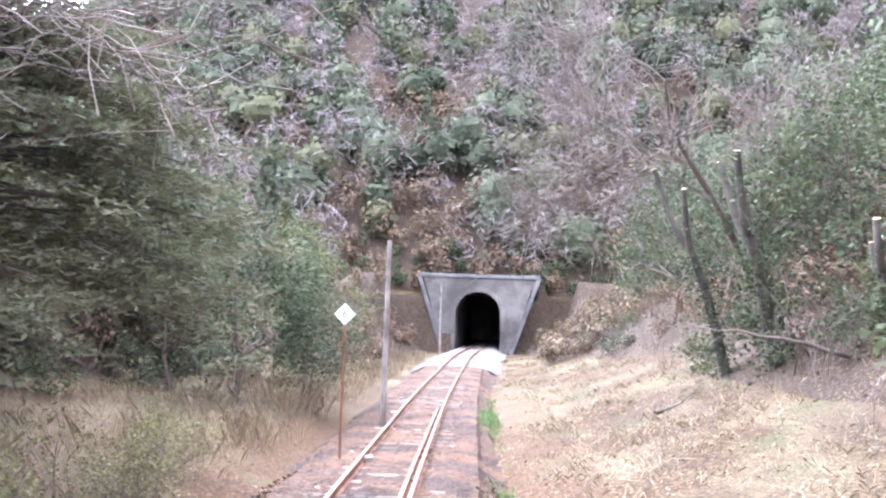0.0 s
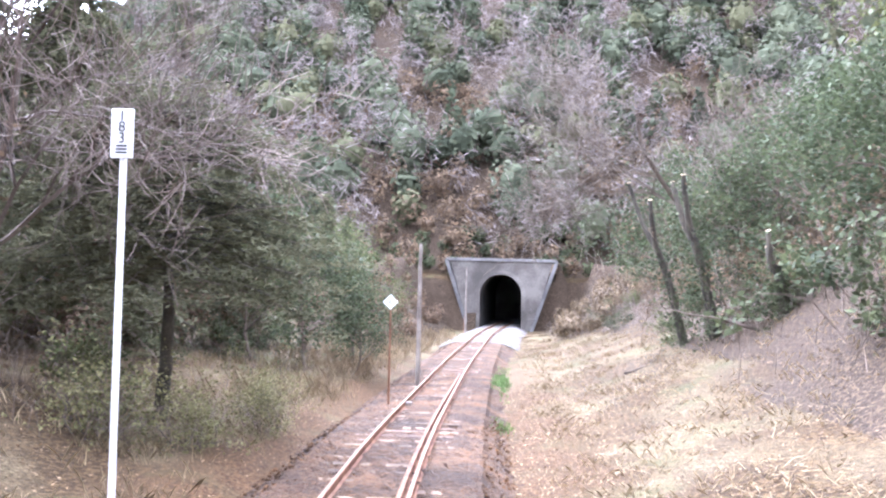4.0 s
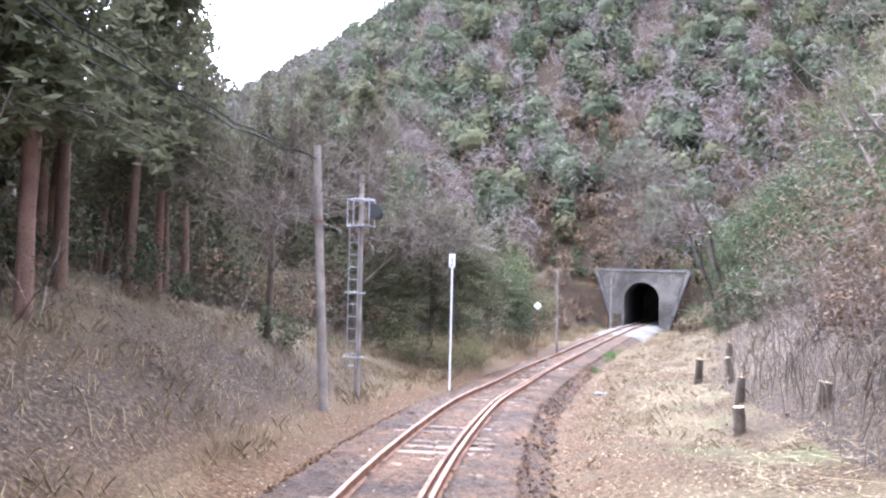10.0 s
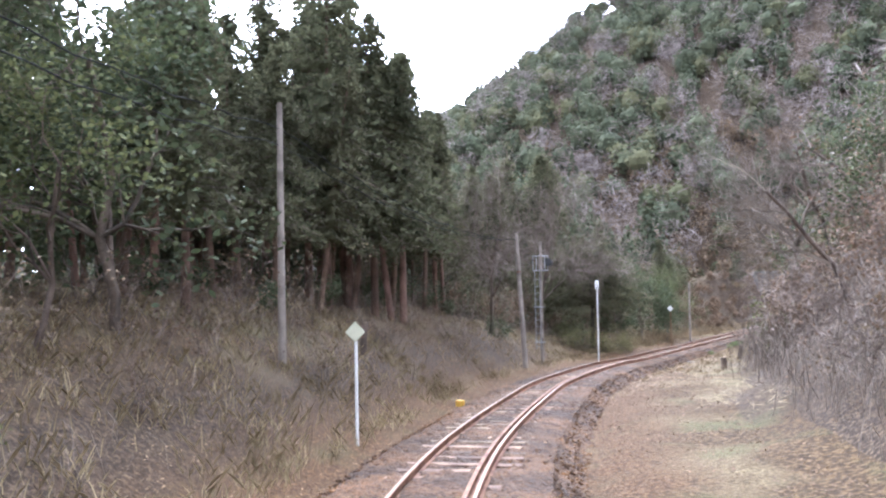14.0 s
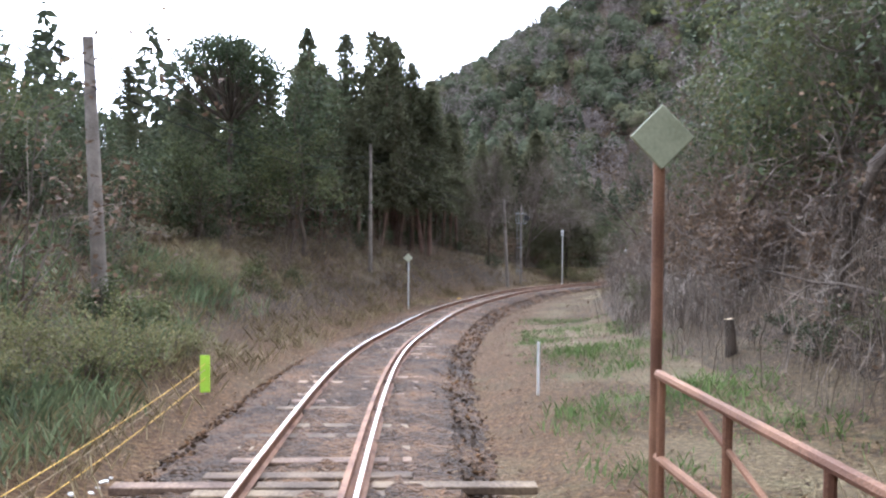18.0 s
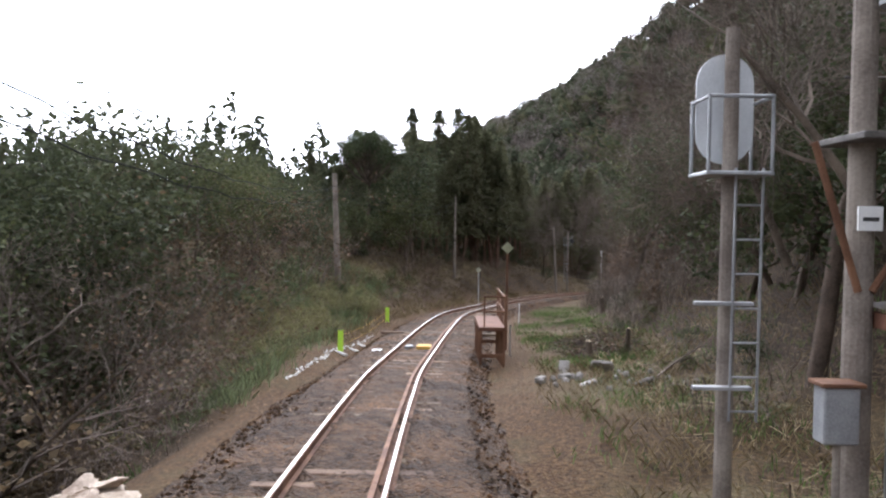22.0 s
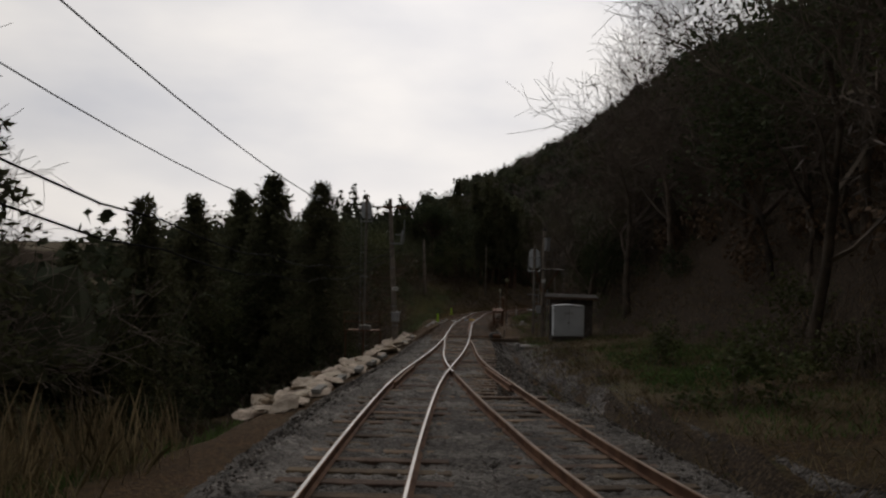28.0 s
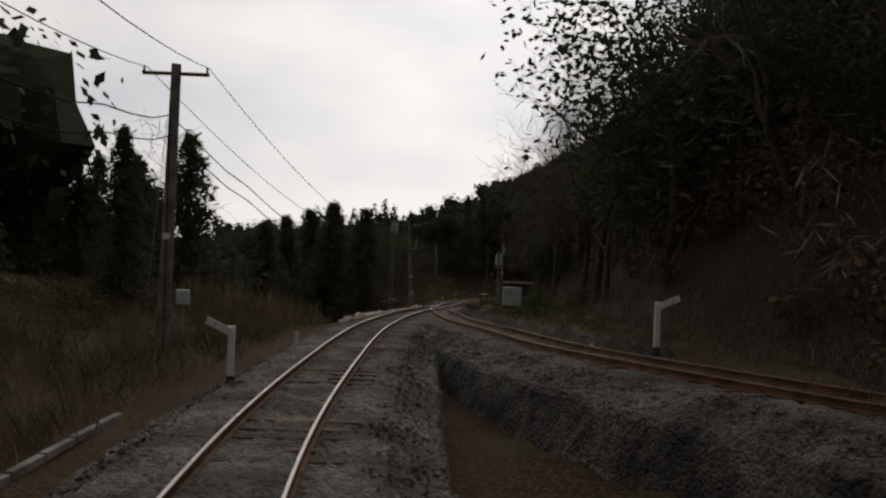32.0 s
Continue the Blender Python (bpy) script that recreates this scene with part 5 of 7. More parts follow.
pole("utility_pole", -1.3, 21.6, 3.6, 0.08, M_WOODPOLE, "slim weathered wooden pole beside the line")
pole("utility_pole", 0.1, 68.2, 3.4, 0.1, M_WOODPOLE, "slim dark pole near the tunnel mouth")
pa, ha = pole("utility_pole", -4.05, -7.25, 6.3, 0.125, M_WOODPOLE, "pale leaning wooden utility pole", (-0.35, 0))
part("iron_band", B(rod, (-0.25, 0, ha * 0.72), (-0.252, 0, ha * 0.72 + 0.05), 0.108, None, 12), M_RUST, pa)
pole("utility_pole", -2.83, -28.0, 8.6, 0.1, M_WOODPOLE, "weathered wooden utility pole on the bank")
pole("utility_pole", 5.8, -52.3, 8.65, 0.16, M_WOODPOLE, "dark wooden utility pole standing below the bank", (-0.3, 0.2))


# signals, seen from behind
def signal(name, x, y, base, cage, top, label, hood, ladder_side=-1, plate=True):
    t = thing(name, (x, y, base), label, "railway signal", turn=facing(x, y))
    h, hc = top - base, cage - base
    part("mast", B(rod, (0, 0, 0), (0, 0, h), 0.09, 0.07, 12), M_WOODPOLE, t)
    for z in (hc, hc + 0.72):
        for a, b in (((-0.3, -0.3), (0.3, -0.3)), ((0.3, -0.3), (0.3, 0.28)), ((0.3, 0.28), (-0.3, 0.28)), ((-0.3, 0.28), (-0.3, -0.3))):
            part("cage_bar", B(rod, (*a, z), (*b, z), 0.02, None, 6), M_GALV, t)
    for cx, cy in ((-0.3, -0.3), (0.3, -0.3), (0.3, 0.28), (-0.3, 0.28)):
        part("cage_upright", B(rod, (cx, cy, hc), (cx, cy, hc + 0.74), 0.018, None, 6), M_GALV, t)
    part("foot_plate", B(box, (-0.32, -0.32, hc - 0.02), (0.32, 0.3, hc + 0.012), 0.004), M_GALV, t)
    if plate:
        bm = bmesh.new()
        rod(bm, (0, 0.20, hc + 0.40), (0, 0.225, hc + 0.40), 0.285, None, 24)
        rod(bm, (0, 0.20, hc + 0.92), (0, 0.225, hc + 0.92), 0.285, None, 24)
        box(bm, (-0.285, 0.199, hc + 0.39), (0.285, 0.226, hc + 0.93))
        part("back_plate", bm, M_CABINET, t, "pale rounded oval back plate")
        part("lamp_case", B(box, (-0.13, 0.226, hc + 0.2), (0.13, 0.4, hc + 1.12), 0.03), M_BLACK, t)
    else:
        bm = bmesh.new()
        rod(bm, (0.34, 0.1, hc + 0.42), (0.34, 0.5, hc + 0.36), 0.2, 0.16, 16)
        part("signal_hood", bm, M_BLACK, t, "dark round lamp hood")
    lx = 0.12 * ladder_side
    for dx in (-0.13, 0.13):
        part("ladder_rail", B(rod, (lx + dx, -0.18, 0.95), (lx + dx, -0.22, hc + 0.05), 0.014, None, 6), M_GALV, t)
    for i in range(int((hc - 1.0) / 0.33)):
        part("ladder_rung", B(rod, (lx - 0.13, -0.2, 1.05 + 0.33 * i), (lx + 0.13, -0.2, 1.05 + 0.33 * i), 0.011, None, 6), M_GALV, t)
    for z in (1.25, hc * 0.62):
        part("clamp", B(box, (-0.36, -0.2, z), (0.2, -0.1, z + 0.035), 0.004), M_GALV, t)
    return t


signal("railway_signal", -4.25, -4.25, sit(-4.25, -4.25) - 0.2, 4.55, 5.95, "grey pole signal seen from behind with caged platform and ladder", True, -1, False)
signal("railway_signal", 28.96, -74.86, 3.55, 6.88, 8.3, "signal mast with oval back plate seen from behind", True, 1)
signal("railway_signal", 18.9, -76.8, sit(18.9, -76.8) - 0.2, 9.45, 11.0, "tall signal mast with pale back plate above the valley edge", True, -1)

# steel access platform beside the line
def platform():
    p0, p1 = Vector((18.0, -60.75)), Vector((19.62, -63.3))
    mid = (p0 + p1) / 2
    d = (p0 - p1)
    turn = math.degrees(math.atan2(d.y, d.x)) - 90
    t = thing("access_platform", (mid.x + 0.27, mid.y + 0.16, 2.35), "rusty red-brown steel trackside platform with handrail", "platform", turn=turn)
    ln, w, h = d.length / 2, 0.36, 1.27
    part("deck", B(box, (-w, -ln, h - 0.1), (w, ln, h), 0.008), M_DECK, t)
    for y in np.linspace(-ln + 0.06, ln - 0.06, 5):
        for x in (-w + 0.05, w - 0.05):
            part("leg", B(box, (x - 0.035, y - 0.035, -0.3), (x + 0.035, y + 0.035, h - 0.1), 0.006), M_RUST, t)
    for y in (-ln + 0.06, ln - 0.06):
        part("cross_beam", B(box, (-w, y - 0.03, 0.45), (w, y + 0.03, 0.55), 0.006), M_RUST, t)
    posts = [(w - 0.03, y) for y in np.linspace(-ln + 0.04, ln - 0.04, 5)] + [(-w + 0.14, -ln + 0.04)]
    for x, y in posts:
        part("rail_post", B(rod, (x, y, h), (x, y, h + 0.82), 0.021, None, 8), M_RUST, t)
    for z in (h + 0.42, h + 0.82):
        part("handrail", B(rod, (w - 0.03, -ln + 0.02, z), (w - 0.03, ln, z), 0.024, None, 8), M_RUST, t)
        part("end_rail", B(rod, (-w + 0.12, -ln + 0.04, z), (w - 0.01, -ln + 0.04, z), 0.024, None, 8), M_RUST, t)
    part("brace", B(rod, (w - 0.03, -ln + 0.3, h + 0.1), (w - 0.03, ln - 0.5, h + 0.75), 0.014, None, 6), M_RUST, t)


platform()

# train-stop box between the rails, cable cover across the line
def flat_box(name, x, y, z, size, material, label, category, turn=0.0, bevel=0.015):
    t = thing(name, (x, y, z), label, category, turn=facing(x, y) + turn)
    part("body", B(box, (-size[0] / 2, -size[1] / 2, 0), (size[0] / 2, size[1] / 2, size[2]), bevel), material, t)
    return t


c0 = at_line(np.array([141.1]), np.array([0.12]))[0]
flat_box("track_transponder", c0[0], c0[1], c0[2] - 0.17, (0.42, 0.5, 0.12), M_YELLOW, "yellow signalling transponder between the rails", "railway equipment")
c0 = at_line(np.array([141.1]), np.array([-0.32]))[0]
flat_box("connection_box", c0[0], c0[1], c0[2] - 0.17, (0.24, 0.2, 0.11), M_GALV, "small grey connection box between the rails", "railway equipment")
c0 = at_line(np.array([141.9]), np.array([-1.15]))[0]
flat_box("connection_box", c0[0], c0[1], c0[2] - 0.25, (0.3, 0.24, 0.13), M_WHITE, "small white connection box on the ballast", "railway equipment")
c0 = at_line(np.array([141.2]), np.array([1.05]))[0]
flat_box("cable_cover", c0[0], c0[1], c0[2] - 0.22, (0.26, 0.1, 0.06), M_CONCRETE, "pale short cable cover on the ballast", "railway equipment")
cover = thing("cable_channel", (0, 0, 0), "worn wooden cable channel crossing under the rails", "cable channel")
for a, b in ((-1.9, -0.66), (-0.48, 0.34), (0.66, 2.3)):
    p, q = at_line(np.array([135.6, 135.6]), np.array([a, b]))
    m = look(tuple((p + q) / 2 + np.array([0, 0, -0.17])), tuple(q + np.array([0, 0, -0.17])))
    ln = float(np.linalg.norm(p - q))
    ob = part("channel_board", B(box, (-0.1, -0.05, -ln / 2), (0.1, 0.03, ln / 2), 0.01), M_SLEEPER, cover)
    ob.matrix_world = m
flat_box("lineside_box", -1.15, -21.3, sit(-1.15, -21.3) - 0.03, (0.24, 0.2, 0.22), M_YELLOW, "small faded yellow box on the ground", "box")
flat_box("concrete_slab", 2.0, 1.5, sit(2.0, 1.5) - 0.05, (0.42, 0.25, 0.1), M_CONCRETE, "small flat concrete slab lying beside the line", "concrete slab")


def stake(x, y, h, r, material, label, lean=0.0):
    t = thing("stake", (x, y, sit(x, y) - 0.1), label, "post", turn=facing(x, y))
    part("stake_body", B(rod, (0, 0, 0), (lean, 0, h + 0.1), r, r * 0.92, 8), material, t)
    part("stake_cap", B(rod, (lean, 0, h + 0.1), (lean, 0, h + 0.112), r * 1.05, None, 8), material, t)


stake(14.5, -51.1, 0.85, 0.022, M_WHITE, "thin whitish stake in a small footing")
stake(19.3, -61.0, 0.9, 0.022, M_GALV, "thin grey stake beside the platform")
stake(30.0, -80.1, 0.75, 0.035, M_WOODPOLE, "short brown timber stake in the gravel")
stake(28.15, -76.5, 0.7, 0.03, M_WOODPOLE, "short brown timber stake with a cross piece")
stake(51.0, -120.05, 0.55, 0.06, M_WHITE, "short white marker post")
stake(57.25, -113.97, 0.42, 0.06, M_WHITE, "short white marker post beside the second track")
stake(57.4, -121.8, 0.85, 0.06, M_CONCRETE, "weathered grey concrete post in the ditch")
stake(0.0, 60.0, 1.5, 0.03, M_RUST, "thin rusty stake near the tunnel")


# fluorescent strips on a string
def strip(x, y, top):
    z = sit(x, y)
    t = thing("marker_strip", (x, y, z - 0.1), "fluorescent yellow-green marker strip on a thin stake", "marker", "marker strips", facing(x, y))
    part("thin_stake", B(rod, (0, 0.015, 0), (0, 0.015, top - z + 0.12), 0.008, None, 6), M_GALV, t)
    part("tape", B(box, (-0.085, -0.006, top - z - 0.54), (0.085, 0.006, top - z + 0.1), 0.004), M_NEON, t)


strip(9.16, -53.1, 2.75)
strip(14.5, -62.9, 3.1)
STRINGS = [((9.16, -53.1, 2.6), (14.5, -62.9, 2.95)), ((9.16, -53.1, 2.35), (14.5, -62.9, 2.65))]


def wire(name, points, r, material, label, sag=0.0, n=24, category="cable", parent=None):
    """A hanging line through points."""
    cu = bpy.data.curves.new(name, "CURVE")
    cu.dimensions, cu.bevel_depth, cu.bevel_resolution = "3D", r, 1
    for a, b in zip(points, points[1:]):
        sp = cu.splines.new("POLY")
        sp.points.add(n)
        for i in range(n + 1):
            u = i / n
            p = Vector(a).lerp(Vector(b), u)
            p.z -= 4 * sag * u * (1 - u)
            p.z += min(sag, 1.0) * 0.06 * math.sin(i * 2.1 + r * 900) * (r > 0.0115)
            sp.points[i].co = (*p, 1)
    tmp = bpy.data.objects.new(name, cu)
    me = bpy.data.meshes.new_from_object(tmp)
    bpy.data.objects.remove(tmp)
    me.materials.clear()
    me.materials.append(material)
    ob = new(name, me)
    if parent is not None:
        ob.parent = parent
        return ob
    return tagged(ob, label, category)


wire("warning_string", [(7.6, -50.3, 2.3), (9.16, -53.1, 2.5), (14.5, -62.9, 2.85), (16.0, -66.0, 2.7)], 0.006, M_DRY, "thin straw-coloured warning string between marker strips", 0.12)

# pole with transformer and maintenance platform
def transformer_pole():
    x, y, base, top = 30.3, -76.35, 3.6, 9.0
    t = thing("transformer_pole", (x, y, base), "wooden pole carrying a grey transformer and steel maintenance platform", "utility pole", turn=facing(x, y))
    h = top - base
    part("shaft", B(rod, (0, 0, 0), (0, 0, h), 0.12, 0.085, 14), M_WOODPOLE, t)
    part("pole_cap", B(rod, (0, 0, h), (0, 0, h + 0.12), 0.1, None, 14), M_BLACK, t)
    bm = bmesh.new()
    rod(bm, (0.14, -0.22, h - 1.02), (0.14, -0.22, h - 0.42), 0.14, None, 18)
    rod(bm, (0.14, -0.22, h - 0.42), (0.14, -0.22, h - 0.38), 0.165, None, 18)
    rod(bm, (0.14, -0.22, h - 0.38), (0.14, -0.22, h - 0.35), 0.115, None, 18)
    tank = part("transformer", bm, M_GALV, t, "grey cylindrical transformer tank with bolted lid")
    for a in range(6):
        q = a * math.pi / 3
        bm = B(rod, (0.14 + 0.155 * math.cos(q), -0.22 + 0.155 * math.sin(q), h - 0.46), (0.14 + 0.155 * math.cos(q), -0.22 + 0.155 * math.sin(q), h - 0.36), 0.018, None, 6)
        part("lid_bolt", bm, M_GALV, tank)
    hp = h - 2.0
    part("platform_plate", B(box, (-0.2, -0.45, hp), (1.05, 0.35, hp + 0.05), 0.006), M_DARKSTEEL, t)
    for x2 in (0.4, 0.85, 1.02):
        for y2 in (-0.42, 0.32):
            part("guard_post", B(rod, (x2, y2, hp), (x2, y2, hp + 1.0), 0.012, None, 6), M_DARKSTEEL, t)
    for z in (hp + 0.55, hp + 1.05):
        for a, b in (((0.0, -0.42), (1.02, -0.42)), ((1.02, -0.42), (1.02, 0.32)), ((1.02, 0.32), (0.0, 0.32))):
            part("guard_rail", B(rod, (*a, z), (*b, z), 0.011, None, 6), M_DARKSTEEL, t)
    part("bracket", B(rod, (0.05, -0.1, hp - 1.1), (0.75, -0.1, hp), 0.03, None, 8), M_RUST, t)
    part("bracket", B(rod, (-0.05, -0.1, hp - 1.1), (-0.4, -0.1, hp), 0.03, None, 8), M_RUST, t)
    part("number_plate", B(box, (-0.09, -0.165, 2.75), (0.09, -0.135, 2.93), 0.004), M_WHITE, t)
    part("writing_bar", B(box, (-0.06, -0.168, 2.82), (0.06, -0.165, 2.85)), M_BLACK, t)
    cb = part("cable_box", B(box, (-0.36, -0.3, 1.2), (-0.1, -0.1, 1.62), 0.012), M_GALV, t)
    part("box_roof", B(box, (-0.39, -0.33, 1.62), (-0.07, -0.07, 1.65), 0.004), M_RUST, cb)
    part("conduit", B(rod, (0.2, -0.12, 0), (0.2, -0.12, 2.4), 0.025, None, 8), M_GALV, t)
    part("conduit", B(rod, (-0.22, -0.2, 0.0), (-0.22, -0.2, 1.2), 0.03, None, 8), M_WOODPOLE, t)


transformer_pole()


# block shed
def shed():
    # front left corner at the base, facing the departing train
    a = Vector((31.38, -77.7))
    turn = facing(a.x, a.y) - 4
    z = 3.72
    t = thing("block_shed", (a.x, a.y, z), "small grey concrete-block shed with flat sheet roof", "shed", turn=turn)
    w, d, h = 2.1, 1.75, 1.95
    rows, bh, bw = 10, 0.195, 0.4
    me_full = None
    rng2 = np.random.default_rng(4)
    wall_names = []

    def course(name, x0, y0, dx, dy, length, holes):
        wl_ = new(name)
        wl_.parent = t
        for r_ in range(rows):
            u = -(bw / 2 if r_ % 2 else 0)
            while u < length - 0.02:
                lo, hi = max(0, u), min(length, u + bw)
                zz = r_ * bh
                for h0, h1, z0, z1 in holes:
                    if zz + bh * 0.5 > z0 and zz + bh * 0.5 < z1:
                        if lo >= h0 and hi <= h1:
                            lo = hi
                        elif lo < h0 < hi:
                            hi = h0
                        elif lo < h1 < hi:
                            lo = h1
                if hi - lo > 0.04:
                    bm = bmesh.new()
                    k = rng2.uniform(-0.004, 0.004)
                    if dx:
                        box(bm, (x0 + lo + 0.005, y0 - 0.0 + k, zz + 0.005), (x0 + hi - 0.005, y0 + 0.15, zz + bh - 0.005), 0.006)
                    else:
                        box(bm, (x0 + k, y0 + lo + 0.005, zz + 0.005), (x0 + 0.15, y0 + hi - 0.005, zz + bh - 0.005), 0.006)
                    # front wall blocks get a darker colour than the side wall's
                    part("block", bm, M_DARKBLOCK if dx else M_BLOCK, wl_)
                u += bw
        return wl_

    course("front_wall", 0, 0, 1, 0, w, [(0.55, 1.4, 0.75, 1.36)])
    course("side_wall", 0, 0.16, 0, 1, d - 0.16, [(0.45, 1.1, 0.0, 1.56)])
    bm = bmesh.new()
    box(bm, (0.02, 0.02, 0), (0.54, 0.13, h))
    box(bm, (1.41, 0.02, 0), (w - 0.02, 0.13, h))
    box(bm, (0.54, 0.02, 0), (1.41, 0.13, 0.78))
    box(bm, (0.54, 0.02, 1.36), (1.41, 0.13, h))
    box(bm, (0.02, 0.13, 0), (0.13, 0.6, h))
    box(bm, (0.02, 1.27, 0), (0.13, d - 0.02, h))
    box(bm, (0.02, 0.6, 1.56), (0.13, 1.27, h))
    part("mortar", bm, M_MORTAR, t)
    bm = bmesh.new()
    box(bm, (w - 0.15, 0.14, 0), (w, d, h))
    box(bm, (0.14, d - 0.15, 0), (w - 0.15, d, h))
    part("rear_wall", bm, M_BLOCK, t)
    dr = part("door", B(box, (0.05, 0.62, 0.02), (0.09, 1.25, 1.55), 0.006), M_RUSTDOOR, t, "rust-brown sheet metal door")
    part("door_handle", B(rod, (0.02, 0.72, 0.9), (0.02, 0.72, 1.02), 0.012, None, 6), M_BLACK, dr)
    wn_ = part("window", B(box, (0.55, 0.06, 0.78), (1.4, 0.075, 1.36)), M_PANE, t, "dusty grey window pane")
    for lo, hi in (((0.55, 0.04, 0.78), (1.4, 0.1, 0.82)), ((0.55, 0.04, 1.32), (1.4, 0.1, 1.36)), ((0.55, 0.04, 0.82), (0.59, 0.1, 1.32)), ((1.36, 0.04, 0.82), (1.4, 0.1, 1.32))):
        part("window_frame", B(box, lo, hi, 0.004), M_RUST, wn_)
    bm = bmesh.new()
    n = 40
    for i in range(n + 1):
        x = -0.25 + (w + 0.5) * i / n
        zz = 0.008 * math.sin(i * 1.9) + 0.08 - 0.02 * i / n
        for y in (-0.3, d + 0.25):
            bm.verts.new((x, y, h + zz + (0.05 if y > 0 else 0.0)))
    bm.verts.ensure_lookup_table()
    for i in range(n):
        bm.faces.new([bm.verts[2 * i], bm.verts[2 * i + 2], bm.verts[2 * i + 3], bm.verts[2 * i + 1]])
    bmesh.ops.solidify(bm, geom=bm.faces[:], thickness=0.012)
    part("roof_sheet", bm, M_DARKSTEEL, t, "thin dark corrugated roof sheet")
    part("eaves_board", B(box, (-0.22, -0.26, h - 0.04), (w + 0.2, -0.22, h + 0.08), 0.004), M_SLEEPER, t)
    part("eaves_board", B(box, (-0.22, -0.22, h - 0.04), (-0.18, d + 0.2, h + 0.08), 0.004), M_RUSTDOOR, t)


shed()


def cabinet():
    x, y, z = 32.86, -80.1, 4.06
    t = thing("relay_cabinet", (x, y, z), "large pale grey steel relay cabinet on a low plinth", "cabinet", turn=39)
    w, d, h = 1.42, 0.5, 1.42
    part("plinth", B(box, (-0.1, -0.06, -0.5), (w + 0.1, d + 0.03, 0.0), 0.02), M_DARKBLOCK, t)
    part("body", B(box, (0, 0.02, 0.02), (w, d, h), 0.012), M_CABINET, t)
    bm = bmesh.new()
    vs = [bm.verts.new(p) for p in ((-0.03, -0.04, h), (w + 0.03, -0.04, h), (w + 0.03, d + 0.03, h), (-0.03, d + 0.03, h), (w / 2, -0.04, h + 0.06), (w / 2, d + 0.03, h + 0.06))]
    for q in ((0, 1, 4), (2, 3, 5), (0, 4, 5, 3), (1, 2, 5, 4), (0, 3, 2, 1)):
        bm.faces.new([vs[i] for i in q])
    bmesh.ops.recalc_face_normals(bm, faces=bm.faces)
    part("lid", bm, M_CABINET, t)
    for i, (lo, hi) in enumerate(((0.02, w / 2 - 0.004), (w / 2 + 0.004, w - 0.02))):
        dr = part("door", B(box, (lo, -0.012, 0.04), (hi, 0.02, h - 0.02), 0.006), M_CABINET, t)
        for zz in (0.14, h - 0.22):
            part("vent_cover", B(box, (lo + 0.24, -0.035, zz), (lo + 0.36, -0.012, zz + 0.08), 0.006), M_CABINET, dr)
        for zz in (0.2, h - 0.28):
            hx = lo if i == 0 else hi
            part("hinge", B(rod, (hx, -0.022, zz), (hx, -0.022, zz + 0.13), 0.022, None, 8), M_GALV, dr)
    part("lock", B(box, (w / 2 - 0.06, -0.045, 0.6), (w / 2 - 0.01, -0.012, 0.68), 0.006), M_BLACK, t)
    letters("NO.D", 0.16, t, (w / 2 - 0.02, -0.0135, h - 0.34), (90, 0, 0), M_BLACK, 0.0015)


cabinet()
sl = thing("concrete_step", (32.35, -80.55, sit(32.35, -80.55) + 0.03), "broken pale concrete slab in front of the cabinet", "concrete slab", turn=39)
part("slab_body", B(box, (-0.95, -0.62, -0.3), (0.05, 0.25, 0.05), 0.03), M_CONCRETE, sl)
part("slab_body", B(box, (0.09, -0.66, -0.3), (0.55, 0.2, 0.035), 0.03), M_CONCRETE, sl)
part("kerb_block", B(box, (-1.16, -0.66, -0.3), (-0.98, -0.4, 0.2), 0.05), M_CONCRETE, sl, "short weathered block standing at the slab's corner")


# point machine
def point_machine():
    c = at_line(np.array([S_POINTS]), np.array([1.75]))[0]
    t = thing("point_machine", (c[0], c[1], c[2] - 0.12), "grey cast point machine on two long sleepers", "point machine", turn=facing(c[0], c[1]))
    part("machine_body", B(box, (-0.28, -0.2, 0.05), (0.3, 0.2, 0.26), 0.04), M_DARKSTEEL, t)
    part("motor", B(rod, (-0.1, -0.28, 0.16), (0.24, -0.28, 0.16), 0.1, None, 14), M_RUST, t)
    part("lid", B(box, (-0.2, -0.16, 0.26), (0.2, 0.16, 0.31), 0.02), M_DARKSTEEL, t)
    part("crank_boss", B(rod, (0.12, 0.0, 0.31), (0.12, 0.0, 0.38), 0.06, None, 10), M_DARKSTEEL, t)
    for y in (-0.34, 0.34):
        part("timber", B(box, (-1.3, y - 0.11, -0.1), (1.15, y + 0.11, 0.05), 0.012), M_SLEEPER, t)
    part("throw_rod", B(rod, (-2.2, 0.02, 0.06), (-0.25, 0.02, 0.1), 0.022, None, 8), M_RUST, t)


S_POINTS = 163.6
point_machine()


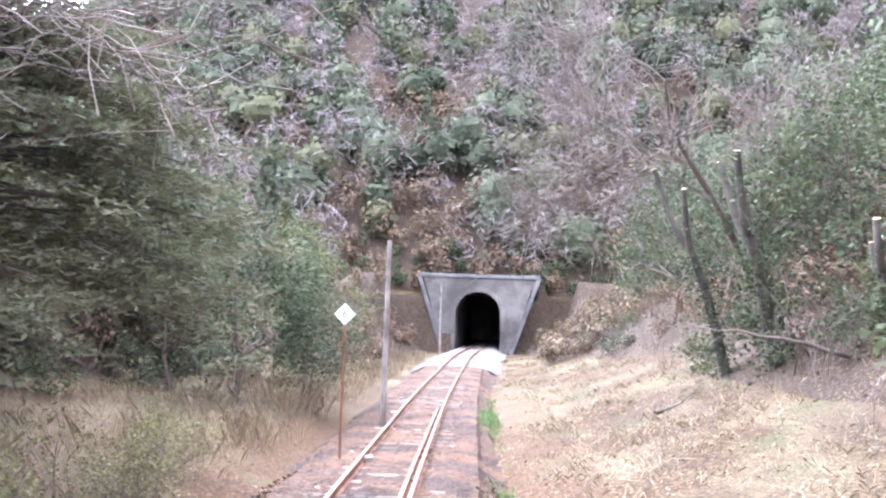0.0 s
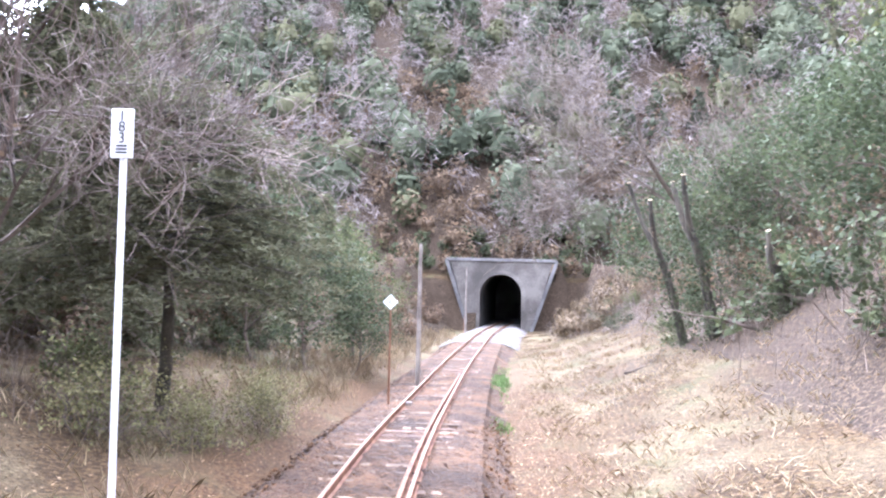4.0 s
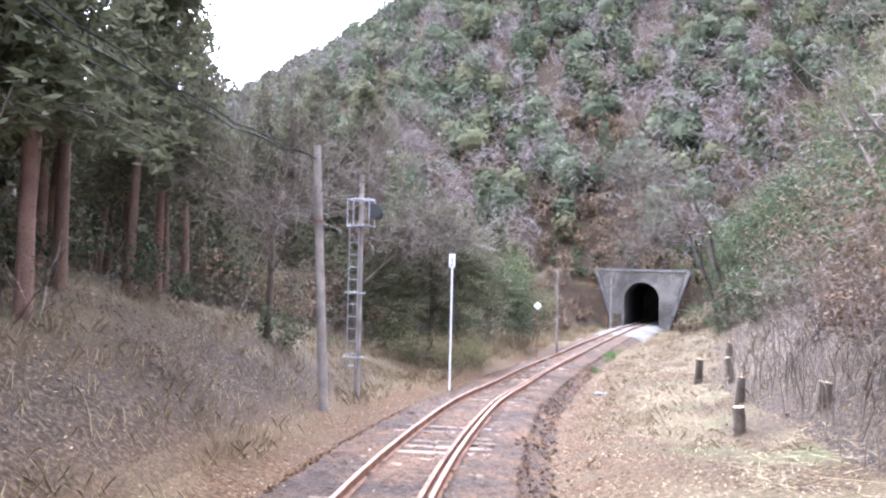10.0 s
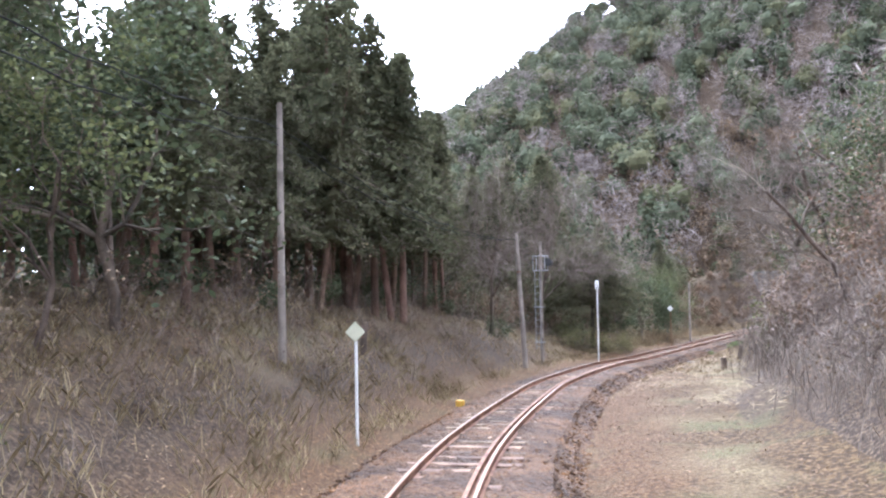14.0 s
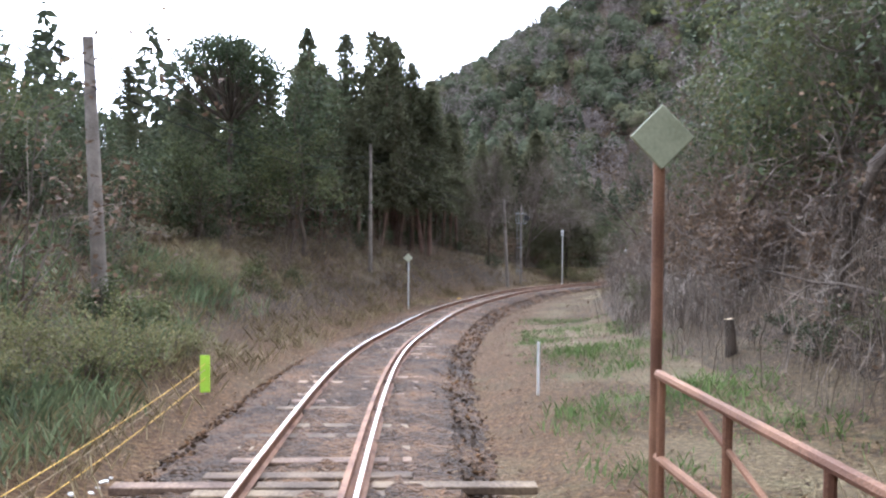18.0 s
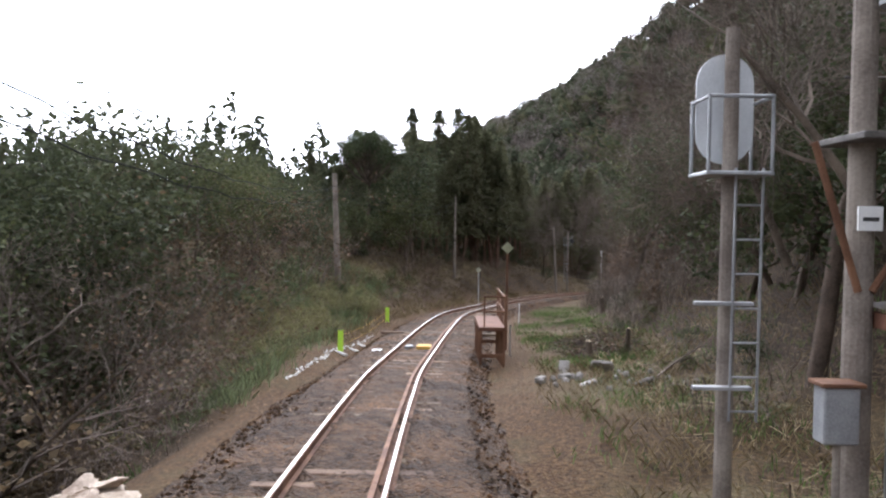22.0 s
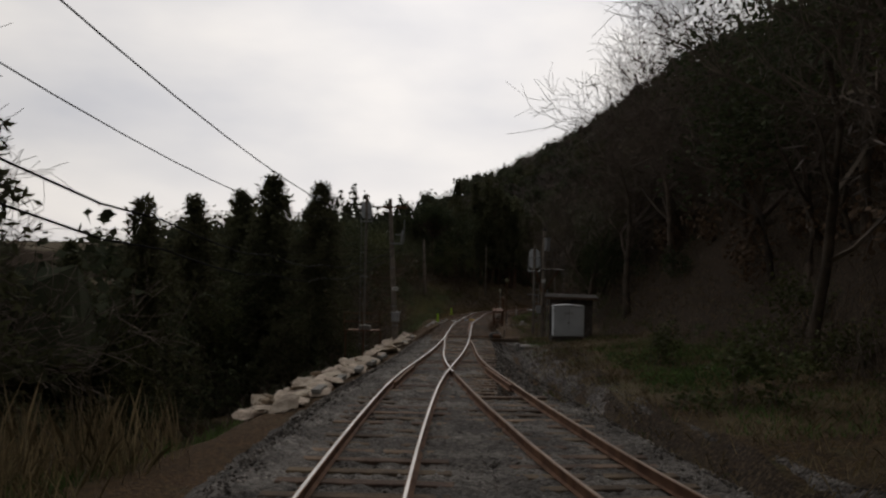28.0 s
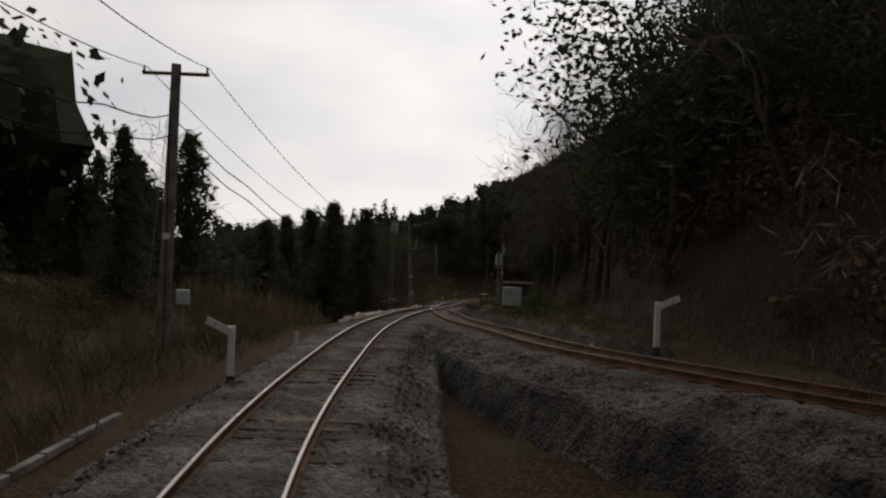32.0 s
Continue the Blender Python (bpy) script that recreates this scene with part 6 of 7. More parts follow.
# poles of the valley side with wires
def big_pole():
    x, y, base, top = 23.55, -79.85, 3.0, 10.45
    t = thing("utility_pole", (x, y, base), "stout grey-brown wooden pole with cross-arm and meter box", "utility pole", turn=facing(x, y))
    h = top - base
    part("shaft", B(rod, (0, 0, 0), (-0.45, 0.1, h), 0.155, 0.1, 16), M_WOODPOLE, t)
    part("cross_arm", B(box, (-1.35, -0.16, h - 0.42), (0.5, -0.06, h - 0.33), 0.008), M_RUST, t)
    for x2 in (-1.3, -0.75, 0.1, 0.45):
        part("insulator", B(rod, (x2, -0.11, h - 0.33), (x2, -0.11, h - 0.2), 0.035, 0.025, 8), M_WHITE, t)
    part("pole_cap", B(rod, (-0.45, 0.1, h), (-0.45, 0.1, h + 0.08), 0.1, None, 12), M_BLACK, t)
    part("number_plate", B(box, (-0.22, -0.23, 2.75), (0.1, -0.2, 2.92), 0.004), M_WHITE, t)
    part("writing_bar", B(box, (-0.17, -0.234, 2.81), (0.05, -0.23, 2.86)), M_BLACK, t)
    mb = part("meter_box", B(box, (-0.2, -0.42, 1.15), (0.2, -0.18, 1.6), 0.014), M_GALV, t)
    part("box_lid", B(box, (-0.23, -0.45, 1.6), (0.23, -0.15, 1.63), 0.004), M_GALV, mb)
    for z in (0.9, 1.9, 3.9):
        part("iron_band", B(rod, (-0.45 * z / h, 0.1 * z / h, z), (-0.45 * z / h, 0.1 * z / h, z + 0.04), 0.16, None, 14), M_GALV, t)
    part("lower_arm", B(box, (-0.35, -0.3, h - 2.3), (0.28, -0.2, h - 2.22), 0.006), M_GALV, t)
    part("antenna", B(rod, (0.22, -0.25, h - 2.2), (0.27, -0.25, h - 1.55), 0.045, None, 10), M_GALV, t)
    part("arm_frame", B(rod, (0.35, -0.25, h - 2.25), (0.35, -0.25, h - 1.02), 0.018, None, 8), M_GALV, t)
    part("arm_frame", B(rod, (-0.1, -0.25, h - 1.8), (0.24, -0.25, h - 1.8), 0.018, None, 8), M_GALV, t)


big_pole()
gantry = thing("steel_landing", (22.4, -80.0, 3.3), "rusty steel landing with handrail over the valley edge", "platform", turn=facing(23.5, -81.4))
part("landing_plate", B(box, (-1.5, -0.5, 0.27), (0.2, 0.2, 0.32), 0.008), M_RUST, gantry)
part("landing_block", B(box, (-0.9, -0.3, 0.32), (-0.3, 0.1, 0.55), 0.02), M_CONCRETE, gantry)
for gx in (-1.65, -0.7, 0.2):
    part("rail_post", B(rod, (gx, -0.45, 0.3), (gx, -0.45, 1.2), 0.02, None, 8), M_RUST, gantry)
    part("landing_leg", B(rod, (gx, 0.0, -1.6), (gx, 0.0, 0.26), 0.04, None, 8), M_RUST, gantry)
for gz in (0.75, 1.2):
    part("handrail", B(rod, (-1.68, -0.45, gz), (0.25, -0.45, gz), 0.018, None, 8), M_RUST, gantry)


def far_pole():
    x, y, base, top = 50.35, -124.1, 4.6, 12.95
    t = thing("utility_pole", (x, y, base), "tall dark wooden pole with cross-arm", "utility pole", turn=facing(x, y))
    h = top - base
    part("shaft", B(rod, (0, 0, 0), (0.12, 0, h), 0.19, 0.12, 14), M_WOODPOLE, t)
    part("cross_arm", B(box, (-0.72, -0.06, h - 0.28), (0.95, 0.04, h - 0.2), 0.006), M_RUST, t)
    for x2 in (-0.68, 0.9):
        part("insulator", B(rod, (x2, 0, h - 0.2), (x2, 0, h - 0.06), 0.035, 0.025, 8), M_WHITE, t)
    part("number_plate", B(box, (-0.02, -0.2, h - 4.4), (0.16, -0.16, h - 4.24), 0.004), M_WHITE, t)
    part("stay_wire", B(rod, (0.0, -0.2, h - 1.4), (-0.5, -0.3, 0.2), 0.008, None, 5), M_GALV, t)
    part("drop_cable", B(rod, (0.05, -0.16, h - 1.02), (0.1, -0.2, 0.3), 0.014, None, 5), M_CABLE, t)


far_pole()
bx = thing("lineside_cabinet", (48.9, -122.4, 5.5), "small white steel box on a short post", "cabinet", turn=facing(48.9, -122.4))
part("box_body", B(box, (-0.17, -0.1, 1.25), (0.17, 0.1, 1.65), 0.015), M_CABINET, bx)
part("box_post", B(rod, (0, 0, 0), (0, 0, 1.25), 0.035, None, 8), M_GALV, bx)

for a, b in STRINGS:
    wire("warning_string", [a, b], 0.006, M_YELLOW, "thin yellow warning string between the marker stakes", 0.12, category="string")
NEXT_POLE = (84.0, -160.0)
for off, za, zb, zc in ((-0.68, 12.85, 9.45, 15.0), (0.9, 12.85, 9.45, 15.0)):
    nd = Vector((R_LINE[380][0], R_LINE[380][1], 0))
    wire("power_line", [tuple(Vector((23.1, -79.8, zb + 0.5)) + nd * off), tuple(Vector((50.45, -124.1, za)) + nd * off), (NEXT_POLE[0] + off, NEXT_POLE[1], zc)], 0.01, M_CABLE, "thin black overhead wire between the poles", 2.2)
for off, za, zb, zc in ((0.05, 11.6, 7.9, 13.2), (0.12, 11.1, 7.55, 12.7)):
    wire("telephone_cable", [(23.2, -79.85, zb), (50.4 + off, -124.15, za), (NEXT_POLE[0] - 0.4, NEXT_POLE[1] + off, zc)], 0.016, M_CABLE, "drooping black cable between the poles", 2.0)
for zb, zc in ((7.9, 8.1), (7.5, 7.7)):
    wire("telephone_cable", [(23.2, -79.75, zb), (5.55, -52.1, zc), (-2.83, -28.0, zc - 0.1), (-4.4, -7.2, 6.0)], 0.012, M_CABLE, "drooping black cable along the valley side", 0.7)
    wire("telephone_cable", [(23.2, -79.9, zb), (8.0, -92.0, zb + 0.3)], 0.013, M_CABLE, "black cable leading off across the valley", 0.5)


# white limit posts with an arm
def arm_post(x, y, base, h, mirror, label):
    t = thing("limit_post", (x, y, base), label, "railway sign", "white arm posts", facing(x, y))
    part("post", B(box, (-0.065, -0.065, -0.15), (0.065, 0.065, h), 0.012), M_WHITE, t)
    part("post_foot", B(box, (-0.07, -0.07, -0.16), (0.07, 0.07, 0.12), 0.012), M_BLACK, t)
    m = Matrix.Translation((0, -0.08, h - 0.12)) @ pose(0, 0, 0, 0, -25 * mirror if mirror > 0 else 25, 0)
    bm = bmesh.new()
    if mirror > 0:
        box(bm, (-0.03, -0.015, -0.075), (0.55, 0.015, 0.075), 0.006, m)
    else:
        box(bm, (-0.55, -0.015, -0.075), (0.03, 0.015, 0.075), 0.006, m)
    arm = part("arm", bm, M_WHITE, t)
    letters("3", 0.13, t, (0.33 * mirror, -0.097, h - 0.12 + 0.33 * math.tan(radians(25)) * (1 if mirror > 0 else 1) * 0.98), (90, 0, 0), M_BLACK, 0.0015)
    return t


arm_post(55.1, -125.9, 5.75, 1.12, -1, "white post with slanting numbered arm beside the ballast")
arm_post(60.78, -117.68, 6.3, 1.2, 1, "white post with slanting numbered arm beside the second track")
lamp = thing("red_reflector", (51.0, -101.4, 5.15), "small round red reflector on a short post", "reflector", turn=facing(51.0, -101.4))
part("disc", B(rod, (0, -0.02, 1.0), (0, 0.01, 1.0), 0.13, None, 16), M_RED, lamp)
part("reflector_post", B(rod, (0, 0.02, -0.2), (0, 0.02, 1.0), 0.02, None, 8), M_GALV, lamp)


# sandbags along the edge, concrete strips laid beside them
def sandbag_mesh(seed):
    r = np.random.default_rng(seed)
    bm = bmesh.new()
    bmesh.ops.create_icosphere(bm, subdivisions=3, radius=0.5)
    for v in bm.verts:
        x, y, z = v.co
        k = 1 + 0.12 * math.sin(7 * x + seed) + 0.10 * math.cos(9 * y + 2 * seed) + 0.07 * math.sin(23 * x + 17 * y + seed) + r.normal(0, 0.04)
        v.co = (math.copysign(abs(x * 2) ** 0.75 / 2, x) * 0.74 * k, math.copysign(abs(y * 2) ** 0.75 / 2, y) * 0.5 * k, z * 0.075 * k * (1 + 0.5 * math.sin(11 * x + 5 * y + seed)))
    me = bpy.data.meshes.new("sandbag")
    bm.to_mesh(me)
    bm.free()
    me.materials.append(M_SAND)
    return me


BAGS = [sandbag_mesh(k) for k in range(4)]
rb2 = np.random.default_rng(8)
for s in np.arange(156, 186.2, 0.42):
    if 168.2 < s < 170.6:
        continue
    for layer in range(3):
        v = -2.8 + rb2.normal(0, 0.13) - 0.34 * layer
        p = at_line(np.array([s + rb2.uniform(-0.1, 0.1)]), np.array([v]))[0]
        ob = new("sandbag", BAGS[rb2.integers(4)])
        ob.matrix_world = pose(p[0], p[1], p[2] - 0.47 - 0.11 * layer + rb2.normal(0, 0.04), rb2.normal(0, 12), rb2.normal(0, 12), facing(p[0], p[1]) + rb2.normal(0, 35) + 90)
        tagged(ob, "crumpled pale sandbag in a row along the embankment edge", "sandbag", "sandbags along the edge")
for s in (158.5, 163.0, 172.3, 175.0, 177.6, 180.5, 183.2):
    p = at_line(np.array([s]), np.array([-2.55]))[0]
    flat_box("concrete_strip", p[0], p[1], p[2] - 0.5, (0.22, 0.75, 0.12), M_CONCRETE, "pale concrete strip lying along the ballast edge", "concrete strip", rb2.normal(0, 5))
# pale stones along the culvert edge
def stone_mesh(seed, material=M_ROPE):
    r = np.random.default_rng(seed)
    bm = bmesh.new()
    bmesh.ops.create_icosphere(bm, subdivisions=1, radius=0.5)
    for v in bm.verts:
        v.co = Vector(v.co) * r.uniform(0.75, 1.2)
    me = bpy.data.meshes.new("stone")
    bm.to_mesh(me)
    bm.free()
    me.materials.append(material)
    return me


STONES = [stone_mesh(k) for k in range(5)]
RUBBLE = [stone_mesh(k, M_BLOCK) for k in range(5, 8)]
for s in np.concatenate([np.arange(134.3, 138, 0.2), np.arange(138, 146.5, 0.14)]):
    p = at_line(np.array([s]), np.array([-2.4 - 0.24 * smooth(137, 141, s) + rb2.normal(0, 0.04)]))[0]
    ob = new("edge_stone", STONES[rb2.integers(5)])
    k = rb2.uniform(0.05, 0.1)
    ob.matrix_world = pose(p[0], p[1], sit(p[0], p[1]) + 0.01, 0, 0, facing(p[0], p[1]) + rb2.normal(20, 14)) @ Matrix.Diagonal((k, k * rb2.uniform(1.5, 3.2), k * 0.6, 1))
    tagged(ob, "whitish stone in a rough row at the culvert edge", "stone", "edge stones")
for s, v, ln in ((139.2, -2.35, 1.4), (140.6, -2.52, 1.4), (137.9, -2.15, 1.0)):
    p = at_line(np.array([s]), np.array([v]))[0]
    flat_box("concrete_lath", p[0], p[1], sit(p[0], p[1]) - 0.02, (0.07, ln, 0.07), M_ROPE, "thin whitish concrete strip along the embankment edge", "concrete strip", 32.0)
# rubble heap on the hill side
for i in range(22):
    x, y = 24.3 + rb2.normal(0, 0.85), -66.2 + rb2.normal(0, 0.45)
    ob = new("rubble_stone", RUBBLE[rb2.integers(3)])
    k = rb2.uniform(0.08, 0.2)
    ob.matrix_world = pose(x, y, sit(x, y) + k * 0.2, rb2.uniform(0, 360), rb2.uniform(0, 360), rb2.uniform(0, 360)) @ Matrix.Diagonal((k * 1.3, k, k * 0.7, 1))
    tagged(ob, "broken pale concrete lump in a rubble heap", "rubble", "rubble heap")
for x, y in ((23.0, -66.6), (23.4, -66.2)):
    flat_box("concrete_block", x, y, sit(x, y) - 0.03, (0.16, 0.32, 0.12), M_BLOCK, "whitish concrete block lying in the grass", "concrete block", rb2.uniform(-60, 60))
for x, y, w, h, lean, turn in ((23.3, -64.3, 0.15, 0.4, 40, 40), (24.0, -65.1, 0.12, 0.55, 50, 10), (24.9, -66.4, 0.14, 0.6, 62, 75), (23.9, -66.9, 0.13, 0.5, 70, 120), (22.9, -65.2, 0.12, 0.42, 40, 200)):
    sb = thing("broken_slab", (x, y, sit(x, y) - 0.08), "broken pale concrete slab leaning in the rubble", "rubble", "rubble heap", turn)
    piece = part("slab_piece", B(box, (-w, -0.04, 0), (w, 0.04, h), 0.015), M_BLOCK, sb)
    piece.matrix_local = pose(0, 0, 0, lean, 0, 0)
for x, y, r_, h in ((21.6, -59.4, 1.3, 0.42), (22.6, -61.4, 1.0, 0.32)):
    g = np.random.default_rng(int(x * 10))
    heap = thing("brush_heap", (x, y, sit(x, y)), "mound of cut brush and dead stems", "brush heap")
    n = 700
    q = g.normal(0, 1, (n, 3)) * np.array([r_ * 0.5, r_ * 0.5, 0])
    q[:, 2] = h * np.exp(-(q[:, 0]**2 + q[:, 1]**2) / (r_ * r_ * 0.5)) * g.uniform(0.1, 1, n)
    d = g.normal(0, 1, (n, 3)) * np.array([1, 1, 0.35])
    d *= g.uniform(0.15, 0.45, (n, 1)) / np.linalg.norm(d, axis=1)[:, None]
    e = np.cross(d, g.normal(0, 1, (n, 3)))
    e *= 0.008 / (np.linalg.norm(e, axis=1)[:, None] + 1e-9)
    quads_ob("brushwood", np.stack([q - d - e, q - d + e, q + d + e, q + d - e], 1).reshape(-1, 3), M_TWIG, 4, heap)
    quads_ob("dead_foliage", leaves(g, q, 1300, 0.14, 0.05, 1.6), M_BROWNLEAF, 4, heap)
    quads_ob("weed_foliage", leaves(g, q, 500, 0.16, 0.05, 2.2), M_OLIVELEAF, 4, heap)
# low kerb on the valley side
kerb = thing("kerb", (0, 0, 0), "thin mossy concrete kerb along the ballast foot", "kerb", kind="structure")
for s in np.arange(218, 240, 1.0):
    p, q = at_line(np.array([s, s + 0.97]), np.array([-3.05, -3.05]))
    ob = part("kerb_stone", B(box, (-0.06, -0.06, -0.485), (0.06, 0.06, 0.485), 0.01), M_CONCRETE, kerb)
    ob.matrix_world = look((p[0] / 2 + q[0] / 2, p[1] / 2 + q[1] / 2, p[2] - 0.56), (q[0], q[1], q[2] - 0.56))

# ---- near trees ----
rt = np.random.default_rng(9)
HEIGHTS = {}


def tallness(proto):
    if proto.name not in HEIGHTS:
        HEIGHTS[proto.name] = max(c[2] for o in proto.children for c in o.bound_box)
    return HEIGHTS[proto.name]


def grow(protos, count, s0, s1, v0, v1, scale=(0.8, 1.2), sink=0.1, tilt=3.0, gap=0.0, tops=None):
    """Plants scattered over a stretch; tops: the height of their tips over the rails."""
    done, tries = [], 0
    while len(done) < count and tries < count * 12:
        tries += 1
        s, v = rt.uniform(s0, s1), rt.uniform(v0, v1)
        p = at_line(np.array([s]), np.array([v]))[0]
        if gap and any((p[0] - q[0])**2 + (p[1] - q[1])**2 < gap * gap for q in done):
            continue
        done.append((p[0], p[1]))
        proto = protos[rt.integers(len(protos))]
        k = rt.uniform(*scale)
        if tops:
            k = max(0.25, (p[2] + rt.uniform(*tops) - sit(p[0], p[1])) / tallness(proto))
        plant(proto, p[0], p[1], k, None, sink, tilt)


def topped(proto, x, y, top, turn=None):
    return plant(proto, x, y, (top - sit(x, y)) / tallness(proto), turn, 0.1, 0.0)


# valley side
grow(CEDARS[1:], 6, 8, 50, -24, -6.5, gap=3, tops=(6, 10))
grow(CEDARS[1:], 8, 48, 82, -26, -10.5, gap=2.6, tops=(7, 11))
grow(BROADS, 8, 30, 84, -18, -9, gap=2.6, tops=(3.5, 6.5))
grow(BRUSH, 16, 30, 90, -15, -6.5, (1.1, 1.8))
for x, y, k in ((-4.7, 9.4, 0.9), (-4.0, 11.7, 0.75), (-6.2, 8.6, 1.0), (-4.6, 14.6, 0.8)):
    plant(YELLOWISH, x, y, k)
topped(HEMLOCK, -6.1, 11.5, 6.9)
topped(CEDAR_WIDE, -12.0, 19.5, 14.0)
topped(CEDAR_WIDE, -14.0, 14.0, 12.0)
topped(CEDARS[1], -9.5, 27.0, 9.0)
topped(BROADS[2], -7.5, 25.0, 6.0)
topped(BROADS[0], -5.4, 24.5, 6.5)
topped(BROADS[2], -4.6, 29.5, 5.5)
topped(BROADS[1], -3.8, 25.0, 3.2)
copy_thing(BIGBARE, pose(9.0, 25.6, 3.4, 6, -30, 20)).scale = (0.66, 0.66, 0.7)
topped(BIGBARE, 9.4, 29.0, 12.5)
topped(BIGBARE, -9.0, 9.0, 13.0)
grow(CEDARS[:2], 10, 44, 76, -24, -13, gap=2.6, tops=(12, 15))
topped(BIGBARE, -7.5, -3.0, 12.0)
topped(BROADS[0], 10.2, 22.0, 9.5)
topped(BROADS[1], 10.6, 17.0, 9.5)
topped(BROADS[0], 9.8, 26.0, 8.0)
topped(BROADS[1], 10.6, 12.5, 8.5)
grow([CEDAR_TALL, CEDARS[0]], 24, 76, 91, -15, -6.8, gap=1.5, tops=(11.5, 14.5))
grow([CEDAR_TALL, CEDARS[0]], 26, 90, 104, -15.5, -7.2, gap=1.6, tops=(10.8, 13.2))
grow([CEDAR_TALL], 4, 104, 110, -14, -9, gap=2, tops=(9, 11))
grow(CEDARS[:2], 10, 80, 104, -23, -15, gap=2.2, tops=(9, 12))
grow(CEDARS[1:], 7, 64, 79, -18, -9, gap=2.2, tops=(6, 9))
grow(BRUSH, 12, 92, 122, -11, -6, (0.8, 1.3))
grow(BROADS, 8, 114, 126, -20, -8, gap=2.4, tops=(4.5, 7.5))
topped(CEDARS[0], -7.4, -18.8, 16.2)
for x, y, top in ((-11.2, -17.3, 17.0), (-9.8, -16.4, 17.2), (-8.6, -15.4, 16.6), (-7.5, -15.2, 15.2), (-6.7, -14.3, 13.6), (-12.6, -19.6, 17.0), (-10.4, -12.6, 15.8), (-8.2, -11.4, 14.6)):
    topped(CEDARS[0], x, y, top)
topped(UMBRELLA, -5.6, -35.2, 13.4)
topped(BROADS[0], -3.6, -32.6, 13.2)
topped(BROADS[1], -5.2, -30.6, 13.0)
topped(BROADS[2], -2.2, -35.6, 9.5)
topped(BROADS[0], -6.8, -41.5, 9.8)
topped(BROADS[1], -4.4, -38.6, 9.4)
topped(BROADS[2], -5.6, -47.8, 9.4)
topped(BROADS[1], -2.5, -43.6, 8.6)
topped(BROADS[0], -1.0, -48.5, 7.6)
grow(BROADS, 18, 112, 142, -18, -8.5, gap=2.2, tops=(5.5, 9.0))
grow(BROADS, 12, 136, 156, -22, -11, gap=2.6, tops=(3.0, 5.5))
grow(BROADS, 12, 150, 176, -24, -13, gap=3, tops=(1.0, 3.2))
grow(CEDARS[1:], 16, 164, 208, -28, -13, gap=2.6, tops=(3.5, 6.5))
grow([POINTED], 14, 166, 214, -26, -14, gap=2.6, tops=(4.5, 8.0))
topped(CEDAR_WIDE, 17.8, -79.4, 11.8)
topped(CEDARS[1], 13.5, -79.0, 12.5)
topped(CEDARS[1], 11.2, -76.6, 12.4)
topped(POINTED, 5.5, -74.0, 12.0)
topped(CEDARS[1], 22.5, -102.1, 15.6)
topped(POINTED, 19.0, -103.5, 13.5)
topped(CEDARS[2], 12.5, -84.0, 11.0)
topped(CEDARS[2], 43.0, -111.0 - 9.0, 11.5)
grow(CEDARS[1:], 6, 206, 240, -22, -9.5, gap=3, tops=(3.0, 5.0))
grow([POINTED], 5, 206, 236, -20, -10, gap=3, tops=(4.0, 6.5))
topped(POINTED, 44.5, -121.5, 12.2)
topped(CEDARS[2], 47.5, -131.0, 12.5)
grow(BRUSH, 24, 84, 130, -7.5, -4.4, (0.45, 0.8))
grow(BRUSH, 34, 124, 156, -11, -4.8, (1.1, 1.9))
grow(BARES, 7, 134, 154, -12, -6.5, gap=2, tops=(2.0, 4.5))
grow(BRUSH, 12, 138, 154, -8, -4.6, (0.4, 0.75))
grow(BRUSH, 14, 190, 240, -8, -4.4, (0.4, 0.75))
grow(BRUSH, 12, 8, 92, -10, -5, (0.6, 1.0))
grow(SHRUBS, 14, 8, 95, -10, -5.2, (0.6, 1.2))
grow(SHRUBS, 9, 118, 148, -18, -8, (1.0, 1.7))
grow([YELLOWISH], 14, 130, 147, -6.8, -3.9, (0.5, 0.8), gap=0.9)
grow([YELLOWISH, SHRUBS[1]], 10, 112, 128, -6.5, -4.2, (0.5, 0.8), gap=1.0)
grow(SHRUBS, 6, 118, 150, -9, -4.6, (0.5, 1.0))
grow(SHRUBS, 7, 192, 240, -9, -4.6, (0.5, 1.0))
for s, v, k in ((126.8, -3.7, 0.5), (128.0, -3.9, 0.6), (129.2, -4.2, 0.7), (130.3, -4.1, 0.65), (131.3, -4.7, 0.75), (132.4, -4.5, 0.6), (133.6, -4.6, 0.55), (135.0, -4.9, 0.6), (136.6, -4.6, 0.5), (142.6, -3.6, 0.35), (143.8, -3.5, 0.4)):
    p = at_line(np.array([s]), np.array([v]))[0]
    plant(YELLOWISH, p[0], p[1], k, None, 0.05)
plant(BRUSH[0], 13.67, -48.62, 0.3, 40.0, 0.05)
grow(SHRUBS, 12, 150, 168, -9, -4.6, (0.5, 0.9))
# hill side
grow(BROADS, 8, 3, 62, 10.5, 24, (0.8, 1.1), gap=2.5)
grow(BROADS[:2], 13, 24, 72, 10.2, 15, gap=2.2, tops=(7.5, 12.5))
grow(BROADS, 8, 80, 180, 11, 26, (0.7, 1.1), gap=2.5)
grow(BROADS, 7, 205, 226, 19, 26, gap=2.6, tops=(11, 15))
grow(BROADS, 9, 181, 208, 11, 15, gap=2.1, tops=(11, 18))
grow(BROADS, 10, 146, 182, 12, 19, gap=2.4, tops=(9, 15))
grow(BROADS, 9, 132, 156, 8.5, 12, gap=2.2, tops=(7, 12))
grow(BARES, 7, 182, 200, 9.0, 12, gap=1.8, tops=(11, 14.5))
grow(BARES, 9, 146, 182, 11, 16, gap=2.2, tops=(9, 13))
topped(REDBUD, 21.6, -46.5, 10.5)
topped(REDBUD, 23.8, -50.5, 10.0)
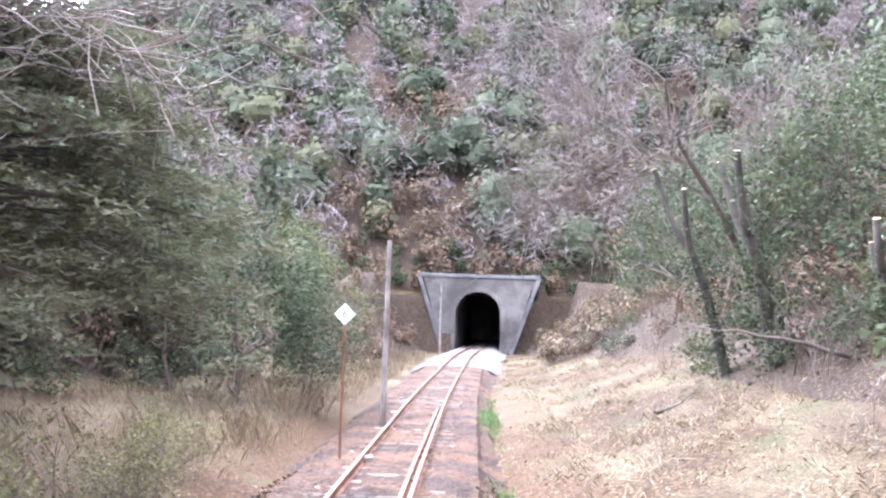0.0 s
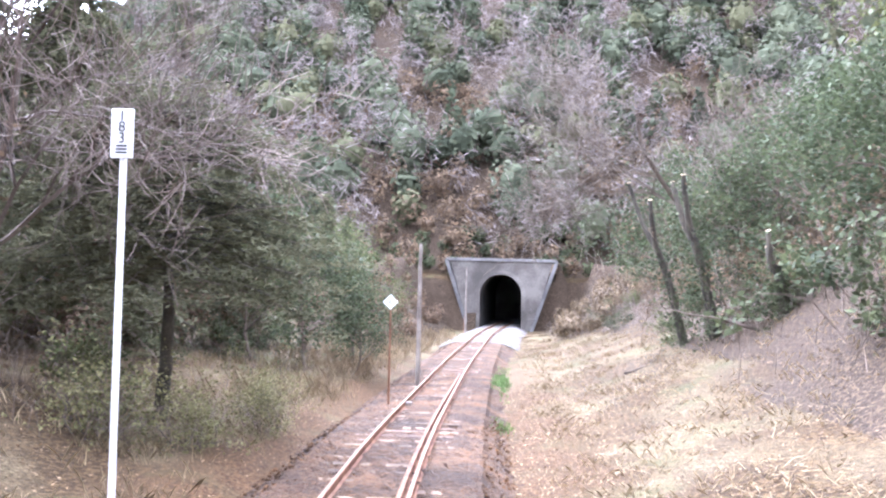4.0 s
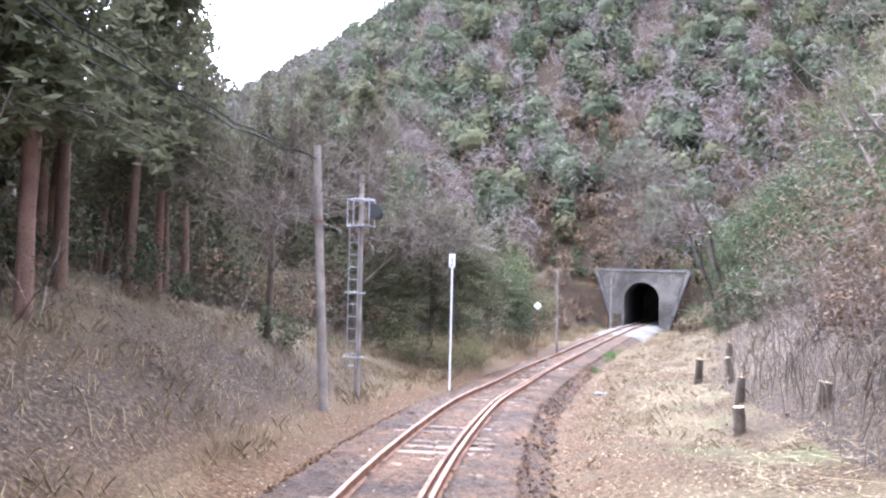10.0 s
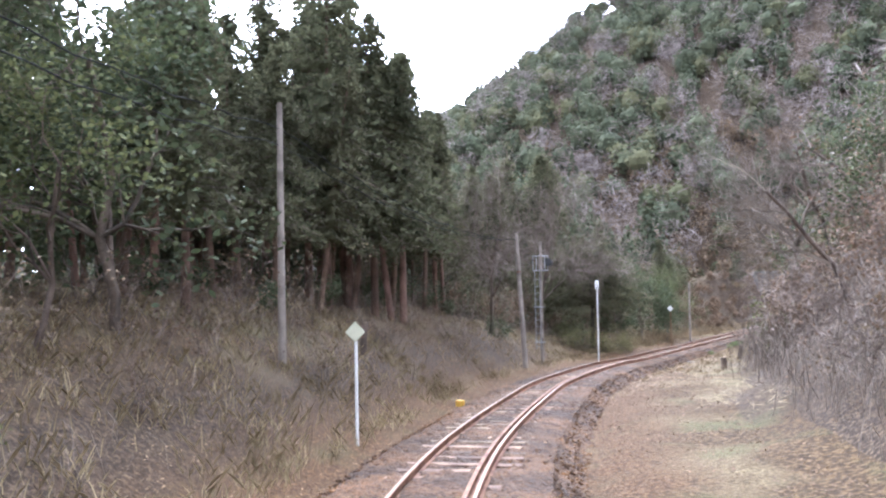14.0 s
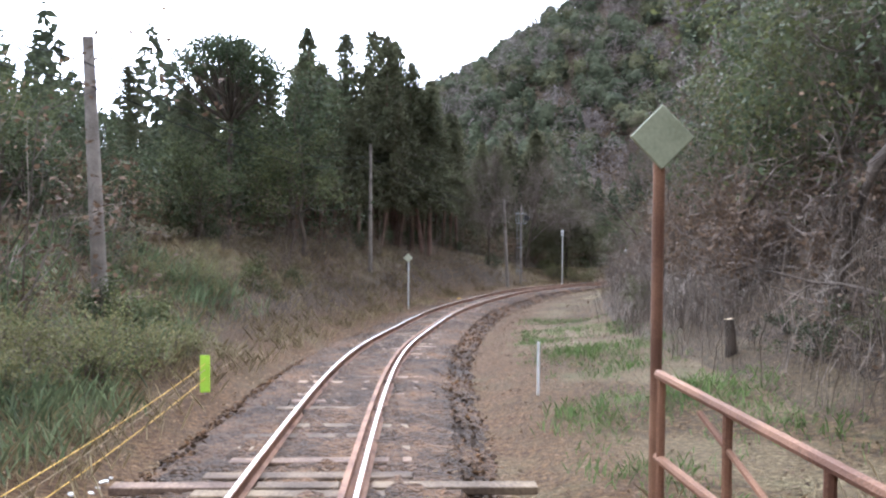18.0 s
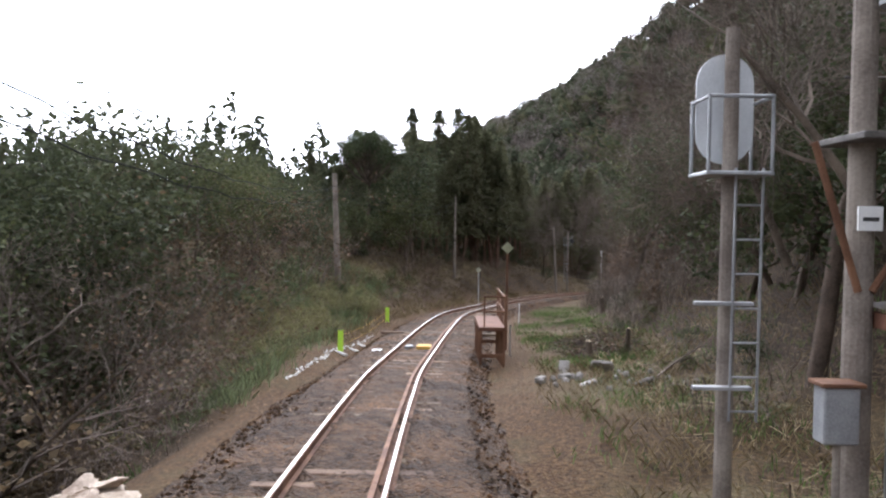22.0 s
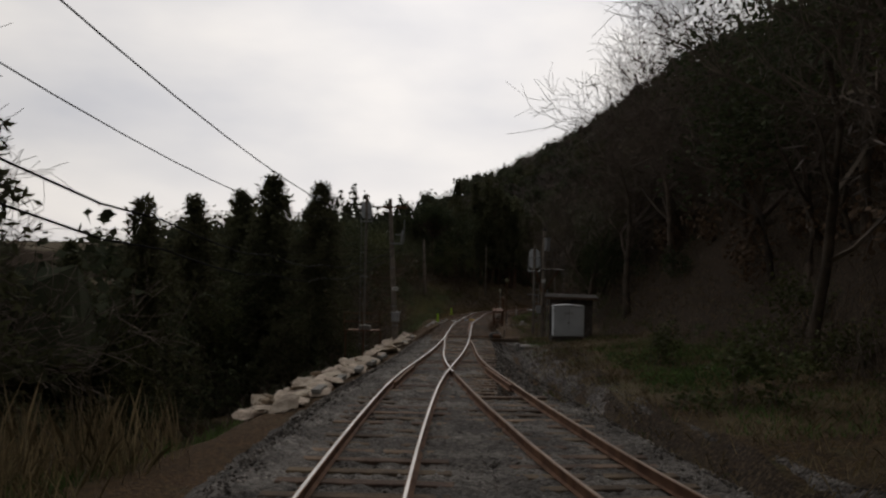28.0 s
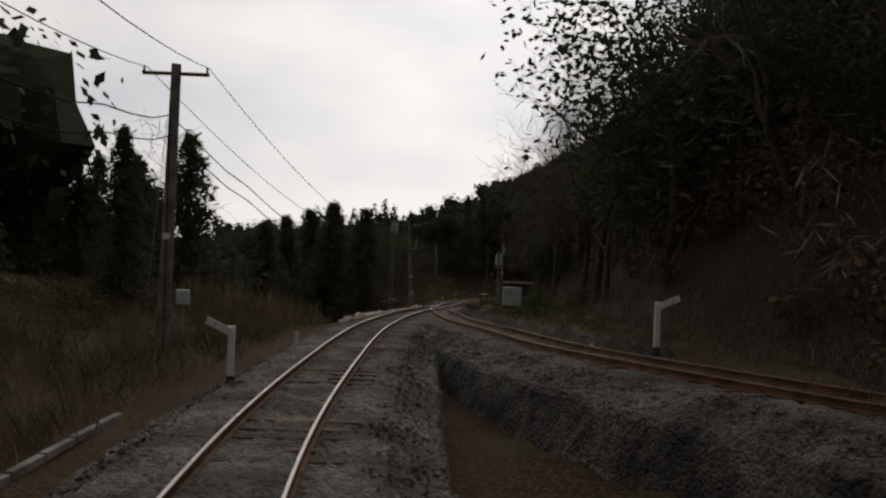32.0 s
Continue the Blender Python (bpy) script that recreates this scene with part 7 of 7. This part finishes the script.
for x, y, z, k, turn in ((26.8, -62.6, 5.2, 0.38, 100), (28.0, -67.0, 5.8, 0.42, 200), (30.2, -71.0, 6.0, 0.42, 310)):
    copy_thing(BIGBARE, pose(x, y, z, 6, -28, 0) @ pose(0, 0, 0, 0, 0, turn)).scale = (k, k, k)
topped(BIGBARE, 31.8, -69.8, 20.0)
topped(BIGBARE, 36.5, -74.5, 22.0)
topped(BIGBARE, 12.5, -102.0, 17.5)
topped(BIGBARE, 28.6, -67.6, 18.5)
topped(BIGBARE, 33.6, -73.2, 21.0)
topped(BIGBARE, 41.5, -80.0, 23.0)
topped(BIGBARE, 47.0, -88.0, 24.0)
grow(BARES, 22, 78, 138, 7.6, 12, gap=1.8, tops=(7, 12))
grow(BROADS, 9, 84, 116, 9.5, 14, gap=2.2, tops=(8, 12))
grow(BROADS, 9, 114, 138, 7.6, 12, gap=2.2, tops=(6.5, 11))
grow(BARES, 8, 200, 232, 13, 18, gap=2.4, tops=(13, 18))
grow(BARES, 10, 5, 75, 9.5, 22, (0.7, 1.05), gap=2.5)
grow(BARES, 10, 80, 180, 9.5, 22, (0.65, 1.0), gap=2.2)
grow(BRUSH, 9, 8, 75, 8.5, 13, (0.8, 1.4))
grow(BRUSH, 16, 50, 84, 8.4, 12, (0.9, 1.4))
grow(SHRUBS[:1], 8, 50, 84, 8.4, 12, (1.0, 1.5))
grow(BRUSH, 34, 78, 136, 7.2, 10.5, (0.7, 1.2))
grow(BRUSH, 14, 136, 236, 9.5, 15, (0.8, 1.4))
grow(SHRUBS, 9, 10, 75, 8, 12, (0.8, 1.3))
grow(SHRUBS, 12, 82, 200, 6.5, 11, (0.7, 1.3))
grow(SHRUBS, 7, 200, 240, 15, 19, (0.7, 1.3))
rc = np.random.default_rng(14)
# tangles
tangle("thicket", 1, cover_spots(rc, 1100, 78, 139, 6.4, 14), 10, 1.6, M_TWIG, "tangle of thin bare stems on the bank", 0.008, 0.45)
tangle("thicket", 2, cover_spots(rc, 900, 136, 240, 8.5, 22), 10, 1.7, M_TWIG, "tangle of thin bare stems on the slope", 0.008, 0.5)
tangle("thicket", 3, cover_spots(rc, 420, 5, 80, 7.5, 20), 8, 1.7, M_TWIG, "tangle of thin bare stems below the trees", 0.008, 0.5)
tangle("thicket", 4, cover_spots(rc, 420, 5, 95, -16, -4.8), 8, 1.3, M_TWIG, "tangle of thin bare stems beside the line", 0.007, 0.5)
tangle("thicket", 5, cover_spots(rc, 700, 92, 240, -10, -3.6), 8, 0.9, M_TWIG, "tangle of thin bare stems on the valley side", 0.006, 0.5)
litter("withered_leaves", 6, cover_spots(rc, 9000, 80, 240, 4.0, 18) + rc.uniform(0, 1, (9000, 1)) ** 2 * np.array([0, 0, 1.5]), 0.032, M_BROWNLEAF, "withered brown leaves caught in the thicket")
# dry grass and weeds
blades("dry_grass", 11, cover_spots(rc, 2600, 8, 88, 2.7, 9, -0.2), 7, 0.22, 0.006, M_DRY, "flattened straw-coloured dry grass", 0.16, 0.75)
blades("dry_grass", 12, cover_spots(rc, 2300, 30, 96, -8, -2.7, -0.2), 7, 0.35, 0.006, M_DRY, "straw-coloured dry grass beside the line", 0.16, 0.6)
blades("dry_grass", 13, cover_spots(rc, 3000, 94, 140, -9, -2.6, -0.4), 7, 0.4, 0.007, M_DRY, "withered grass on the low bank", 0.2, 0.6)
blades("dry_grass", 14, cover_spots(rc, 2600, 136, 210, 3.2, 11, 0.0), 7, 0.28, 0.006, M_DRY, "dry grass on the hill side", 0.18, 0.65)
blades("dry_grass", 15, cover_spots(rc, 3200, 191, 244, -10, -3.3, -0.2), 8, 0.6, 0.007, M_DRY, "tall withered grass on the valley side", 0.2, 0.45)
blades("tall_reeds", 19, cover_spots(rc, 260, 188, 199, -8.5, -4.2, -0.3), 14, 1.35, 0.008, M_DRY, "clump of tall withered reeds", 0.28, 0.25)
blades("dry_grass", 16, cover_spots(rc, 1500, 205, 244, 11, 24, -0.2), 7, 0.4, 0.006, M_DRY, "withered grass on the slope above the second track", 0.2, 0.5)
strewn("cut_reeds", 17, cover_spots(rc, 1300, 84, 103, 4.6, 6.4, 0.2), 0.8, 0.006, M_PALESTRAW, "pale cut stems heaped at the foot of the bank")
strewn("cut_reeds", 18, cover_spots(rc, 1900, 50, 82, 3.6, 7.4, -0.1), 0.6, 0.005, M_PALESTRAW, "pale straw and cut stems strewn over the slope")
blades("green_grass", 21, cover_spots(rc, 1500, 132, 210, 3.0, 9, 0.35), 8, 0.2, 0.006, M_GREEN, "patches of green weeds among dry grass", 0.16, 0.5)
blades("green_grass", 22, cover_spots(rc, 380, 130, 149, -4.9, -3.1, -0.2), 9, 0.5, 0.012, M_BAMBOO, "pale green bamboo grass at the embankment edge", 0.2, 0.5)
blades("green_grass", 23, cover_spots(rc, 900, 120, 134, -9, -4.0, -0.1), 9, 0.5, 0.013, M_BAMBOO, "pale green bamboo grass on the bank", 0.2, 0.5)
blades("green_grass", 24, cover_spots(rc, 420, 150, 214, -5.4, -3.9, 0.0), 8, 0.3, 0.01, M_GREEN, "green weeds at the embankment edge", 0.16, 0.5)
blades("green_grass", 25, cover_spots(rc, 300, 40, 62, 1.6, 2.1, 0.9), 9, 0.22, 0.01, M_GREEN, "fresh green weed tufts in the ballast", 0.12, 0.5)
blades("green_grass", 26, cover_spots(rc, 1500, 171, 184, 5.6, 9.6, -0.3), 12, 0.17, 0.016, M_GREEN, "low broad-leaved green weeds before the cabinet", 0.2, 0.6)
gp = at_line(rc.normal(50, 1.6, 60), rc.uniform(1.5, 2.1, 60))
gp[:, 2] = ground_z(gp[:, 0], gp[:, 1]) + 0.1
blades("green_grass", 27, gp, 9, 0.2, 0.012, M_GREEN, "fresh green weed tufts beside the rails", 0.1, 0.5)
# fallen leaves
litter("fallen_leaves", 31, cover_spots(rc, 15000, 50, 94, 1.5, 8, 0, 1.2), 0.034, M_PALELEAF, "pale fallen leaves strewn beside the line")
litter("fallen_leaves", 32, cover_spots(rc, 18000, 60, 150, -8, -1.5), 0.034, M_PALELEAF, "pale fallen leaves strewn on the valley side")
litter("fallen_leaves", 33, cover_spots(rc, 16000, 138, 214, 1.9, 9), 0.032, M_BROWNLEAF, "brown fallen leaves on the ground")
bl = bed_spots(7000, LINE, R_LINE, S0, 60, 168, 71, 1.5)
litter("fallen_leaves", 34, bl, 0.04, M_BROWNLEAF, "brown fallen leaves caught in the ballast")


blades("green_grass", 27, cover_spots(rc, 700, 124, 150, 2.9, 6.8, 0.9), 10, 0.24, 0.011, M_GREEN, "fresh green weed tufts on the cleared ground", 0.14, 0.5)
# ---- stumps, cut limbs and fallen wood ----
def stump(x, y, h, r, lean, label, top=None):
    z = sit(x, y)
    t = thing("tree_stump", (x, y, z - 0.15), label, "stump")
    rr = np.random.default_rng(int(abs(x * 37 + y * 11)))
    pts = [(lean[0] * u * h, lean[1] * u * h, u * (h + 0.15), r * (1.18 - 0.2 * u)) for u in np.linspace(0, 1, 5)]
    v, f = tubes([pts], 10)
    v = [np.array(q) + rr.normal(0, r * 0.06, 3) * np.array([1, 1, 0.2]) for q in v]
    mesh_ob("stump_bark", v, f, M_BARK, t, True)
    cap = v[-10:]
    c = np.mean(cap, 0) + np.array([0, 0, 0.012])
    mesh_ob("cut_face", list(cap) + [c], [(i, (i + 1) % 10, 10) for i in range(10)], M_CUT, t, label="pale sawn cut face")


for x, y, h, r, ln in ((4.95, 1.45, 0.75, 0.11, (0.05, 0)), (5.6, -2.5, 0.65, 0.1, (-0.25, 0.1)), (5.05, -9.4, 0.55, 0.11, (-0.1, 0)), (5.3, -6.6, 0.6, 0.1, (0.1, 0.1)),
                       (6.2, -10.6, 0.45, 0.12, (0.2, 0)), (6.1, 4.0, 0.6, 0.1, (0.0, 0.1)), (17.2, -48.5, 0.7, 0.09, (-0.1, 0)), (22.6, -63.0, 0.5, 0.08, (0, 0)), (23.2, -62.0, 0.75, 0.06, (0.1, 0)),
                       (-3.72, -22.68, 0.95, 0.1, (0.05, 0.1))):
    stump(x, y, h, r, ln, "sawn tree stump with a pale cut face")


def pollard(x, y, ends, r, label):
    """A tree whose limbs were sawn off, ends: the places of the cuts."""
    z = sit(x, y)
    t = thing("pollarded_tree", (x, y, z - 0.2), label, "tree")
    o = np.array([x, y, z - 0.2])
    fork = np.mean(ends, 0) * 0.62 + np.array([x, y, z]) * 0.38 - o
    paths = [[(*(fork * u + np.array([0.12 * math.sin(3 * u), 0.1 * math.sin(4 * u), 0])), r * (1.15 - 0.35 * u)) for u in np.linspace(0, 1, 7)]]
    v, f = tubes(paths, 10)
    mesh_ob("trunk", v, f, M_DARKBARK, t, True)
    g = np.random.default_rng(int(x * 100))
    spots = [np.array(q[:3]) for q in paths[0]]
    quads_ob("ivy", leaves(g, np.array(spots[:6]), 1500, (0.28, 0.28, 0.4), 0.075, 1.4), M_LEAF, 4, t)
    for e in ends:
        q = np.array(e) - o
        path = [(*(fork * (1 - u) + q * u + np.array([0, 0, -0.25 * math.sin(math.pi * u)])), r * (0.8 - 0.3 * u)) for u in np.linspace(0, 1, 5)]
        v, f = tubes([path], 8)
        lm = mesh_ob("limb", v, f, M_DARKBARK, t, True)
        d = q - np.array(path[-2][:3])
        d /= np.linalg.norm(d)
        bm = B(rod, tuple(q - d * 0.005), tuple(q + d * 0.015), r * 0.52, None, 10)
        part("cut_end", bm, M_CUT, lm, "pale sawn cut end")


pollard(7.75, 19.9, [(6.57, 19.38, 5.75), (6.44, 20.16, 5.61)], 0.15, "leaning tree with freshly sawn limbs")
pollard(7.5, 22.6, [(5.77, 23.73, 5.94), (6.24, 22.45, 5.26)], 0.13, "ivy-grown leaning tree with sawn-off limbs")
pollard(8.3, 15.8, [(7.77, 15.5, 3.9), (7.9, 15.9, 3.5)], 0.13, "sawn-off tree at the wood's edge")


def fallen(x, y, length, r, turn, label, seed):
    g = np.random.default_rng(seed)
    t = thing("fallen_branch", (x, y, sit(x, y) + r), label, "branch", "fallen branches", turn)
    out = []
    limb(g, (0, 0, 0), (1, 0, 0.05), length, r, 2, 0.14, out, -0.01, (2, 4), 0.5)
    v, f = tubes(out, 6)
    v = [np.array([q[0], q[1], max(q[2], -r + (sit_near(x, y, q, turn)))]) for q in v]
    mesh_ob("branch_wood", v, f, M_TWIG, t, True)


def sit_near(x, y, q, turn):
    return 0.0


for i, (x, y, ln, r, tn) in enumerate(((5.2, 20.8, 1.3, 0.05, 30), (8.0, 17.0, 2.2, 0.06, 200), (6.6, 15.5, 1.0, 0.03, 70), (5.8, -9.8, 1.4, 0.03, 20), (6.2, 0.6, 1.6, 0.035, 100),
                                       (19.8, -50.6, 2.2, 0.035, 160), (20.5, -52.4, 1.8, 0.03, 40), (18.8, -49.4, 1.6, 0.03, 100), (24.2, -64.0, 2.0, 0.03, 20), (25.2, -65.6, 1.7, 0.03, 70), (23.0, -60.8, 1.8, 0.04, 150))):
    fallen(x, y, ln, r, tn, "fallen grey branch lying on the ground", 60 + i)

litter("fallen_leaves", 35, cover_spots(rc, 24000, 50, 142, 1.5, 9), 0.035, M_BROWNLEAF, "dark brown fallen leaves beside the line")
tangle("thicket", 36, cover_spots(rc, 200, 1, 24, 5, 14), 9, 1.3, M_TWIG, "tangle of stems on the cutting beside the tunnel", 0.012, 0.5)
blades("dry_grass", 37, cover_spots(rc, 900, 10, 60, -6, -2.6, 0.1), 8, 0.8, 0.007, M_DRY, "tall olive-brown weeds beside the line", 0.22, 0.4)

blades("green_grass", 50, cover_spots(rc, 1500, 112, 142, 3.2, 6.6, 0.05), 9, 0.16, 0.006, M_GREEN, "short green grass and weeds beside the line", 0.16, 0.55)
grow(SHRUBS, 12, 128, 152, 5.0, 8.0, (0.25, 0.5))
blades("green_grass", 51, cover_spots(rc, 1300, 138, 166, 3.4, 9, -0.1), 8, 0.2, 0.008, M_GREEN, "short green grass on the hill side", 0.18, 0.5)
strewn("cut_brush", 52, cover_spots(rc, 2200, 140, 160, 4.6, 8.5, 0.1), 0.7, 0.007, M_PALESTRAW, "heaps of pale cut stems left on the grass")
tangle("cut_brush", 53, cover_spots(rc, 90, 150, 166, 5.5, 8.5, 0.4), 10, 0.8, M_TWIG, "heaps of dark cut brush left on the grass", 0.012, 0.4, 0.8)
blades("green_grass", 54, cover_spots(rc, 420, 176, 192, 5.5, 9.5, -0.3), 12, 0.14, 0.012, M_GREEN, "low broad-leaved green weeds beside the second track", 0.2, 0.6)

# ---- sleepers, piece by piece ----
lay_sleepers(LINE, R_LINE, T_LINE, S0, -3.0, 162.5, track)
lay_sleepers(LINE, R_LINE, T_LINE, S0, 162.5, 186.0, track, 0.6, (162.5, 186))
lay_sleepers(LINE, R_LINE, T_LINE, S0, 186.0, 241.0, track)
lay_sleepers(BRANCH, R_BRANCH, T_BRANCH, B_START, 23.5, B_LEN - 1, side_track)
